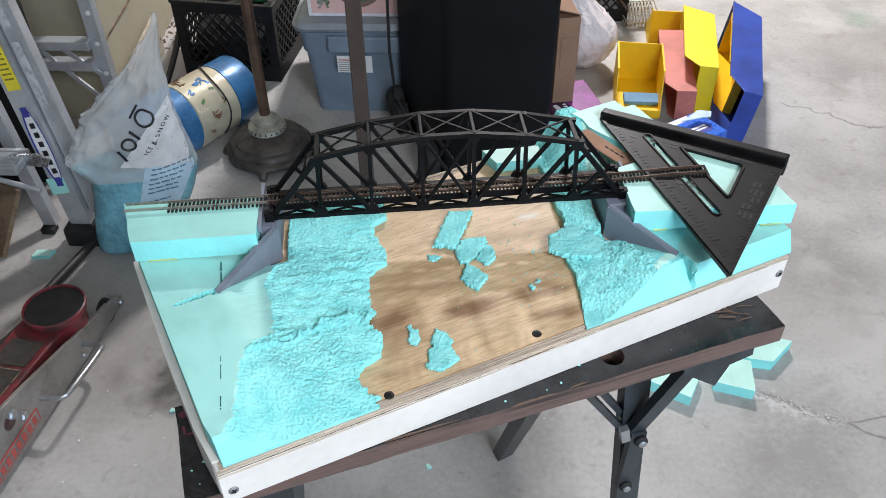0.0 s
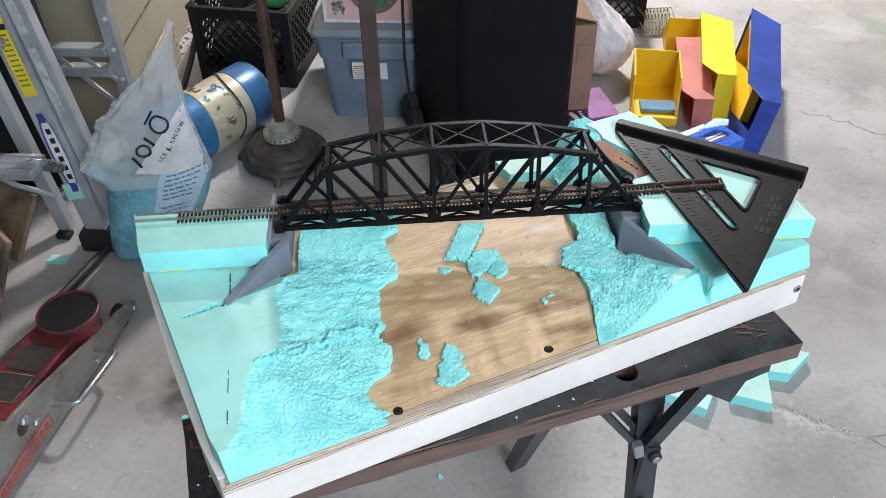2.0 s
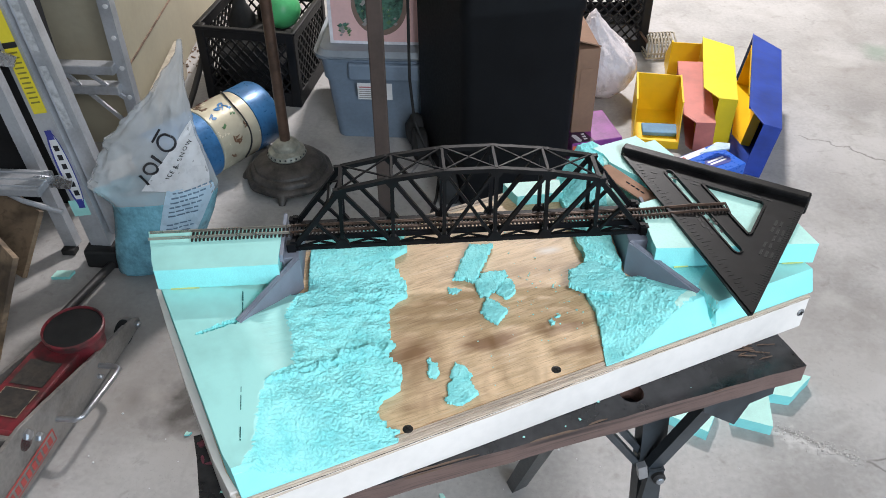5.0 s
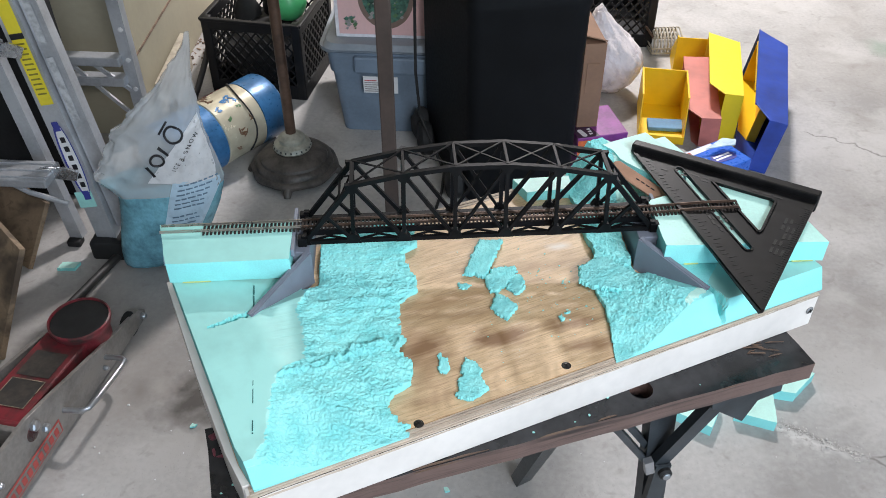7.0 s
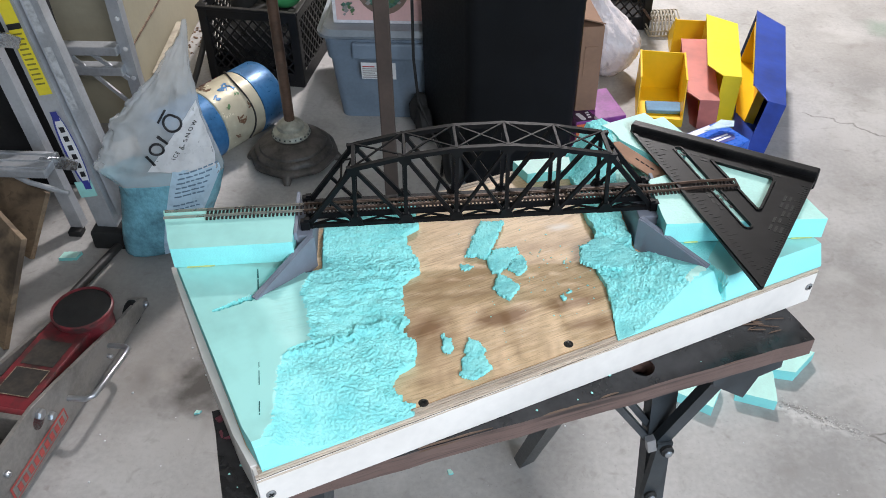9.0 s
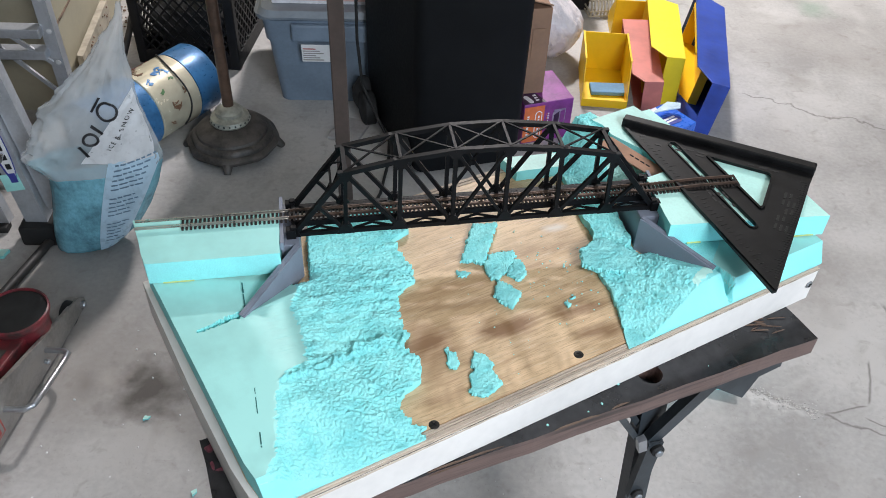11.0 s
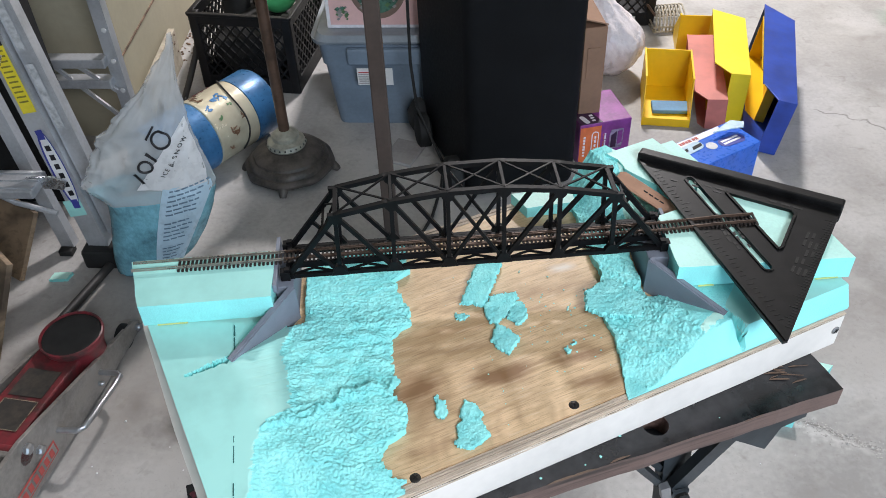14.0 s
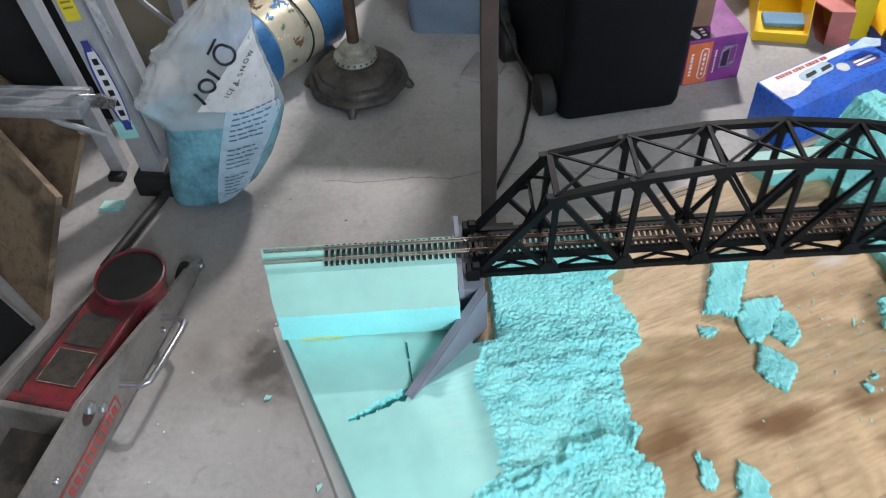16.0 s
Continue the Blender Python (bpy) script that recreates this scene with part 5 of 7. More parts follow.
bar(bm, hub + fwd * 0.022 + Vector((-0.015, 0, 0.022)), hub + fwd * 0.022 + Vector((-0.011, 0, 0.002)), 0.010, 0.008, (0.25, -1, 0.1))
bench_part("hinge_clip", bm, ZINC, "bare bent metal clip")
for p in (hub + Vector((0.006, 0, 0.002)), low + Vector((-0.012, 0, -0.004))):
    m = look(p + fwd * 0.024, p + fwd * 1.0) @ pose(0, 0, 0, 180, 0, 0)
    bm = B()
    lathe(bm, [(0.0075, -0.004), (0.0075, 0.002), (0.005, 0.004), (0.003, 0.0045)], 24, m)
    bolt = part("bolt", bm, RUBBER, bench, "black bolt head", smooth=True)
    bm = B()
    lathe(bm, [(0.0045, 0.003), (0.0045, 0.0056), (0.003, 0.0062)], 18, m)
    part("bolt_end", bm, ZINC, bolt, "bright zinc bolt end", smooth=True)
bm = B()  # pressed bracket under the jaw's end
prism(bm, [(0.442, 0.0), (0.520, 0.0), (0.522, -0.030), (0.497, -0.034), (0.487, -0.062), (0.446, -0.028)], -0.002, 0.002, 0.0005, BENCH @ pose(0, 0.016, -0.0205, 90, 0, 0))
bench_part("end_bracket", bm, STEEL_BLACK)
bm = B()
prism(bm, [(0.442, 0.0), (0.520, 0.0), (0.522, 0.05), (0.446, 0.05)], -0.003, 0.0, 0.0005, BENCH @ pose(0, 0.016, -0.0205))
bench_part("end_bracket", bm, STEEL_BLACK)
bm = B()
for y in (0.03, 0.16):
    bar(bm, BENCH @ Vector((0.02, y, -0.030)), BENCH @ Vector((0.51, y, -0.030)), 0.03, 0.018)
bench_part("cross_rail", bm, STEEL_BLACK)
crumbs("foam_crumbs", "aqua foam crumbs on the black bench jaw", 34, lambda r: (r.uniform(0.2, 0.5) if r.random() < 0.6 else r.uniform(0.0, 0.06), r.uniform(0.002, 0.05)), BENCH, 0.0011, FOAM_SKIN, 9)

# ---- floor lamp, pole, tin, ice melt bag ----
lamp = thing("floor_lamp", "old floor lamp with a stepped cast-iron base and brown tube", "floor lamp", pose(-0.420, 1.930, 0))
bm = B()
lathe(bm, [(0.090, 0.016), (0.106, 0.012), (0.112, 0.016), (0.113, 0.024), (0.107, 0.031), (0.101, 0.033), (0.100, 0.041), (0.093, 0.048), (0.088, 0.049), (0.086, 0.056), (0.076, 0.063), (0.066, 0.067), (0.056, 0.073), (0.02, 0.076)], 56)
for v in bm.verts:  # scalloped outer rings
    r = math.hypot(v.co.x, v.co.y)
    if 0.07 < r:
        a = math.atan2(v.co.y, v.co.x)
        k = 1 + 0.018 * math.cos(8 * a) * smooth_step(0.07, 0.11, r)
        v.co.x, v.co.y = v.co.x * k, v.co.y * k
part("cast_base", bm, CAST_IRON, lamp, "stepped bronzed cast-iron base", smooth=True)
for k in range(4):
    a = k * math.pi / 2 - math.pi / 2 + 0.02
    bm = B()
    tube(bm, [(0.090 * math.cos(a), 0.090 * math.sin(a), 0.022), (0.108 * math.cos(a), 0.108 * math.sin(a), 0.014), (0.117 * math.cos(a), 0.117 * math.sin(a), 0.006), (0.121 * math.cos(a), 0.121 * math.sin(a), 0.0)], [0.016, 0.013, 0.010, 0.008], 10)
    part("foot", bm, CAST_IRON, lamp, smooth=True)
bm = B()
lathe(bm, [(0.046, 0.076), (0.050, 0.082), (0.046, 0.092), (0.034, 0.098), (0.034, 0.108), (0.026, 0.116), (0.014, 0.122)], 40)
part("collar", bm, LAMP_CREAM, lamp, "tarnished cream metal collar", smooth=True)
for k in range(22):
    a = k * math.tau / 22
    bm = B()
    box(bm, 0.0475, 0.0492, -0.002, 0.002, 0.084, 0.088, 0, pose(0, 0, 0, 0, 0, math.degrees(a)))
    part("collar_slot", bm, PRINT_BLACK, lamp)
bm = B()
tube(bm, [(0, 0, 0.118), (-0.002, 0.008, 0.5), (-0.004, 0.016, 1.0), (-0.005, 0.02, 1.45)], 0.0135, 18)
part("tube", bm, LAMP_TUBE, lamp, "brown metal tube", smooth=True)

pole = thing("post", "square brown painted post standing on the floor", "post", pose(-0.098, 1.452, 0))
bm = B()
box(bm, -0.0135, 0.0135, -0.0125, 0.0125, 0.004, 2.0, 0.0025, pose(0, 0, 0, 0, 0, 6))
part("shaft", bm, POLE_BROWN, pole)
bm = B()
box(bm, -0.05, 0.05, -0.05, 0.05, 0.0, 0.006, 0.001, pose(0, 0, 0, 0, 0, 6))
part("base_plate", bm, POLE_BROWN, pole)

# lying tin
c0, c1 = Vector((-0.732, 1.820, 0.0905)), Vector((-0.530, 2.119, 0.0905))
d = (c1 - c0).normalized()
TIN = Matrix.Translation(c0) @ (d.to_track_quat("Z", "Y").to_matrix().to_4x4())
tin = thing("decorated_tin", "large blue and cream printed tin lying on its side", "tin", TIN)
TL, TR = (c1 - c0).length, 0.090
for name, z0, z1, r, mat, lab in (("blue_band", 0.0, 0.152, TR, TIN_BLUE, "blue painted band"), ("cream_band", 0.152, TL - 0.080, TR - 0.0006, TIN_CREAM, "cream band with small printed pictures"), ("blue_band", TL - 0.080, TL, TR, TIN_BLUE, "blue painted band")):
    bm = B()
    prof = [(r - 0.004, z0), (r, z0 + 0.003), (r, z1 - 0.003), (r - 0.003, z1)]
    if z1 == TL:
        prof = [(r, z0), (r, z1 - 0.012), (r - 0.004, z1 - 0.005), (r - 0.012, z1)]
    lathe(bm, prof, 56)
    part(name, bm, mat, tin, lab, smooth=True)


def on_tin(ang, z, lift=0.0006):
    a = radians(ang)
    return Vector(((TR + lift) * math.cos(a), (TR + lift) * math.sin(a), z))


def tin_angle(direction):
    q = TIN.to_3x3().inverted() @ Vector(direction)
    return math.degrees(math.atan2(q.y, q.x))


FACE = tin_angle((0.45, -0.6, 0.66))
rng = random.Random(21)
# small printed figures: clusters of strokes, and a dark printed foot line
clusters = [(-34, 0.215, TIN_BLUE, 12, 0.020), (30, 0.205, TIN_PICTURE_BROWN, 9, 0.011), (-62, 0.180, TIN_PICTURE_BROWN, 9, 0.012), (2, 0.185, TIN_PICTURE_GREEN, 3, 0.006), (-20, 0.172, TIN_BLUE, 5, 0.008), (14, 0.240, TIN_PICTURE_BROWN, 3, 0.005), (55, 0.185, TIN_PICTURE_BROWN, 3, 0.006), (-80, 0.22, JACK_RED, 8, 0.022), (-44, 0.175, TIN_PICTURE_BROWN, 4, 0.006), (-12, 0.225, TIN_PICTURE_GREEN, 3, 0.005)]
for ca, cz, mat, n_, sp in clusters:
    for k in range(n_):
        a0, z0 = FACE + ca + math.degrees(rng.gauss(0, sp * 0.5) / TR), cz + rng.gauss(0, sp * 0.5)
        ln, w_, t = rng.uniform(0.003, 0.009), rng.uniform(0.0008, 0.002), rng.uniform(0, math.pi)
        bm = B()
        ring = []
        for x_, y_ in ((-ln, -w_), (0, -w_ * 1.6), (ln, -w_), (ln, w_), (0, w_ * 1.6), (-ln, w_)):
            ring.append(bm.verts.new(on_tin(a0 + math.degrees((x_ * math.cos(t) - y_ * math.sin(t)) / TR), z0 + x_ * math.sin(t) + y_ * math.cos(t))))
        bm.faces.new(ring)
        got = bmesh.ops.extrude_face_region(bm, geom=list(bm.faces))
        for v in [g for g in got["geom"] if isinstance(g, bmesh.types.BMVert)]:
            v.co.x, v.co.y = v.co.x * 0.99, v.co.y * 0.99
        part("printed_picture", bm, mat, tin)
cord = []
for k in range(22):
    f = k / 21
    cord.append(TIN @ on_tin(FACE + 75 - 165 * f, TL - 0.142 + 0.060 * f + 0.012 * math.sin(f * 6.5 + 0.4), 0.0025))
bm = B()
tube(bm, cord, 0.0022, 8)
tagged(part("cord", bm, RUBBER, None, smooth=True), "thin black cord draped over the tin", "cord")

# ice melt bag
bag = thing("ice_melt_bag", "half-full clear plastic bag of teal ice melt with twisted top", "bag", pose(0, 0, 0))
ROWS_BAG = [(0.000, -0.722, -0.622, 0.030), (0.012, -0.736, -0.606, 0.045), (0.05, -0.732, -0.560, 0.058), (0.10, -0.724, -0.528, 0.064), (0.15, -0.714, -0.505, 0.060), (0.195, -0.708, -0.492, 0.052), (0.215, -0.722, -0.490, 0.044), (0.240, -0.746, -0.496, 0.034),
            (0.262, -0.733, -0.500, 0.031), (0.32, -0.699, -0.506, 0.026), (0.352, -0.688, -0.513, 0.022), (0.362, -0.668, -0.514, 0.021), (0.40, -0.630, -0.517, 0.018), (0.45, -0.579, -0.515, 0.014), (0.50, -0.538, -0.508, 0.010), (0.530, -0.514, -0.502, 0.006), (0.562, -0.504, -0.499, 0.003)]


def bag_at(z, ang, grow=0.0):
    """A point on the bag's skin at height z; ang 0 is its right edge, 90 its back, 270 its front."""
    for lo, hi in zip(ROWS_BAG, ROWS_BAG[1:]):
        if z <= hi[0]:
            break
    f = (z - lo[0]) / (hi[0] - lo[0])
    xl, xr, th = (lo[k] + (hi[k] - lo[k]) * f for k in (1, 2, 3))
    a = radians(ang)
    cx, rx = (xl + xr) / 2, (xr - xl) / 2 + grow
    crump = 0.0055 * fbm(math.cos(a), math.sin(a), z * 6, 1.7, 3) * smooth_step(0.0, 0.1, z) * (1 + smooth_step(0.2, 0.3, z)) * (1 - smooth_step(0.40, 0.56, z))
    ca, sa = math.cos(a), math.sin(a)
    crump += 0.0055 * (1 - abs(noise.noise(Vector((cx * 14 + ca * rx * 30, sa * 1.5, z * 17))))) ** 4 * smooth_step(0.2, 0.26, z) * (1 - smooth_step(0.42, 0.54, z))
    # crimped torn seam down one edge
    seam = smooth_step(0.35, 0.95, -ca) * smooth_step(0.22, 0.25, z) * (1 - smooth_step(0.47, 0.55, z))
    rx += seam * 0.007 * (noise.noise(Vector((z * 75, 1.3, 0))) + 0.6 * noise.noise(Vector((z * 190, 4.3, 0))))
    crump += seam * 0.006 * noise.noise(Vector((z * 120, 8.3, 0)))
    crump += 0.0014 * noise.noise(Vector((ca * 5 + cx * 30, z * 60, sa * 2))) * smooth_step(0.2, 0.26, z) * (1 - smooth_step(0.45, 0.55, z))
    sx = math.copysign(abs(ca) ** 0.8, ca)
    sy = math.copysign(abs(sa) ** 0.9, sa)
    return Vector((cx + rx * sx + crump * ca * 0.5, 1.57 + 0.22 * (cx + rx * sx + 0.62) + (th + grow) * sy + crump * sa, z))


def bag_skin(z0, z1, a0, a1, nz, na, grow, wave=0.0):
    bm_ = B()
    grid = []
    for i in range(nz + 1):
        z = z0 + (z1 - z0) * i / nz
        row = []
        for j in range(na + 1):
            ang_ = a0 + (a1 - a0) * j / na
            zz = min(0.5619, max(0.0, z + (wave * fbm(ang_ * 0.02, 0, 0, 1.5, 3) if 0 < i else 0)))
            row.append(bm_.verts.new(bag_at(zz, ang_, grow)))
        grid.append(row)
    for i in range(nz):
        for j in range(na):
            bm_.faces.new((grid[i][j], grid[i][j + 1], grid[i + 1][j + 1], grid[i + 1][j]))
    return bm_


part("filled_part", bag_skin(0.0, 0.228, 0, 360, 26, 60, 0.0, 0.010), BAG_TEAL, bag, "teal granules showing through clear film", smooth=True)
part("loose_top", bag_skin(0.205, 0.5550, 0, 360, 90, 96, 0.0012), BAG_CLEAR, bag, "cloudy empty film twisted to a tip", smooth=True)


def bag_front(x, z, grow):
    """The point on the bag's front at the place x along it and height z."""
    for lo, hi in zip(ROWS_BAG, ROWS_BAG[1:]):
        if z <= hi[0]:
            break
    f = (z - lo[0]) / (hi[0] - lo[0])
    xl, xr = (lo[k] + (hi[k] - lo[k]) * f for k in (1, 2))
    c = max(-0.985, min(0.985, (x - (xl + xr) / 2) / ((xr - xl) / 2)))
    return bag_at(z, 360 - math.degrees(math.acos(math.copysign(abs(c) ** 1.25, c))), grow)


def bag_patch(name, pts, mat, lab="", grow=0.0030, parent=None, n=8):
    """A patch of print on the bag's front between four (x, z) corners."""
    bm_ = B()
    g_ = []
    for i in range(n + 1):
        row = []
        for j in range(n + 1):
            p_ = Vector(pts[0]).lerp(Vector(pts[1]), j / n).lerp(Vector(pts[3]).lerp(Vector(pts[2]), j / n), i / n)
            row.append(bm_.verts.new(bag_front(p_.x, p_.y, grow)))
        g_.append(row)
    for i in range(n):
        for j in range(n):
            bm_.faces.new((g_[i][j], g_[i][j + 1], g_[i + 1][j + 1], g_[i + 1][j]))
    return part(name, bm_, mat, parent or bag, lab, smooth=True)


def bag_stroke(a_, b_, w, mat, parent, grow=0.0046):
    """A straight stroke of print from a to b on the bag's front."""
    a_, b_ = Vector(a_), Vector(b_)
    n_ = (b_ - a_).orthogonal().normalized() * w / 2
    return bag_patch("brand_stroke", [a_ - n_, b_ - n_, b_ + n_, a_ + n_], mat, "", grow, parent, 4)


white_panel = bag_patch("front_print", [(-0.628, 0.238), (-0.500, 0.225), (-0.503, 0.375), (-0.507, 0.392)], BAG_WHITE, "white printed front panel", 0.0026, None, 16)
label = bag_patch("lower_label", [(-0.640, 0.012), (-0.598, 0.012), (-0.484, 0.226), (-0.578, 0.238)], BAG_LABEL, "pale blue printed label", 0.0022, None, 16)
# the brand mark as plain shapes along a slope: a slanted bar, a disc, a short bar and a ring with a bar over it
B0, SL = Vector((-0.610, 0.250)), Vector((0.565, 0.825))
UPW = Vector((-0.825, 0.565))


def mark(x, y):
    return B0 + SL * x + UPW * y


for p_, q_, w_ in (((0.002, 0.002), (0.020, 0.026), 0.0065), ((0.064, 0.002), (0.066, 0.026), 0.0060), ((0.088, 0.037), (0.122, 0.037), 0.0045)):
    bag_stroke(mark(*p_), mark(*q_), w_, PRINT_BLACK, white_panel)
for c_, r_, w_ in ((0.041, 0.0125, 0.0026), (0.105, 0.0165, 0.0026)):
    ring = []
    for k in range(28):
        t = k * math.tau / 28
        p_ = mark(c_ + r_ * math.cos(t), 0.014 + r_ * math.sin(t))
        ring.append(bag_front(p_.x, p_.y, 0.0034))
    bm = B()
    tube(bm, ring + [ring[0]], w_, 8, False)
    part("brand_ring", bm, PRINT_BLACK, white_panel, smooth=True)


def bag_words(words, start, size, turn, mat, name):
    """Flat lettering wrapped onto the bag's front."""
    cu = bpy.data.curves.new(name, "FONT")
    cu.body, cu.size, cu.space_character = words, size, 1.45
    tmp = bpy.data.objects.new(name, cu)
    me = bpy.data.meshes.new_from_object(tmp)
    bpy.data.objects.remove(tmp)
    bm_ = B()
    bm_.from_mesh(me)
    bmesh.ops.subdivide_edges(bm_, edges=[e for e in bm_.edges if e.calc_length() > 0.004], cuts=1)
    ca_, sa_ = math.cos(radians(turn)), math.sin(radians(turn))
    for v in bm_.verts:
        x, y = start[0] + v.co.x * ca_ - v.co.y * sa_, start[1] + v.co.x * sa_ + v.co.y * ca_
        v.co = bag_front(x, y, 0.0042)
    got = bmesh.ops.extrude_face_region(bm_, geom=list(bm_.faces))
    for v in [g for g in got["geom"] if isinstance(g, bmesh.types.BMVert)]:
        v.co.y += 0.0006
    return part(name, bm_, mat, white_panel)


bag_words("ICE & SNOW", (-0.570, 0.262), 0.0118, 55, PRINT_BLACK, "words")
rng = random.Random(31)
for k in range(17):  # lines of small print, unreadable
    z = 0.226 - 0.0098 * k - (0.010 if k > 5 else 0) - (0.012 if k > 10 else 0)
    f = (z - 0.012) / 0.22
    xa = -0.640 + 0.062 * f + 0.012
    xb = -0.600 + 0.108 * f - rng.uniform(0.002, 0.014)
    x = xa
    while x < xb - 0.004:  # broken into words
        ln = min(rng.uniform(0.006, 0.016), xb - x)
        rise = 0.0006 * (x - xa) / 0.01
        bag_patch("print_line", [(x, z + rise), (x + ln, z + rise), (x + ln, z + rise + 0.0032), (x, z + rise + 0.0032)], BAR_BLUE, "", 0.0036, label, 2)
        x += ln + 0.0022

# ---- ladder ----
ladder = thing("step_ladder", "aluminium step ladder with yellow and white stickers and black rubber feet", "ladder", pose(0, 0, 0))


def rail(name, a, b, w, dp, mat, facing=(0, -1, 0), label=""):
    bm_ = channel(a, b, w, dp, facing)
    return part(name, bm_, mat, ladder, label)


LEAN = Vector((-0.18, 0.12, 1.0))  # the rails taper inward and back
RA = Vector((-0.780, 1.570, 0.045))
RB = RA + LEAN * 1.55
rail("front_rail", RA, RB, 0.046, 0.034, ALUMINIUM)
rail("inner_rail", RA + Vector((0.042, 0.016, 0.03)), RB + Vector((0.042, 0.016, 0)), 0.036, 0.026, ALUMINIUM, label="lighter inner rail")
rail("front_rail", Vector((-0.876, 1.604, 0.012)), Vector((-0.876, 1.604, 0.012)) + LEAN * 1.58, 0.030, 0.024, ALUMINIUM)
rail("rear_rail", Vector((-0.811, 1.955, 0.0)), Vector((-0.813, 1.95, 1.6)), 0.030, 0.026, ALUMINIUM)
bm = B()
box(bm, -0.816, -0.722, 1.545, 1.612, 0.0, 0.050, 0.006)
part("rubber_foot", bm, RUBBER, ladder, "black rubber foot")
bm = B()
box(bm, -0.894, -0.862, 1.585, 1.612, 0.0, 0.016, 0.003)
part("rubber_foot", bm, RUBBER, ladder, "black rubber foot")
for z0 in (0.225, 0.500, 0.775):
    x1 = -0.812 - 0.18 * z0
    dy = 0.12 * z0
    bm = B()
    box(bm, -1.40, x1, 1.50 + dy, 1.575 + dy, z0 - 0.012, z0 + 0.010, 0.004)
    for k in range(3):
        bar(bm, (-1.40, 1.512 + dy + k * 0.025, z0 + 0.011), (x1, 1.512 + dy + k * 0.025, z0 + 0.011), 0.006, 0.004)
    step = part("step", bm, ALUMINIUM, ladder, "ribbed aluminium step")
    bm = B()
    prism(bm, [(x1 - 0.03, -0.012), (x1 + 0.045, -0.018), (x1 + 0.056, 0.004), (x1 + 0.03, 0.016), (x1 - 0.03, 0.012)], -0.003, 0.003, 0.001, pose(0, 1.544 + dy, z0, 90, 0, 0))
    part("step_bracket", bm, ALU_BRIGHT, step, "bright bent end bracket")
bm = B()
tube(bm, [(-0.97, 1.560, 0.212), (-0.92, 1.560, 0.178), (-0.838, 1.560, 0.150)], 0.006, 8)
part("step_brace", bm, ALUMINIUM, ladder, smooth=True)
for z0 in (0.245, 0.300, 0.56):
    bm = B()
    box(bm, -1.30, -0.822, 1.93, 1.965, z0 - 0.012, z0 + 0.012, 0.003)
    part("rear_rung", bm, ALUMINIUM, ladder)
bm = B()
bar(bm, (-0.95, 1.938, 0.29), (-0.815, 1.945, 0.13), 0.010, 0.006, (0, 1, 0))
part("rear_brace", bm, ALUMINIUM, ladder)
bm = B()
bar(bm, (-0.89, 1.938, 0.29), (-0.818, 1.945, 0.22), 0.010, 0.006, (0, 1, 0))
part("rear_brace", bm, ALUMINIUM, ladder)


RZ = LEAN.normalized()
RX = RZ.cross(Vector((0, -1, 0))).normalized() * -1
RX = -RX if RX.x < 0 else RX
RN = RX.cross(RZ).normalized()
RAIL_FACE = Matrix.Translation(RA) @ Matrix((RX, RZ, RN)).transposed().to_4x4()  # x across, y up the rail, z out of its face


def on_rail(f, dx, w, h, mat, lab, lift=0.0024, ell=False):
    m_ = RAIL_FACE @ pose(dx, f * 1.55 * LEAN.length, 0.0012 + lift)
    bm_ = B()
    if ell:
        prism(bm_, [(w / 2 * math.cos(k * math.tau / 36), h / 2 * math.sin(k * math.tau / 36)) for k in range(36)], 0, 0.0006, 0, m_)
    else:
        prism(bm_, [(-w / 2, -h / 2), (w / 2, -h / 2), (w / 2, h / 2), (-w / 2, h / 2)], 0, 0.0006, 0, m_)
    return part("sticker", bm_, mat, ladder, lab)


on_rail(0.128, 0.0, 0.034, 0.190, LOGO_BLUE, "blue-edged oval brand sticker", ell=True)
on_rail(0.128, 0.0015, 0.027, 0.178, STICKER_WHITE, "white oval", 0.0032, ell=True)
for k in range(6):
    on_rail(0.092 + 0.0138 * k, 0.002, 0.011, 0.0125, PRINT_BLACK, "", 0.004)
for s_ in (0.075, 0.181):
    on_rail(s_, 0.0, 0.015, 0.022, LOGO_BLUE, "", 0.004)
on_rail(0.258, 0.002, 0.030, 0.145, LADDER_YELLOW, "yellow warning sticker")
on_rail(0.338, 0.002, 0.030, 0.09, LADDER_YELLOW, "yellow warning sticker")
for k in range(11):
    on_rail(0.228 + 0.0068 * k, 0.002, 0.020, 0.0035, STICKER_TEXT, "", 0.0032)
on_rail(0.306, 0.002, 0.030, 0.012, PRINT_BLACK, "black warning band", 0.003)
on_rail(0.068, -0.008, 0.040, 0.040, FOAM_SKIN, "scrap of aqua tape")
for k in range(3):
    bm = B()
    m_ = RAIL_FACE @ pose(0.042, 0.36 + 0.17 * k, -0.010)
    prism(bm, [(-0.008, -0.07), (0.008, -0.07), (0.008, 0.07), (-0.008, 0.07)], 0, 0.0008, 0, m_)
    part("sticker", bm, STICKER_GREY, ladder, "long pale instruction sticker")
for z0 in (0.22, 0.30, 0.38, 0.46):
    bm = B()
    lathe(bm, [(0.006, 0), (0.006, 0.003), (0.002, 0.004)], 14, pose(-0.806, 1.9485, z0, 90, 0, 0))
    part("rivet", bm, STICKER_WHITE, ladder, smooth=True)

# ---- floor jack ----
JACK = pose(-0.630, 1.365, 0, 0, 0, -97.6)
jack = thing("floor_jack", "red and grey hydraulic trolley jack with a round rubber saddle", "floor jack", JACK)
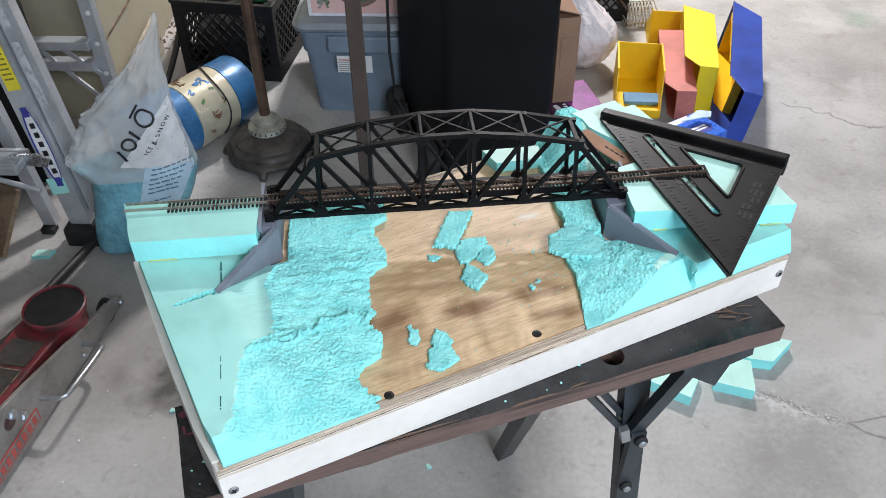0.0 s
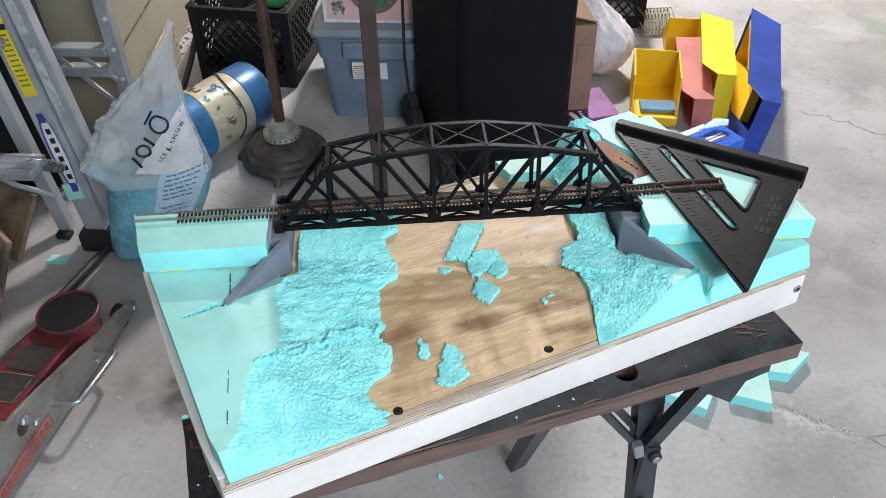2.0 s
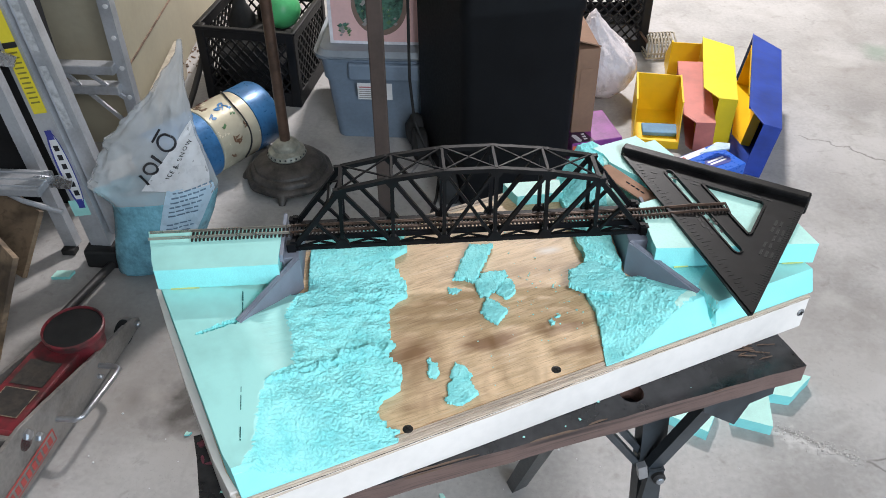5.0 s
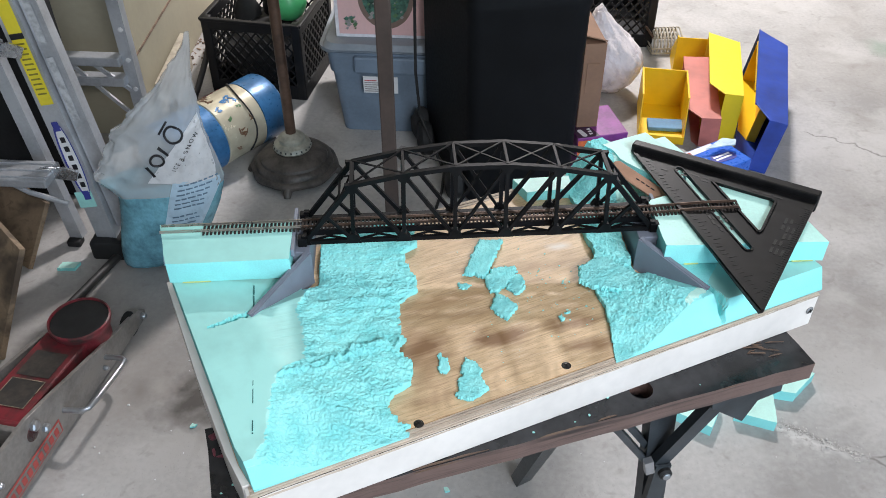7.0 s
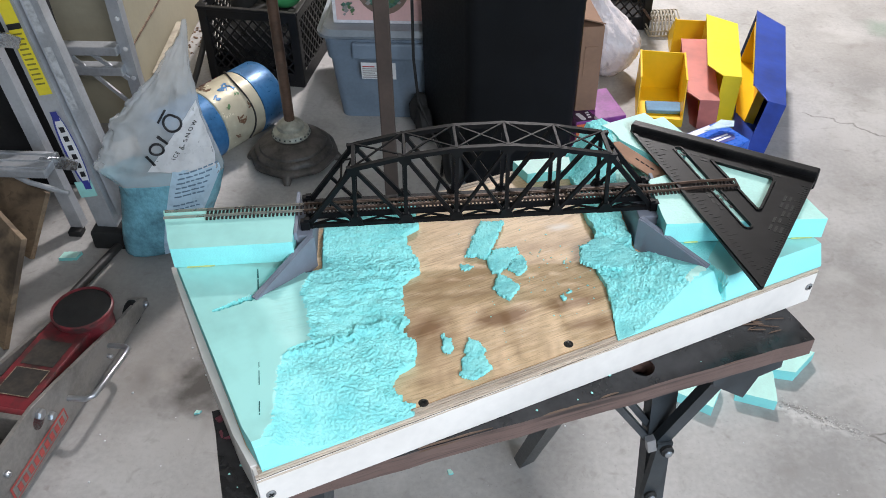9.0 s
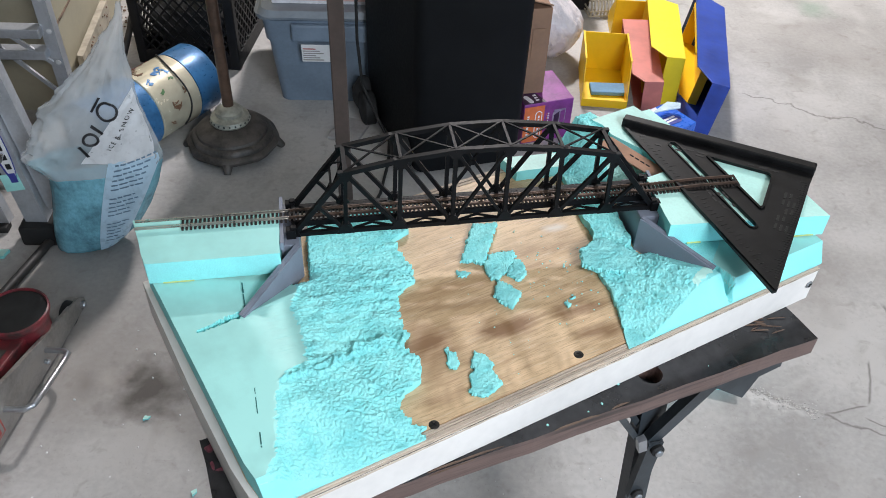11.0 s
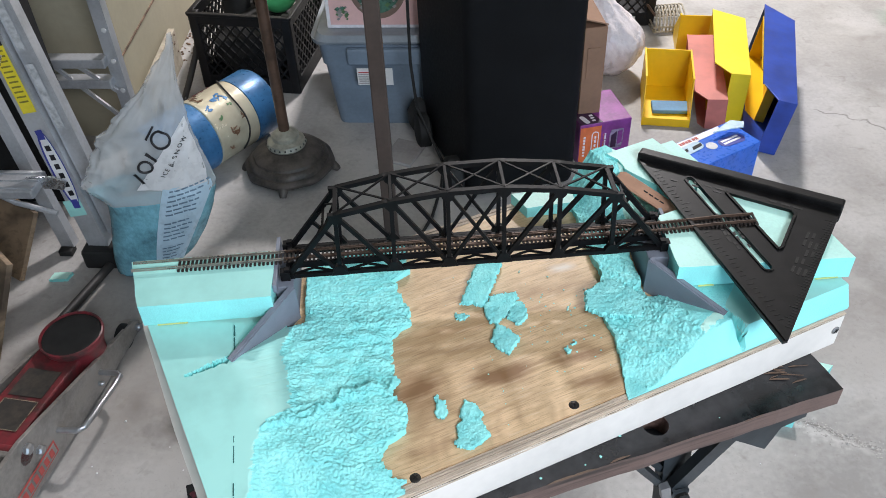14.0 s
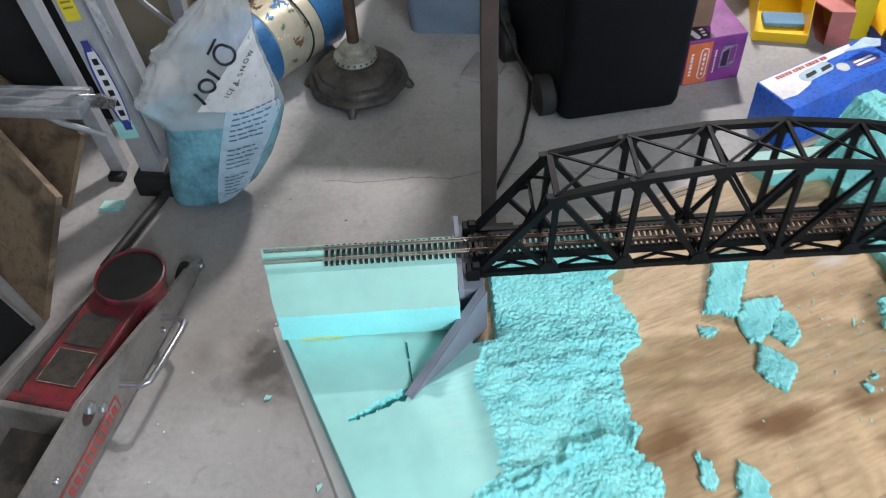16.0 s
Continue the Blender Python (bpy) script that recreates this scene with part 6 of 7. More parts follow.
# local x runs back from the nose, y across; near plate at y = 0, far plate at y = -0.19
side = [(0.0, 0.010), (0.0, 0.028), (0.02, 0.046), (0.12, 0.066), (0.24, 0.097), (0.335, 0.122), (0.385, 0.134), (0.42, 0.134), (0.62, 0.138), (0.62, 0.016), (0.10, 0.008)]
for y0 in (0.0, -0.130):
    bm = B()
    prism(bm, side, -0.004, 0.004, 0.0012, pose(0, y0, 0, 90, 0, 0))
    part("side_plate", bm, ALU_DULL, jack, "dull grey side plate")
bm = B()
prism(bm, [(0.12, 0.086), (0.36, 0.110), (0.40, 0.108), (0.40, 0.060), (0.12, 0.040)], -0.047, 0.047, 0.004, pose(0, -0.066, 0, 90, 0, 0))
arm = part("lift_arm", bm, JACK_RED, jack, "worn red lifting arm")
for x0, x1 in ((0.205, 0.272), (0.282, 0.350)):
    bm = B()
    t = 0.086 + 0.1 * (x0 - 0.12)
    t1 = 0.086 + 0.1 * (x1 - 0.12)
    v_ = [(x0, -0.036, t), (x1, -0.036, t1), (x1, 0.030, t1), (x0, 0.030, t)]
    vs = [bm.verts.new((x_, y_ - 0.063, z_ + 0.0006)) for x_, y_, z_ in v_]
    vs2 = [bm.verts.new((x_, y_ - 0.063, z_ + 0.0014)) for x_, y_, z_ in v_]
    bm.faces.new(vs2)
    bm.faces.new(vs[::-1])
    for k in range(4):
        bm.faces.new((vs[k], vs[(k + 1) % 4], vs2[(k + 1) % 4], vs2[k]))
    lab_ = part("label_plate", bm, GREASE, arm, "greasy black label")
    if x0 > 0.28:  # a pale printed border
        bm = B()
        for k in range(4):
            p, q = Vector(v_[k]), Vector(v_[(k + 1) % 4])
            bar(bm, p + Vector((0, -0.063, 0.0016)), q + Vector((0, -0.063, 0.0016)), 0.0016, 0.0006)
        part("border", bm, BORDER, lab_, "pale worn border")
bm = B()
lathe(bm, [(0.040, 0.055), (0.050, 0.060), (0.052, 0.100), (0.057, 0.106), (0.060, 0.116), (0.0595, 0.1215), (0.0565, 0.123), (0.0555, 0.116), (0.01, 0.116)], 44, pose(0.128, -0.050, -0.006))
part("saddle", bm, JACK_RED, jack, "red saddle ring", smooth=True)
bm = B()
lathe(bm, [(0.0550, 0.112), (0.0550, 0.1180), (0.050, 0.1195), (0.030, 0.1180), (0.01, 0.1182)], 44, pose(0.128, -0.050, -0.006))
part("saddle_pad", bm, RUBBER, jack, "black rubber pad", smooth=True)
bm = B()
tube(bm, [(0.385, -0.130, 0.096), (0.385, 0.004, 0.096)], 0.016, 16)
part("cross_tube", bm, JACK_RED, jack, smooth=True)
for x0 in (0.40, 0.60):
    bm = B()
    box(bm, x0, x0 + 0.012, -0.130, 0.0, 0.05, 0.130, 0.003)
    part("rear_plate", bm, ALU_DULL, jack)
bm = B()
box(bm, 0.41, 0.60, -0.126, -0.005, 0.055, 0.064, 0.002)
part("tray", bm, GREASE, jack, "dirty tray")
bm = B()
tube(bm, [(0.158, 0.003, 0.048), (0.158, 0.040, 0.052), (0.166, 0.052, 0.056), (0.19, 0.055, 0.060), (0.27, 0.055, 0.068), (0.294, 0.052, 0.068), (0.303, 0.040, 0.066), (0.305, 0.003, 0.062)], 0.0055, 12)
part("side_handle", bm, ZINC, jack, "bright bent carrying handle", smooth=True)
for x0, z0, r in ((0.378, 0.108, 0.011), (0.358, 0.078, 0.009), (0.545, 0.045, 0.012), (0.015, 0.024, 0.007), (0.49, 0.09, 0.006), (0.17, 0.030, 0.005)):
    bm = B()
    lathe(bm, [(r, 0), (r, 0.006), (r * 0.7, 0.009), (r * 0.3, 0.0095)], 6 if r > 0.008 else 16, pose(x0, 0.004, z0, -90, 0, 0))
    part("bolt", bm, ZINC, jack)
bm = B()
prism(bm, [(0.325, 0.030), (0.500, 0.022), (0.500, 0.056), (0.325, 0.060)], 0, 0.0008, 0, pose(0, 0.0046, 0, 90, 0, 0) @ pose(0, 0, -0.0012))
logo = part("brand_panel", bm, PRINT_RED, jack, "faded red brand panel")
bm = B()
prism(bm, [(0.329, 0.0335), (0.496, 0.0260), (0.496, 0.0525), (0.329, 0.0565)], 0, 0.0008, 0, pose(0, 0.0050, 0, 90, 0, 0) @ pose(0, 0, -0.0016))
part("brand_field", bm, ALU_DULL, logo)
for k in range(9):
    x0 = 0.337 + 0.0172 * k
    z0 = 0.0445 - 0.006 * k / 9
    bm = B()
    prism(bm, [(x0, z0 - 0.008), (x0 + 0.011, z0 - 0.008), (x0 + 0.011, z0 + 0.008), (x0, z0 + 0.008)], 0, 0.0008, 0, pose(0, 0.0055, 0, 90, 0, 0) @ pose(0, 0, -0.002))
    part("brand_stroke", bm, PRINT_RED, logo)
for y0 in (0.012, -0.143):
    bm = B()
    lathe(bm, [(0.020, -0.010), (0.026, -0.008), (0.026, 0.008), (0.020, 0.010)], 24, pose(0.045, y0 - 0.02 if y0 > 0 else y0 + 0.02, 0.026, 90, 0, 0))
    part("front_wheel", bm, RUBBER, jack, smooth=True)
    bm = B()
    lathe(bm, [(0.022, -0.010), (0.030, -0.008), (0.030, 0.008), (0.022, 0.010)], 24, pose(0.585, y0 - 0.025 if y0 > 0 else y0 + 0.025, 0.030, 90, 0, 0))
    part("rear_wheel", bm, RUBBER, jack, smooth=True)
bar_ = B()
tube(bar_, [(-0.742, 1.60, 0.012), (-0.780, 1.46, 0.012), (-0.812, 1.345, 0.012)], 0.010, 14)
tagged(part("jack_handle", bar_, DARK_PIPE, None, smooth=True), "dark steel jack handle lying on the floor", "pipe")

# leaning tan plywood, added black panels for the dark void beyond
bm = B()
prism(bm, [(0, 0), (0.50, 0), (0.50, 0.30), (0.0, 0.25)], -0.006, 0.006, 0.001, Matrix.Translation((-0.880, 1.225, 0.003)) @ pose(0, 0, 0, 0, 0, 142) @ pose(0, 0, 0, 118, 0, 0))
tagged(part("plywood_panel", bm, TAN_WOOD), "weathered tan plywood panel leaning back", "plywood panel")
bm = B()
prism(bm, [(0, 0), (0.42, 0), (0.42, 0.20), (0, 0.16)], -0.006, 0.006, 0.001, Matrix.Translation((-0.945, 1.50, 0.003)) @ pose(0, 0, 0, 0, 0, 150) @ pose(0, 0, 0, 125, 0, 0))
tagged(part("plywood_panel", bm, TAN_WOOD), "weathered tan plywood panel leaning back", "plywood panel")
board = thing("dark_board", "flat black board with a pale worn edge lying on the concrete", "board", pose(0, 0, 0))
bm = B()
prism(bm, [(-0.893, 1.206), (-1.30, 1.485), (-1.33, 1.10), (-0.935, 1.085)], 0.0, 0.011, 0.001)
part("panel", bm, BLACK_VOID, board)
bm = B()
bar(bm, (-0.895, 1.205, 0.0115), (-1.298, 1.482, 0.0115), 0.004, 0.003)
part("worn_edge", bm, GREY_BOARD, board, "pale bare edge")
VOID_WIDE = 0.955
# assumed box of black panels, stands in for the unlit gap behind the ladder
void_box = thing("cabinet", "black panels added to fill the dark void behind the ladder", "cabinet", pose(-1.90, 1.768, 0))
for d_ in ((0.0, VOID_WIDE, 0.135, 0.155, 0, 1.9), (0.0, 0.02, 0.02, 0.135, 0, 1.9), (VOID_WIDE - 0.02, VOID_WIDE, 0.02, 0.135, 0, 1.9), (0.02, VOID_WIDE - 0.02, 0.02, 0.135, 0.0, 0.02), (0.02, VOID_WIDE - 0.02, 0.02, 0.135, 1.88, 1.9)):
    bm = B()
    box(bm, *d_)
    part("panel", bm, BLACK_VOID, void_box)
for x0, x1 in ((0.0, VOID_WIDE / 2 - 0.002), (VOID_WIDE / 2 + 0.002, VOID_WIDE)):
    bm = B()
    box(bm, x0, x1, 0.0, 0.018, 0.02, 1.88, 0.002)
    part("door", bm, BLACK_VOID, void_box)

# ---- tote, carton, crates ----
tote = thing("storage_tote", "blue-grey plastic storage tote with a lid and a white label", "storage tote", pose(-0.170, 2.125, 0, 0, 0, 0))


def tapered(bm_, w0, d0, w1, d1, z0, z1, r, seg=6):
    """A rounded box that widens from the floor up; y grows away from the front."""
    rings = []
    for w, dp, z in ((w0, d0, z0), (w1, d1, z1)):
        ring_ = []
        off = (d1 - dp) / 2
        for cx, cy, a0 in ((w / 2 - r, dp - r, 0), (-w / 2 + r, dp - r, 90), (-w / 2 + r, r, 180), (w / 2 - r, r, 270)):
            for k_ in range(seg + 1):
                t_ = radians(a0 + 90 * k_ / seg)
                ring_.append(bm_.verts.new((cx + r * math.cos(t_), cy + r * math.sin(t_) + off, z)))
        rings.append(ring_)
    n_ = len(rings[0])
    for k_ in range(n_):
        bm_.faces.new((rings[0][k_], rings[0][(k_ + 1) % n_], rings[1][(k_ + 1) % n_], rings[1][k_]))
    bm_.faces.new(rings[0][::-1])
    bm_.faces.new(rings[1])
    return bm_


part("tub", tapered(B(), 0.315, 0.36, 0.355, 0.40, 0.0, 0.235, 0.025), TOTE_GREY, tote, smooth=True)
part("rim_band", tapered(B(), 0.362, 0.412, 0.372, 0.42, 0.185, 0.245, 0.03), TOTE_GREY, tote, smooth=True)
bm = B()
tapered(bm, 0.405, 0.44, 0.41, 0.45, 0.243, 0.258, 0.035)
tapered(bm, 0.39, 0.43, 0.372, 0.41, 0.258, 0.272, 0.035)
part("lid", bm, TOTE_LID, tote, "lighter grey snap lid", smooth=True)
bm = B()
box(bm, -0.11, 0.09, -0.012, 0.03, 0.192, 0.240, 0.006)
part("handle", bm, TOTE_GREY, tote)
bm = B()
prism(bm, [(-0.086, 0.142), (0.006, 0.142), (0.006, 0.192), (-0.086, 0.192)], 0, 0.0015, 0, pose(0, 0.0035, 0, 90, 0, 0) @ pose(0, 0, 0, 4, 0, 0) @ pose(0, 0, 0.010))
tag = part("label", bm, STICKER_WHITE, tote, "white product label")
for k in range(6):
    bm = B()
    prism(bm, [(-0.083 + 0.003 * (k % 2), 0.147 + 0.0065 * k), (-0.030 - 0.01 * (k % 3), 0.147 + 0.0065 * k), (-0.030 - 0.01 * (k % 3), 0.1495 + 0.0065 * k), (-0.083, 0.1495 + 0.0065 * k)], 0, 0.001, 0, pose(0, 0.0027, 0, 90, 0, 0) @ pose(0, 0, 0, 4, 0, 0) @ pose(0, 0, 0.0115))
    part("print_line", bm, PRINT_RED if k == 5 else GREY_BOARD, tag)

carton = thing("pink_carton", "white and pink printed carton standing on the tote lid", "carton", pose(-0.155, 2.165, 0.272))
bm = B()
box(bm, -0.175, 0.145, 0, 0.20, 0.0, 0.30, 0.002)
part("box", bm, TISSUE_WHITE, carton)


def card_print(parent, pts, mat, lift, name="print", lab=""):
    bm_ = B()
    prism(bm_, pts, 0, 0.0006, 0, pose(0, -lift, 0, 90, 0, 0))
    return part(name, bm_, mat, parent, lab)


card_print(carton, [(-0.165, 0.010), (0.088, 0.010), (0.088, 0.29), (-0.165, 0.29)], BOX_PINK, 0.0008, lab="pink printed field")
card_print(carton, [(-0.040 + 0.072 * math.cos(k * math.tau / 32), 0.112 + 0.085 * math.sin(k * math.tau / 32)) for k in range(32)], BOX_TAUPE, 0.0016, lab="taupe printed bowl")
card_print(carton, [(-0.040 + 0.062 * math.cos(k * math.tau / 32), 0.122 + 0.080 * math.sin(k * math.tau / 32)) for k in range(32)], BOX_GREEN, 0.0024, lab="green printed leaves")
rng = random.Random(17)
for cx, cy, n, sp in ((-0.133, 0.042, 18, 0.013), (-0.04, 0.122, 60, 0.05)):
    for k in range(n):
        x, y, s_ = cx + rng.uniform(-sp, sp), cy + rng.uniform(-sp * 1.3, sp * 1.3), rng.uniform(0.003, 0.008)
        card_print(carton, [(x - s_, y), (x, y - s_ * 0.7), (x + s_, y + s_ * 0.3), (x + s_ * 0.2, y + s_)], rng.choice([BOX_GREEN, TIN_PICTURE_GREEN, GREY_BOARD]), 0.0032 + 0.0001 * k, "printed_leaf")
for k in range(5):
    card_print(carton, [(0.104, 0.030 + k * 0.034), (0.132, 0.030 + k * 0.034), (0.132, 0.052 + k * 0.034), (0.104, 0.052 + k * 0.034)], PRINT_BLACK if k != 1 else TIN_PICTURE_GREEN, 0.0010, "print_block")


def milk_crate(label, m, size=0.30, high=0.225, text=False):
    """Open crate: solid rims and corner posts, diagonal lattice sides."""
    cr = thing("milk_crate", label, "crate", m, "milk crates")
    h = size / 2
    for sx in (-1, 1):
        for sy in (-1, 1):
            bm_ = B()
            box(bm_, min(sx * h, sx * (h - 0.028)), max(sx * h, sx * (h - 0.028)), min(sy * h, sy * (h - 0.028)), max(sy * h, sy * (h - 0.028)), 0, high, 0.005)
            part("corner_post", bm_, CRATE_BLACK, cr)
    for k_ in range(4):
        t_ = pose(0, 0, 0, 0, 0, 90 * k_)
        bm_ = B()
        box(bm_, -h + 0.02, h - 0.02, -h + 0.002, -h + 0.010, high - 0.035, high - 0.004, 0.002, t_)
        box(bm_, -h + 0.0, h - 0.0, -h - 0.004, -h + 0.012, high - 0.010, high, 0.003, t_)
        part("rim", bm_, CRATE_BLACK, cr)
        bm_ = B()
        box(bm_, -h + 0.02, h - 0.02, -h + 0.002, -h + 0.010, 0.0, 0.045, 0.002, t_)
        part("base_band", bm_, CRATE_BLACK, cr)
        bm_ = B()
        z0, z1 = 0.045, high - 0.035
        w_ = h - 0.028
        n_ = 8
        st = 2 * w_ / n_
        for i in range(-4, n_ + 5):
            for sgn in (1, -1):
                xa = -w_ + i * st
                xb = xa + sgn * (z1 - z0) * 0.85
                fa, fb = 0.0, 1.0
                lo_, hi_ = (xa, xb)
                for lim in (-w_, w_):
                    if (lo_ - lim) * (hi_ - lim) < 0:
                        f_ = (lim - xa) / (xb - xa)
                        if (xa < lim) == (lim < 0):
                            fa = max(fa, f_)
                        else:
                            fb = min(fb, f_)
                mid_ = xa + (xb - xa) * (fa + fb) / 2
                if fb - fa < 0.05 or not -w_ <= mid_ <= w_:
                    continue
                bar(bm_, t_ @ Vector((xa + (xb - xa) * fa, -h + 0.006, z0 + (z1 - z0) * fa)), t_ @ Vector((xa + (xb - xa) * fb, -h + 0.006, z0 + (z1 - z0) * fb)), 0.005, 0.0055, t_.to_3x3() @ Vector((0, -1, 0)))
        part("lattice_side", bm_, CRATE_BLACK, cr)
    bm_ = B()
    box(bm_, -h + 0.01, h - 0.01, -h + 0.01, h - 0.01, 0.004, 0.010)
    part("bottom", bm_, CRATE_BLACK, cr)
    if text:  # plain bars in place of the moulded name
        for x0, w_ in ((0.045, 0.016), (0.065, 0.005), (0.074, 0.015)):
            bm_ = B()
            box(bm_, x0, x0 + w_, -h - 0.0005, -h + 0.003, 0.016, 0.034)
            part("moulded_mark", bm_, STICKER_WHITE, cr, "white moulded mark")
    return cr


milk_crate("black plastic milk crate holding a green cup and bottles", pose(-0.588, 2.452, 0, 0, 0, -7), 0.295, 0.238)
milk_crate("black plastic milk crate with a white moulded mark", pose(0.435, 2.845, 0, 0, 0, 3), 0.30, 0.23, True)
# black lump added so that the crate's inside reads dark through the lattice
bm = B()
bmesh.ops.create_icosphere(bm, subdivisions=4, radius=1.0)
for v in bm.verts:
    k = 1 + 0.16 * fbm(*v.co, 2.4, 3)
    v.co = Vector((max(-1, min(1, v.co.x * 1.35)) * 0.112 * k, max(-1, min(1, v.co.y * 1.35)) * 0.112 * k, max(0.0, 0.085 + v.co.z * 0.085 * k)))
ob = tagged(part("dark_cloth", bm, RUBBER, smooth=True), "dark lump added to darken the milk crate's inside", "cloth")
ob.matrix_world = pose(-0.588, 2.452, 0.011, 0, 0, -7)
bm = B()
bmesh.ops.create_uvsphere(bm, u_segments=28, v_segments=16, radius=0.055)
ob = tagged(part("ball", bm, GREEN_BALL, smooth=True), "green plastic ball in the milk crate", "ball")
ob.matrix_world = pose(-0.525, 2.45, 0.235)
for x, y, r, mat in ((-0.655, 2.47, 0.04, RUBBER), (-0.575, 2.52, 0.045, CRATE_BLACK)):
    bm = B()
    lathe(bm, [(r * 0.95, 0.0), (r, 0.01), (r, 0.19), (r * 0.5, 0.23), (r * 0.35, 0.26), (r * 0.35, 0.28)], 24, pose(x, y, 0.011))
    tagged(part("bottle", bm, mat, smooth=True), "dark plastic bottle in the milk crate", "bottle")

bm = B()
tube(bm, [(-0.788, 2.200, 0.009), (-0.787, 2.240, 0.011), (-0.783, 2.300, 0.036), (-0.770, 2.360, 0.087), (-0.766, 2.420, 0.130), (-0.772, 2.50, 0.150), (-0.80, 2.62, 0.10), (-0.815, 2.72, 0.03), (-0.82, 2.76, 0.009)], 0.009, 12)
tagged(part("black_hose", bm, DARK_PIPE, smooth=True), "bent black hose beside the milk crate", "hose")

# ---- black wheeled bin, cardboard, white bag ----
wheelie = thing("wheeled_bin", "tall black plastic bin with small wheels and a ribbed front", "bin", pose(0, 0, 0))
foot = [(0.040, 1.800), (0.295, 1.868), (0.215, 2.170), (-0.095, 2.105)]


def rounded(pts, r, seg=5):
    out = []
    n_ = len(pts)
    for i in range(n_):
        p0, p1, p2 = Vector(pts[i - 1]), Vector(pts[i]), Vector(pts[(i + 1) % n_])
        a_, b_ = (p0 - p1).normalized(), (p2 - p1).normalized()
        for k_ in range(seg + 1):
            t_ = k_ / seg
            out.append(tuple((p1 + a_ * r * (1 - t_) ** 2 + b_ * r * t_ ** 2)))
    return out


cx, cy = sum(p[0] for p in foot) / 4, sum(p[1] for p in foot) / 4
bm = B()
rings = []
for z, g in ((0.015, 0.965), (0.03, 0.99), (0.50, 1.02), (0.515, 1.05), (0.53, 1.05), (0.545, 1.025), (0.82, 1.05), (0.84, 1.08), (0.87, 1.08)):
    rings.append([bm.verts.new((cx + (x - cx) * g, cy + (y - cy) * g, z)) for x, y in rounded(foot, 0.025)])
for a, b in zip(rings, rings[1:]):
    for k in range(len(a)):
        bm.faces.new((a[k], a[(k + 1) % len(a)], b[(k + 1) % len(b)], b[k]))
bm.faces.new(rings[0][::-1])
bm.faces.new(rings[-1])
part("body", bm, BIN_BLACK, wheelie, smooth=True)
for p, q in (((0.020, 1.860, 0.045), (-0.018, 1.850, 0.045)), ((-0.070, 2.05, 0.045), (-0.105, 2.04, 0.045))):
    bm = B()
    d_ = (Vector(q) - Vector(p)).normalized()
    tube(bm, [Vector(p), Vector(p).lerp(Vector(q), 0.15), Vector(p).lerp(Vector(q), 0.85), Vector(q)], [0.038, 0.045, 0.045, 0.036], 28)
    part("wheel", bm, RUBBER, wheelie, "black wheel", smooth=True)
cb = thing("cardboard_box", "brown cardboard box standing behind the bin", "cardboard box", pose(0.335, 2.01, 0, 0, 0, 10))
bm = B()
box(bm, -0.030, 0.024, 0.0, 0.30, 0.119, 0.352, 0.002)
part("box", bm, CARDBOARD, cb)
bm = B()
box(bm, -0.030, 0.024, 0.04, 0.30, 0.0, 0.118, 0.002)
part("lower_box", bm, CARDBOARD, cb)
bm = B()
box(bm, -0.020, 0.010, -0.0018, 0.0, 0.22, 0.30)
part("label", bm, CARDBOARD, cb, "pale shipping label")
bm = B()
bar(bm, (-0.03, 0.02, 0.366), (0.022, 0.012, 0.354), 0.05, 0.003, (0, 0.4, 1))
part("flap", bm, CARDBOARD, cb)

wb = B()
bmesh.ops.create_icosphere(wb, subdivisions=5, radius=1.0)
for v in wb.verts:
    p = v.co.copy()
    h_ = (p.z + 1) / 2
    width = 0.080 * (1 - 0.72 * smooth_step(0.42, 1.0, h_)) + 0.010
    crease = 1 + 0.10 * fbm(p.x * 1.4, p.y * 1.4, p.z * 0.8, 2.2, 4) + 0.05 * abs(fbm(p.x * 3, p.y * 3, p.z, 2.6, 2))
    v.co = Vector((p.x * width * crease - 0.05 * smooth_step(0.3, 1, h_), p.y * width * crease, 0.27 * h_ * (1 + 0.04 * fbm(p.x, p.y, 1, 3, 2))))
    v.co.z = max(v.co.z, 0.001)
ob = tagged(part("plastic_bag", wb, WHITE_BAG, smooth=True), "crumpled white plastic bag with its neck pulled up", "bag")
ob.matrix_world = pose(0.430, 2.415, 0)

basket = thing("wicker_basket", "small pale woven basket on the floor", "basket", pose(0.640, 2.70, 0, 0, 0, 8))
for k in range(9):
    bm = B()
    x = -0.055 + 0.011 * k
    tube(bm, [(x, -0.04, 0.002), (x, -0.042, 0.030), (x + 0.004, -0.020, 0.052), (x + 0.006, 0.02, 0.062), (x + 0.006, 0.05, 0.05), (x, 0.06, 0.002)], 0.0028, 6)
    part("stave", bm, WICKER, basket, smooth=True)
for z, g in ((0.006, 1.0), (0.022, 1.02)):
    bm = B()
    tube(bm, [(-0.060 * g, -0.043, z), (0.040 * g, -0.045, z), (0.045, 0.06, z), (-0.060, 0.06, z), (-0.060 * g, -0.043, z)], 0.003, 6)
    part("weave", bm, WICKER, basket, smooth=True)
bm = B()
tube(bm, [(-0.055, -0.02, 0.05), (-0.075, 0.0, 0.075), (-0.07, 0.05, 0.06), (-0.06, 0.06, 0.02)], 0.004, 8)
part("handle", bm, LAMP_TUBE, basket, smooth=True)

# power cord from above, down the tote to the floor
bm = B()
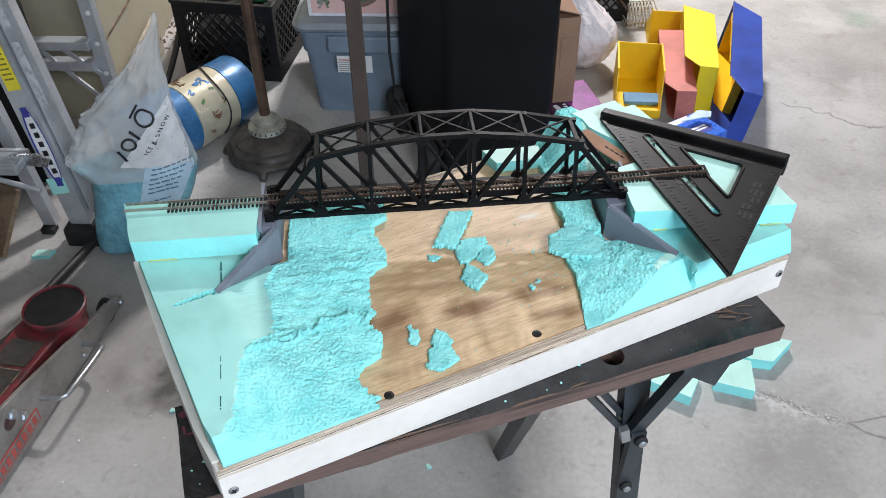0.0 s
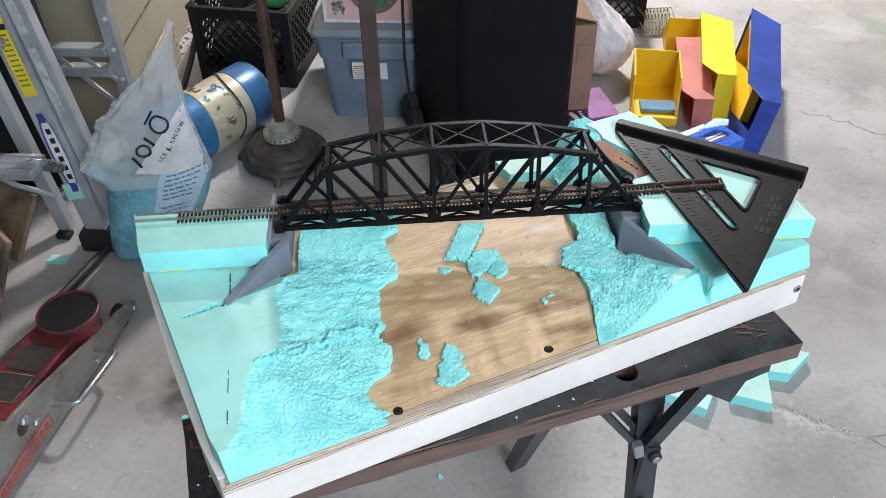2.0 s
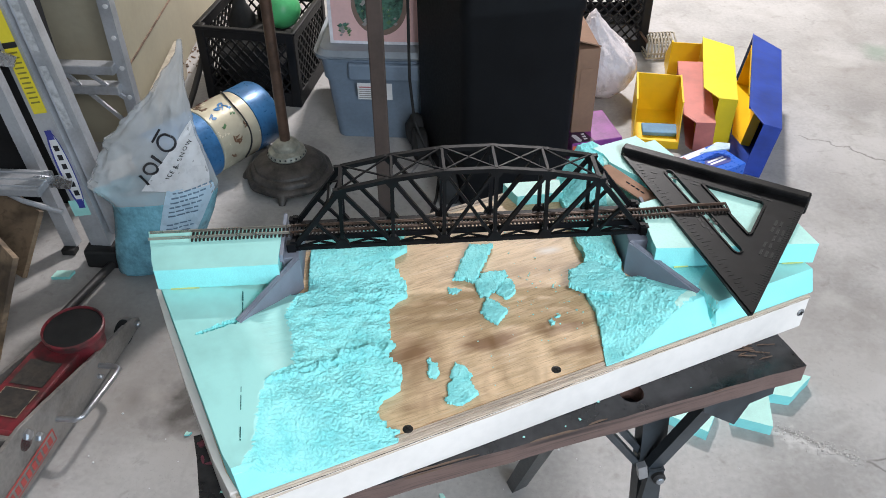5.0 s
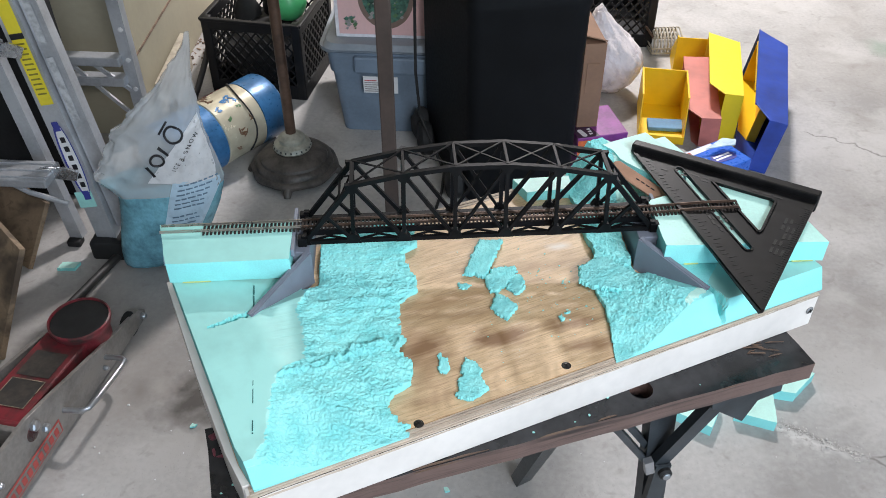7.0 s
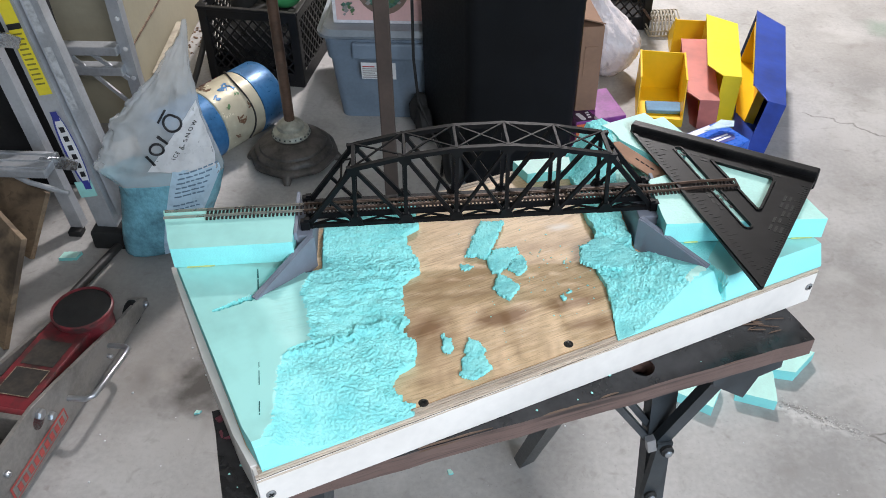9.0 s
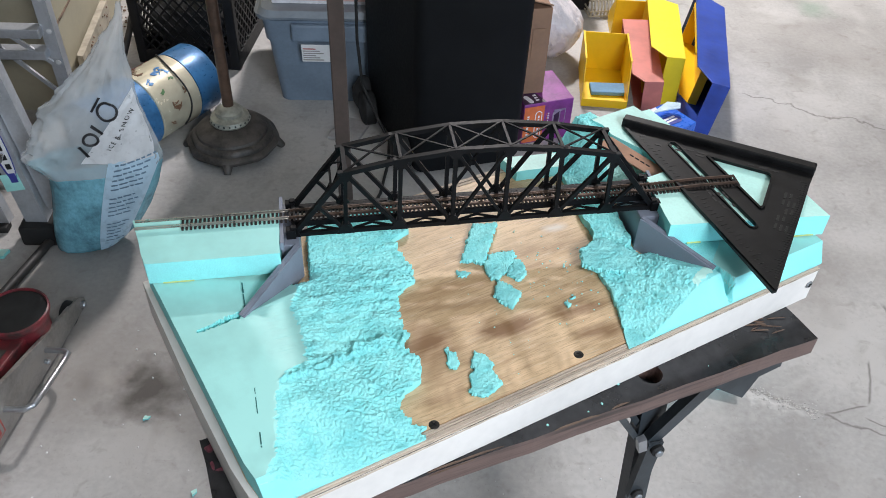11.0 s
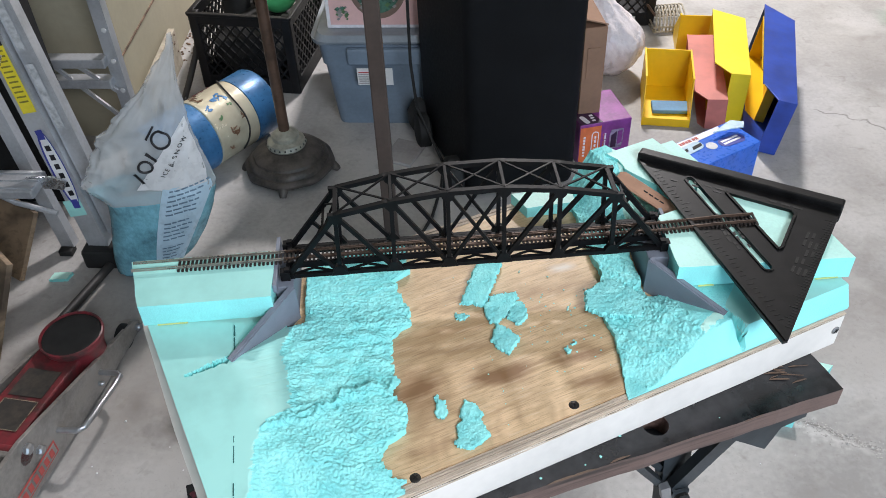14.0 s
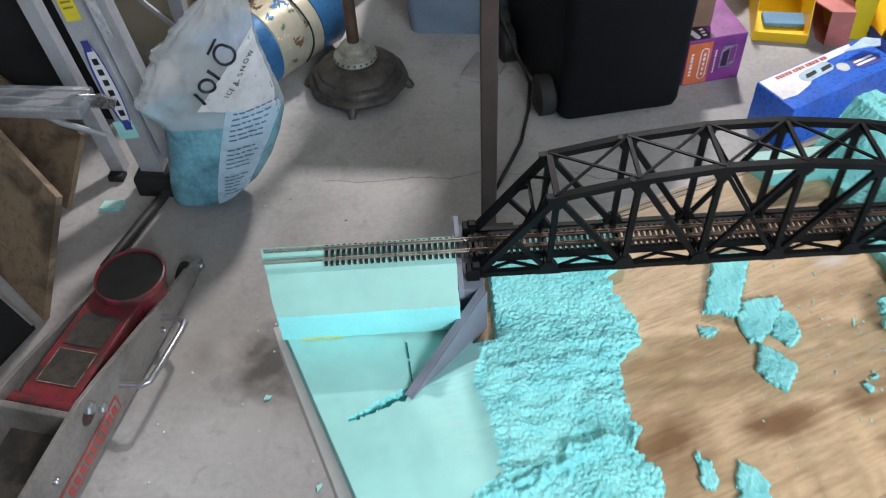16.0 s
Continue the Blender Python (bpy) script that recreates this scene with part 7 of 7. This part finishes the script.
tube(bm, [(-0.092, 2.02, 0.80), (-0.106, 2.03, 0.45), (-0.108, 2.03, 0.25), (-0.100, 2.04, 0.12), (-0.060, 1.99, 0.05), (-0.03, 1.95, 0.006), (-0.030, 1.86, 0.005), (-0.045, 1.74, 0.005), (-0.09, 1.60, 0.005)], 0.0038, 8)
tagged(part("power_cord", bm, RUBBER, smooth=True), "black power cord hanging down to the floor", "cord")
plug = B()
bmesh.ops.create_icosphere(plug, subdivisions=3, radius=0.045)
for v in plug.verts:
    v.co = Vector((v.co.x * 0.7, v.co.y * 0.6, v.co.z * 1.2)) * (1 + 0.15 * fbm(*v.co, 30, 2))
ob = tagged(part("cord_bundle", plug, RUBBER, smooth=True), "bundled black cord and adapter beside the tote", "cord")
ob.matrix_world = pose(-0.098, 2.085, 0.062)
bm = B()
box(bm, -0.035, 0.045, -0.05, 0.05, 0.0, 0.010, 0.002)
ob = tagged(part("wood_block", bm, GREY_BOARD), "flat pale wooden offcut on the floor", "wood block")
ob.matrix_world = pose(-0.140, 2.00, 0, 0, 0, -20)

# ---- stacking bins ----


def stacking_bin(label, m, length, high, wide, mat, group="stacking bins", lip=0.42, cham=0.42, rake=0.0):
    """Hopper-front bin: local x runs from back to front, z up, y across."""
    sb = thing("stacking_bin", label, "storage bin", m, group)
    t = 0.003
    prof = [(0, 0), (length, 0), (length, high * lip), (length - high * cham, high), (-rake, high)]
    for y0 in (-wide / 2, wide / 2):
        bm_ = B()
        prism(bm_, prof, -t / 2, t / 2, 0.0008, pose(0, y0, 0, 90, 0, 0))
        part("side_panel", bm_, mat, sb)
    for name, d_ in (("bottom_panel", (0, length, -wide / 2, wide / 2, 0, t)), ("front_lip", (length - t, length, -wide / 2, wide / 2, t, high * lip))):
        bm_ = B()
        box(bm_, *d_, 0.0006)
        part(name, bm_, mat, sb)
    bm_ = B()
    prism(bm_, [(0, t), (t, t), (t - rake, high), (-rake, high)], -wide / 2, wide / 2, 0, pose(0, 0, 0, 90, 0, 0))
    part("back_panel", bm_, mat, sb)
    for y0 in (-wide / 2, wide / 2):
        bm_ = B()
        bar(bm_, (-rake, y0, high), (length - high * cham, y0, high), 0.005, 0.003)
        part("rim", bm_, mat, sb)
    return sb


# upright yellow bin that opens towards the camera
stacking_bin("yellow stacking bin standing upright with a blue card inside", pose(0.573, 2.338, 0, 0, 0, -96), 0.205, 0.118, 0.122, BIN_YELLOW, lip=0.2)
stacking_bin("yellow stacking bin standing upright behind the red bin", pose(0.705, 2.530, 0, 0, 0, 86), 0.10, 0.120, 0.135, BIN_YELLOW, lip=0.3, cham=0.75)
bm = B()
box(bm, -0.052, 0.052, -0.026, 0.026, 0, 0.012, 0.003)
ob = tagged(part("card", bm, CARD_BLUE), "dull blue flat packet lying in the yellow bin", "packet")
ob.matrix_world = pose(0.577, 2.212, 0.0045, 0, 0, -2)


def on_side(px, py, pz, yaw, lean=0.0):
    """A bin lying on its side: its opening to the left, its front towards the camera."""
    return pose(px, py, pz, 0, 0, yaw) @ pose(0, 0, 0, 90 + lean, 0, 0)


stacking_bin("faded red stacking bin lying on its side", on_side(0.738, 2.470, 0.046, -96.0, 3), 0.352, 0.085, 0.088, BIN_RED, lip=0.60, cham=0.55)
stacking_bin("lemon yellow stacking bin lying on its side", on_side(0.800, 2.462, 0.073, -98.8), 0.316, 0.087, 0.144, BIN_LEMON, lip=0.56, cham=0.58, rake=0.045)
stacking_bin("yellow stacking bin nested against the blue bin", on_side(0.893, 2.470, 0.072, -103, -8), 0.340, 0.048, 0.128, BIN_YELLOW, lip=0.5, cham=0.8)
stacking_bin("blue stacking bin lying on its side", on_side(0.917, 2.434, 0.078, -102.9, -8), 0.446, 0.082, 0.152, BIN_BLUE, lip=0.56, cham=0.80, rake=0.060)

# ---- printed boxes on the floor ----
pb = thing("purple_carton", "purple and orange printed carton on the floor", "carton", pose(0.308, 1.955, 0, 0, 0, 17))
bm = B()
box(bm, 0, 0.135, 0, 0.14, 0, 0.118, 0.002)
part("box", bm, PURPLE, pb)
card_print(pb, [(0.0015, 0.004), (0.056, 0.004), (0.056, 0.110), (0.0015, 0.110)], ORANGE, 0.0008, lab="orange printed panel")
card_print(pb, stadium((0.041, 0.024), (0.041, 0.086), 0.0095), TISSUE_WHITE, 0.0016, "oval_badge", "white oval badge")
card_print(pb, stadium((0.041, 0.024), (0.041, 0.086), 0.0072), ORANGE, 0.0022, "oval_badge")
rng = random.Random(31)
for x, w, n, mat, lift in ((0.041, 0.0045, 5, TISSUE_WHITE, 0.0028), (0.013, 0.0055, 7, TISSUE_WHITE, 0.0014), (0.068, 0.0035, 9, TISSUE_WHITE, 0.0008), (0.064, 0.0018, 6, ORANGE, 0.0008)):
    z = 0.026
    for k in range(n):
        ln = rng.uniform(0.5, 0.85) * 0.062 / n
        card_print(pb, [(x - w / 2, z), (x + w / 2, z), (x + w / 2, z + ln), (x - w / 2, z + ln)], mat, lift, "print_block")
        z += 0.062 / n
card_print(pb, [(0.080, 0.036), (0.112, 0.036), (0.116, 0.050), (0.116, 0.092), (0.084, 0.092), (0.080, 0.078)], CARTON_GREY, 0.0008, "picture", "grey printed picture of boxes")
card_print(pb, [(0.084, 0.040), (0.098, 0.040), (0.098, 0.086), (0.084, 0.076)], CARTON_PLUM, 0.0016, "picture")
card_print(pb, [(0.101, 0.046), (0.113, 0.052), (0.113, 0.088), (0.101, 0.086)], PURPLE, 0.0016, "picture")


def top_print(name, pts, mat, lift, lab=""):
    bm_ = B()
    prism(bm_, pts, 0.1180 + lift - 0.0006, 0.1180 + lift, 0)
    return part(name, bm_, mat, pb, lab)


top_print("print_block", [(0.001, 0.001), (0.060, 0.001), (0.052, 0.030), (0.046, 0.052), (0.001, 0.052)], CARTON_PLUM, 0.0006, "dark plum printed corner")
top_print("print_block", stadium((0.022, 0.010), (0.016, 0.032), 0.0065), TISSUE_WHITE, 0.0012, "white torn sticker")
for k in range(3):
    top_print("print_block", [(0.036, 0.010 + 0.011 * k), (0.045, 0.012 + 0.011 * k), (0.044, 0.018 + 0.011 * k), (0.035, 0.016 + 0.011 * k)], TISSUE_WHITE, 0.0012)
top_print("print_block", [(0.001, 0.098), (0.052, 0.112), (0.058, 0.139), (0.001, 0.139)], ORANGE, 0.0006, "orange printed corner")
top_print("print_block", [(0.030, 0.078), (0.058, 0.088), (0.075, 0.108), (0.070, 0.124), (0.048, 0.120), (0.030, 0.104)], CARTON_MAGENTA, 0.0012, "magenta printed patch")
top_print("print_block", [(0.030, 0.062), (0.052, 0.072), (0.070, 0.098), (0.060, 0.094), (0.044, 0.088), (0.032, 0.080)], TISSUE_WHITE, 0.0018, "torn white paper edge")

a, b, c = Vector((0.430, 1.828)), Vector((0.672, 1.993)), Vector((0.744, 1.953))
ex_ = (b - a).normalized()
ang = math.degrees(math.atan2(ex_.y, ex_.x))
tb = thing("tissue_carton", "blue and white carton with a handle cut-out on the floor", "carton", pose(a.x, a.y, 0, 0, 0, ang))
LB = (b - a).length
bm = B()
box(bm, 0, LB, -0.105, 0, 0, 0.110, 0.002)
part("box", bm, TISSUE_BLUE, tb)
bm = B()
prism(bm, [(0.003, -0.003), (0.003, -0.070), (0.040, -0.074), (0.085, -0.062), (0.120, -0.040), (0.175, -0.022), (LB - 0.045, -0.020), (LB - 0.040, -0.003)], 0.1102, 0.1110)
top = part("print_field", bm, TISSUE_WHITE, tb, "white printed field")
rng = random.Random(3)
x = 0.040
for k in range(15):
    ln = rng.uniform(0.0045, 0.0085)
    bm = B()
    box(bm, x, x + ln, -0.017, -0.0085, 0.1112, 0.1118)
    part("print_block", bm, PRINT_RED, top)
    x += ln + (0.0055 if k in (4, 8, 12) else 0.0022)
# carrying handle: two dark slots in a pale tab
bm = B()
prism(bm, stadium((0.095, -0.040), (0.155, -0.036), 0.015), 0.1104, 0.1116)
handle = part("handle_tab", bm, BAG_LABEL, tb, "pale blue handle tab")
for x in (0.092, 0.134):
    bm = B()
    prism(bm, [(x, -0.046), (x + 0.030, -0.043), (x + 0.034, -0.033), (x + 0.006, -0.035)], 0.1117, 0.1122)
    part("handle_slot", bm, RUBBER, handle)
bm = B()
prism(bm, stadium((LB - 0.075, -0.062), (LB - 0.035, -0.066), 0.016), 0.1102, 0.1110)
badge = part("badge", bm, LOGO_BLUE, tb, "dark blue oval badge")
for k in range(2):
    bm = B()
    box(bm, LB - 0.082, LB - 0.030, -0.060 - 0.010 * k, -0.054 - 0.010 * k, 0.1112, 0.1117)
    part("print_block", bm, TISSUE_WHITE, badge)
bm = B()
prism(bm, [(LB - 0.11 + 0.014 * math.cos(k * math.tau / 20), -0.055 + 0.014 * math.sin(k * math.tau / 20)) for k in range(20)], 0.1102, 0.1110)
part("badge", bm, BAG_WHITE, tb)
bm = B()
prism(bm, [(LB - 0.075, -0.03), (LB - 0.01, -0.02), (LB + 0.012, -0.045), (LB - 0.005, -0.06), (LB - 0.03, -0.045)], 0.112, 0.115, 0.001, pose(0, 0, 0, 0, -6, 0) @ pose(0, 0, -0.012))
part("torn_flap", bm, BAG_LABEL, tb, "torn pale blue flap")

# ---- foam offcuts on the floor ----
foam_slab("foam_offcut", "square aqua foam offcut on the concrete", [(0, 0), (0.072, -0.020), (0.080, 0.055), (0.018, 0.075)], 0.0, 0.025, pose(0.575, 1.175, 0.0005), group="floor offcuts", seed=11)
foam_slab("foam_offcut", "long aqua foam offcut on the concrete", [(0, 0), (0.085, -0.045), (0.115, 0.02), (0.05, 0.07)], 0.0, 0.025, pose(0.440, 1.180, 0.0005), group="floor offcuts", seed=12)
foam_slab("foam_offcut", "aqua foam offcut on the concrete", [(0, 0), (0.07, -0.010), (0.12, 0.045), (0.05, 0.065)], 0.0, 0.025, pose(0.628, 1.240, 0.0005), group="floor offcuts", seed=13)
foam_slab("foam_offcut", "small flat aqua foam chip on the concrete", [(0, 0), (0.040, 0.004), (0.044, 0.026), (0.004, 0.024)], 0.0, 0.008, pose(-0.882, 1.500, 0.0005), group="floor offcuts", seed=14, jag=0.0008)
for k, (x, y) in enumerate(((-0.449, 1.084), (-0.33, 0.93), (-0.10, 1.02), (0.05, 0.98))):
    foam_slab("foam_offcut", "tiny aqua foam chip on the concrete", [(0, 0), (0.010, 0.002), (0.012, 0.008), (0.003, 0.009)], 0.0, 0.004, pose(x, y, 0.0004, 0, 0, 40 * k), group="floor offcuts", seed=20 + k, jag=0.0006)
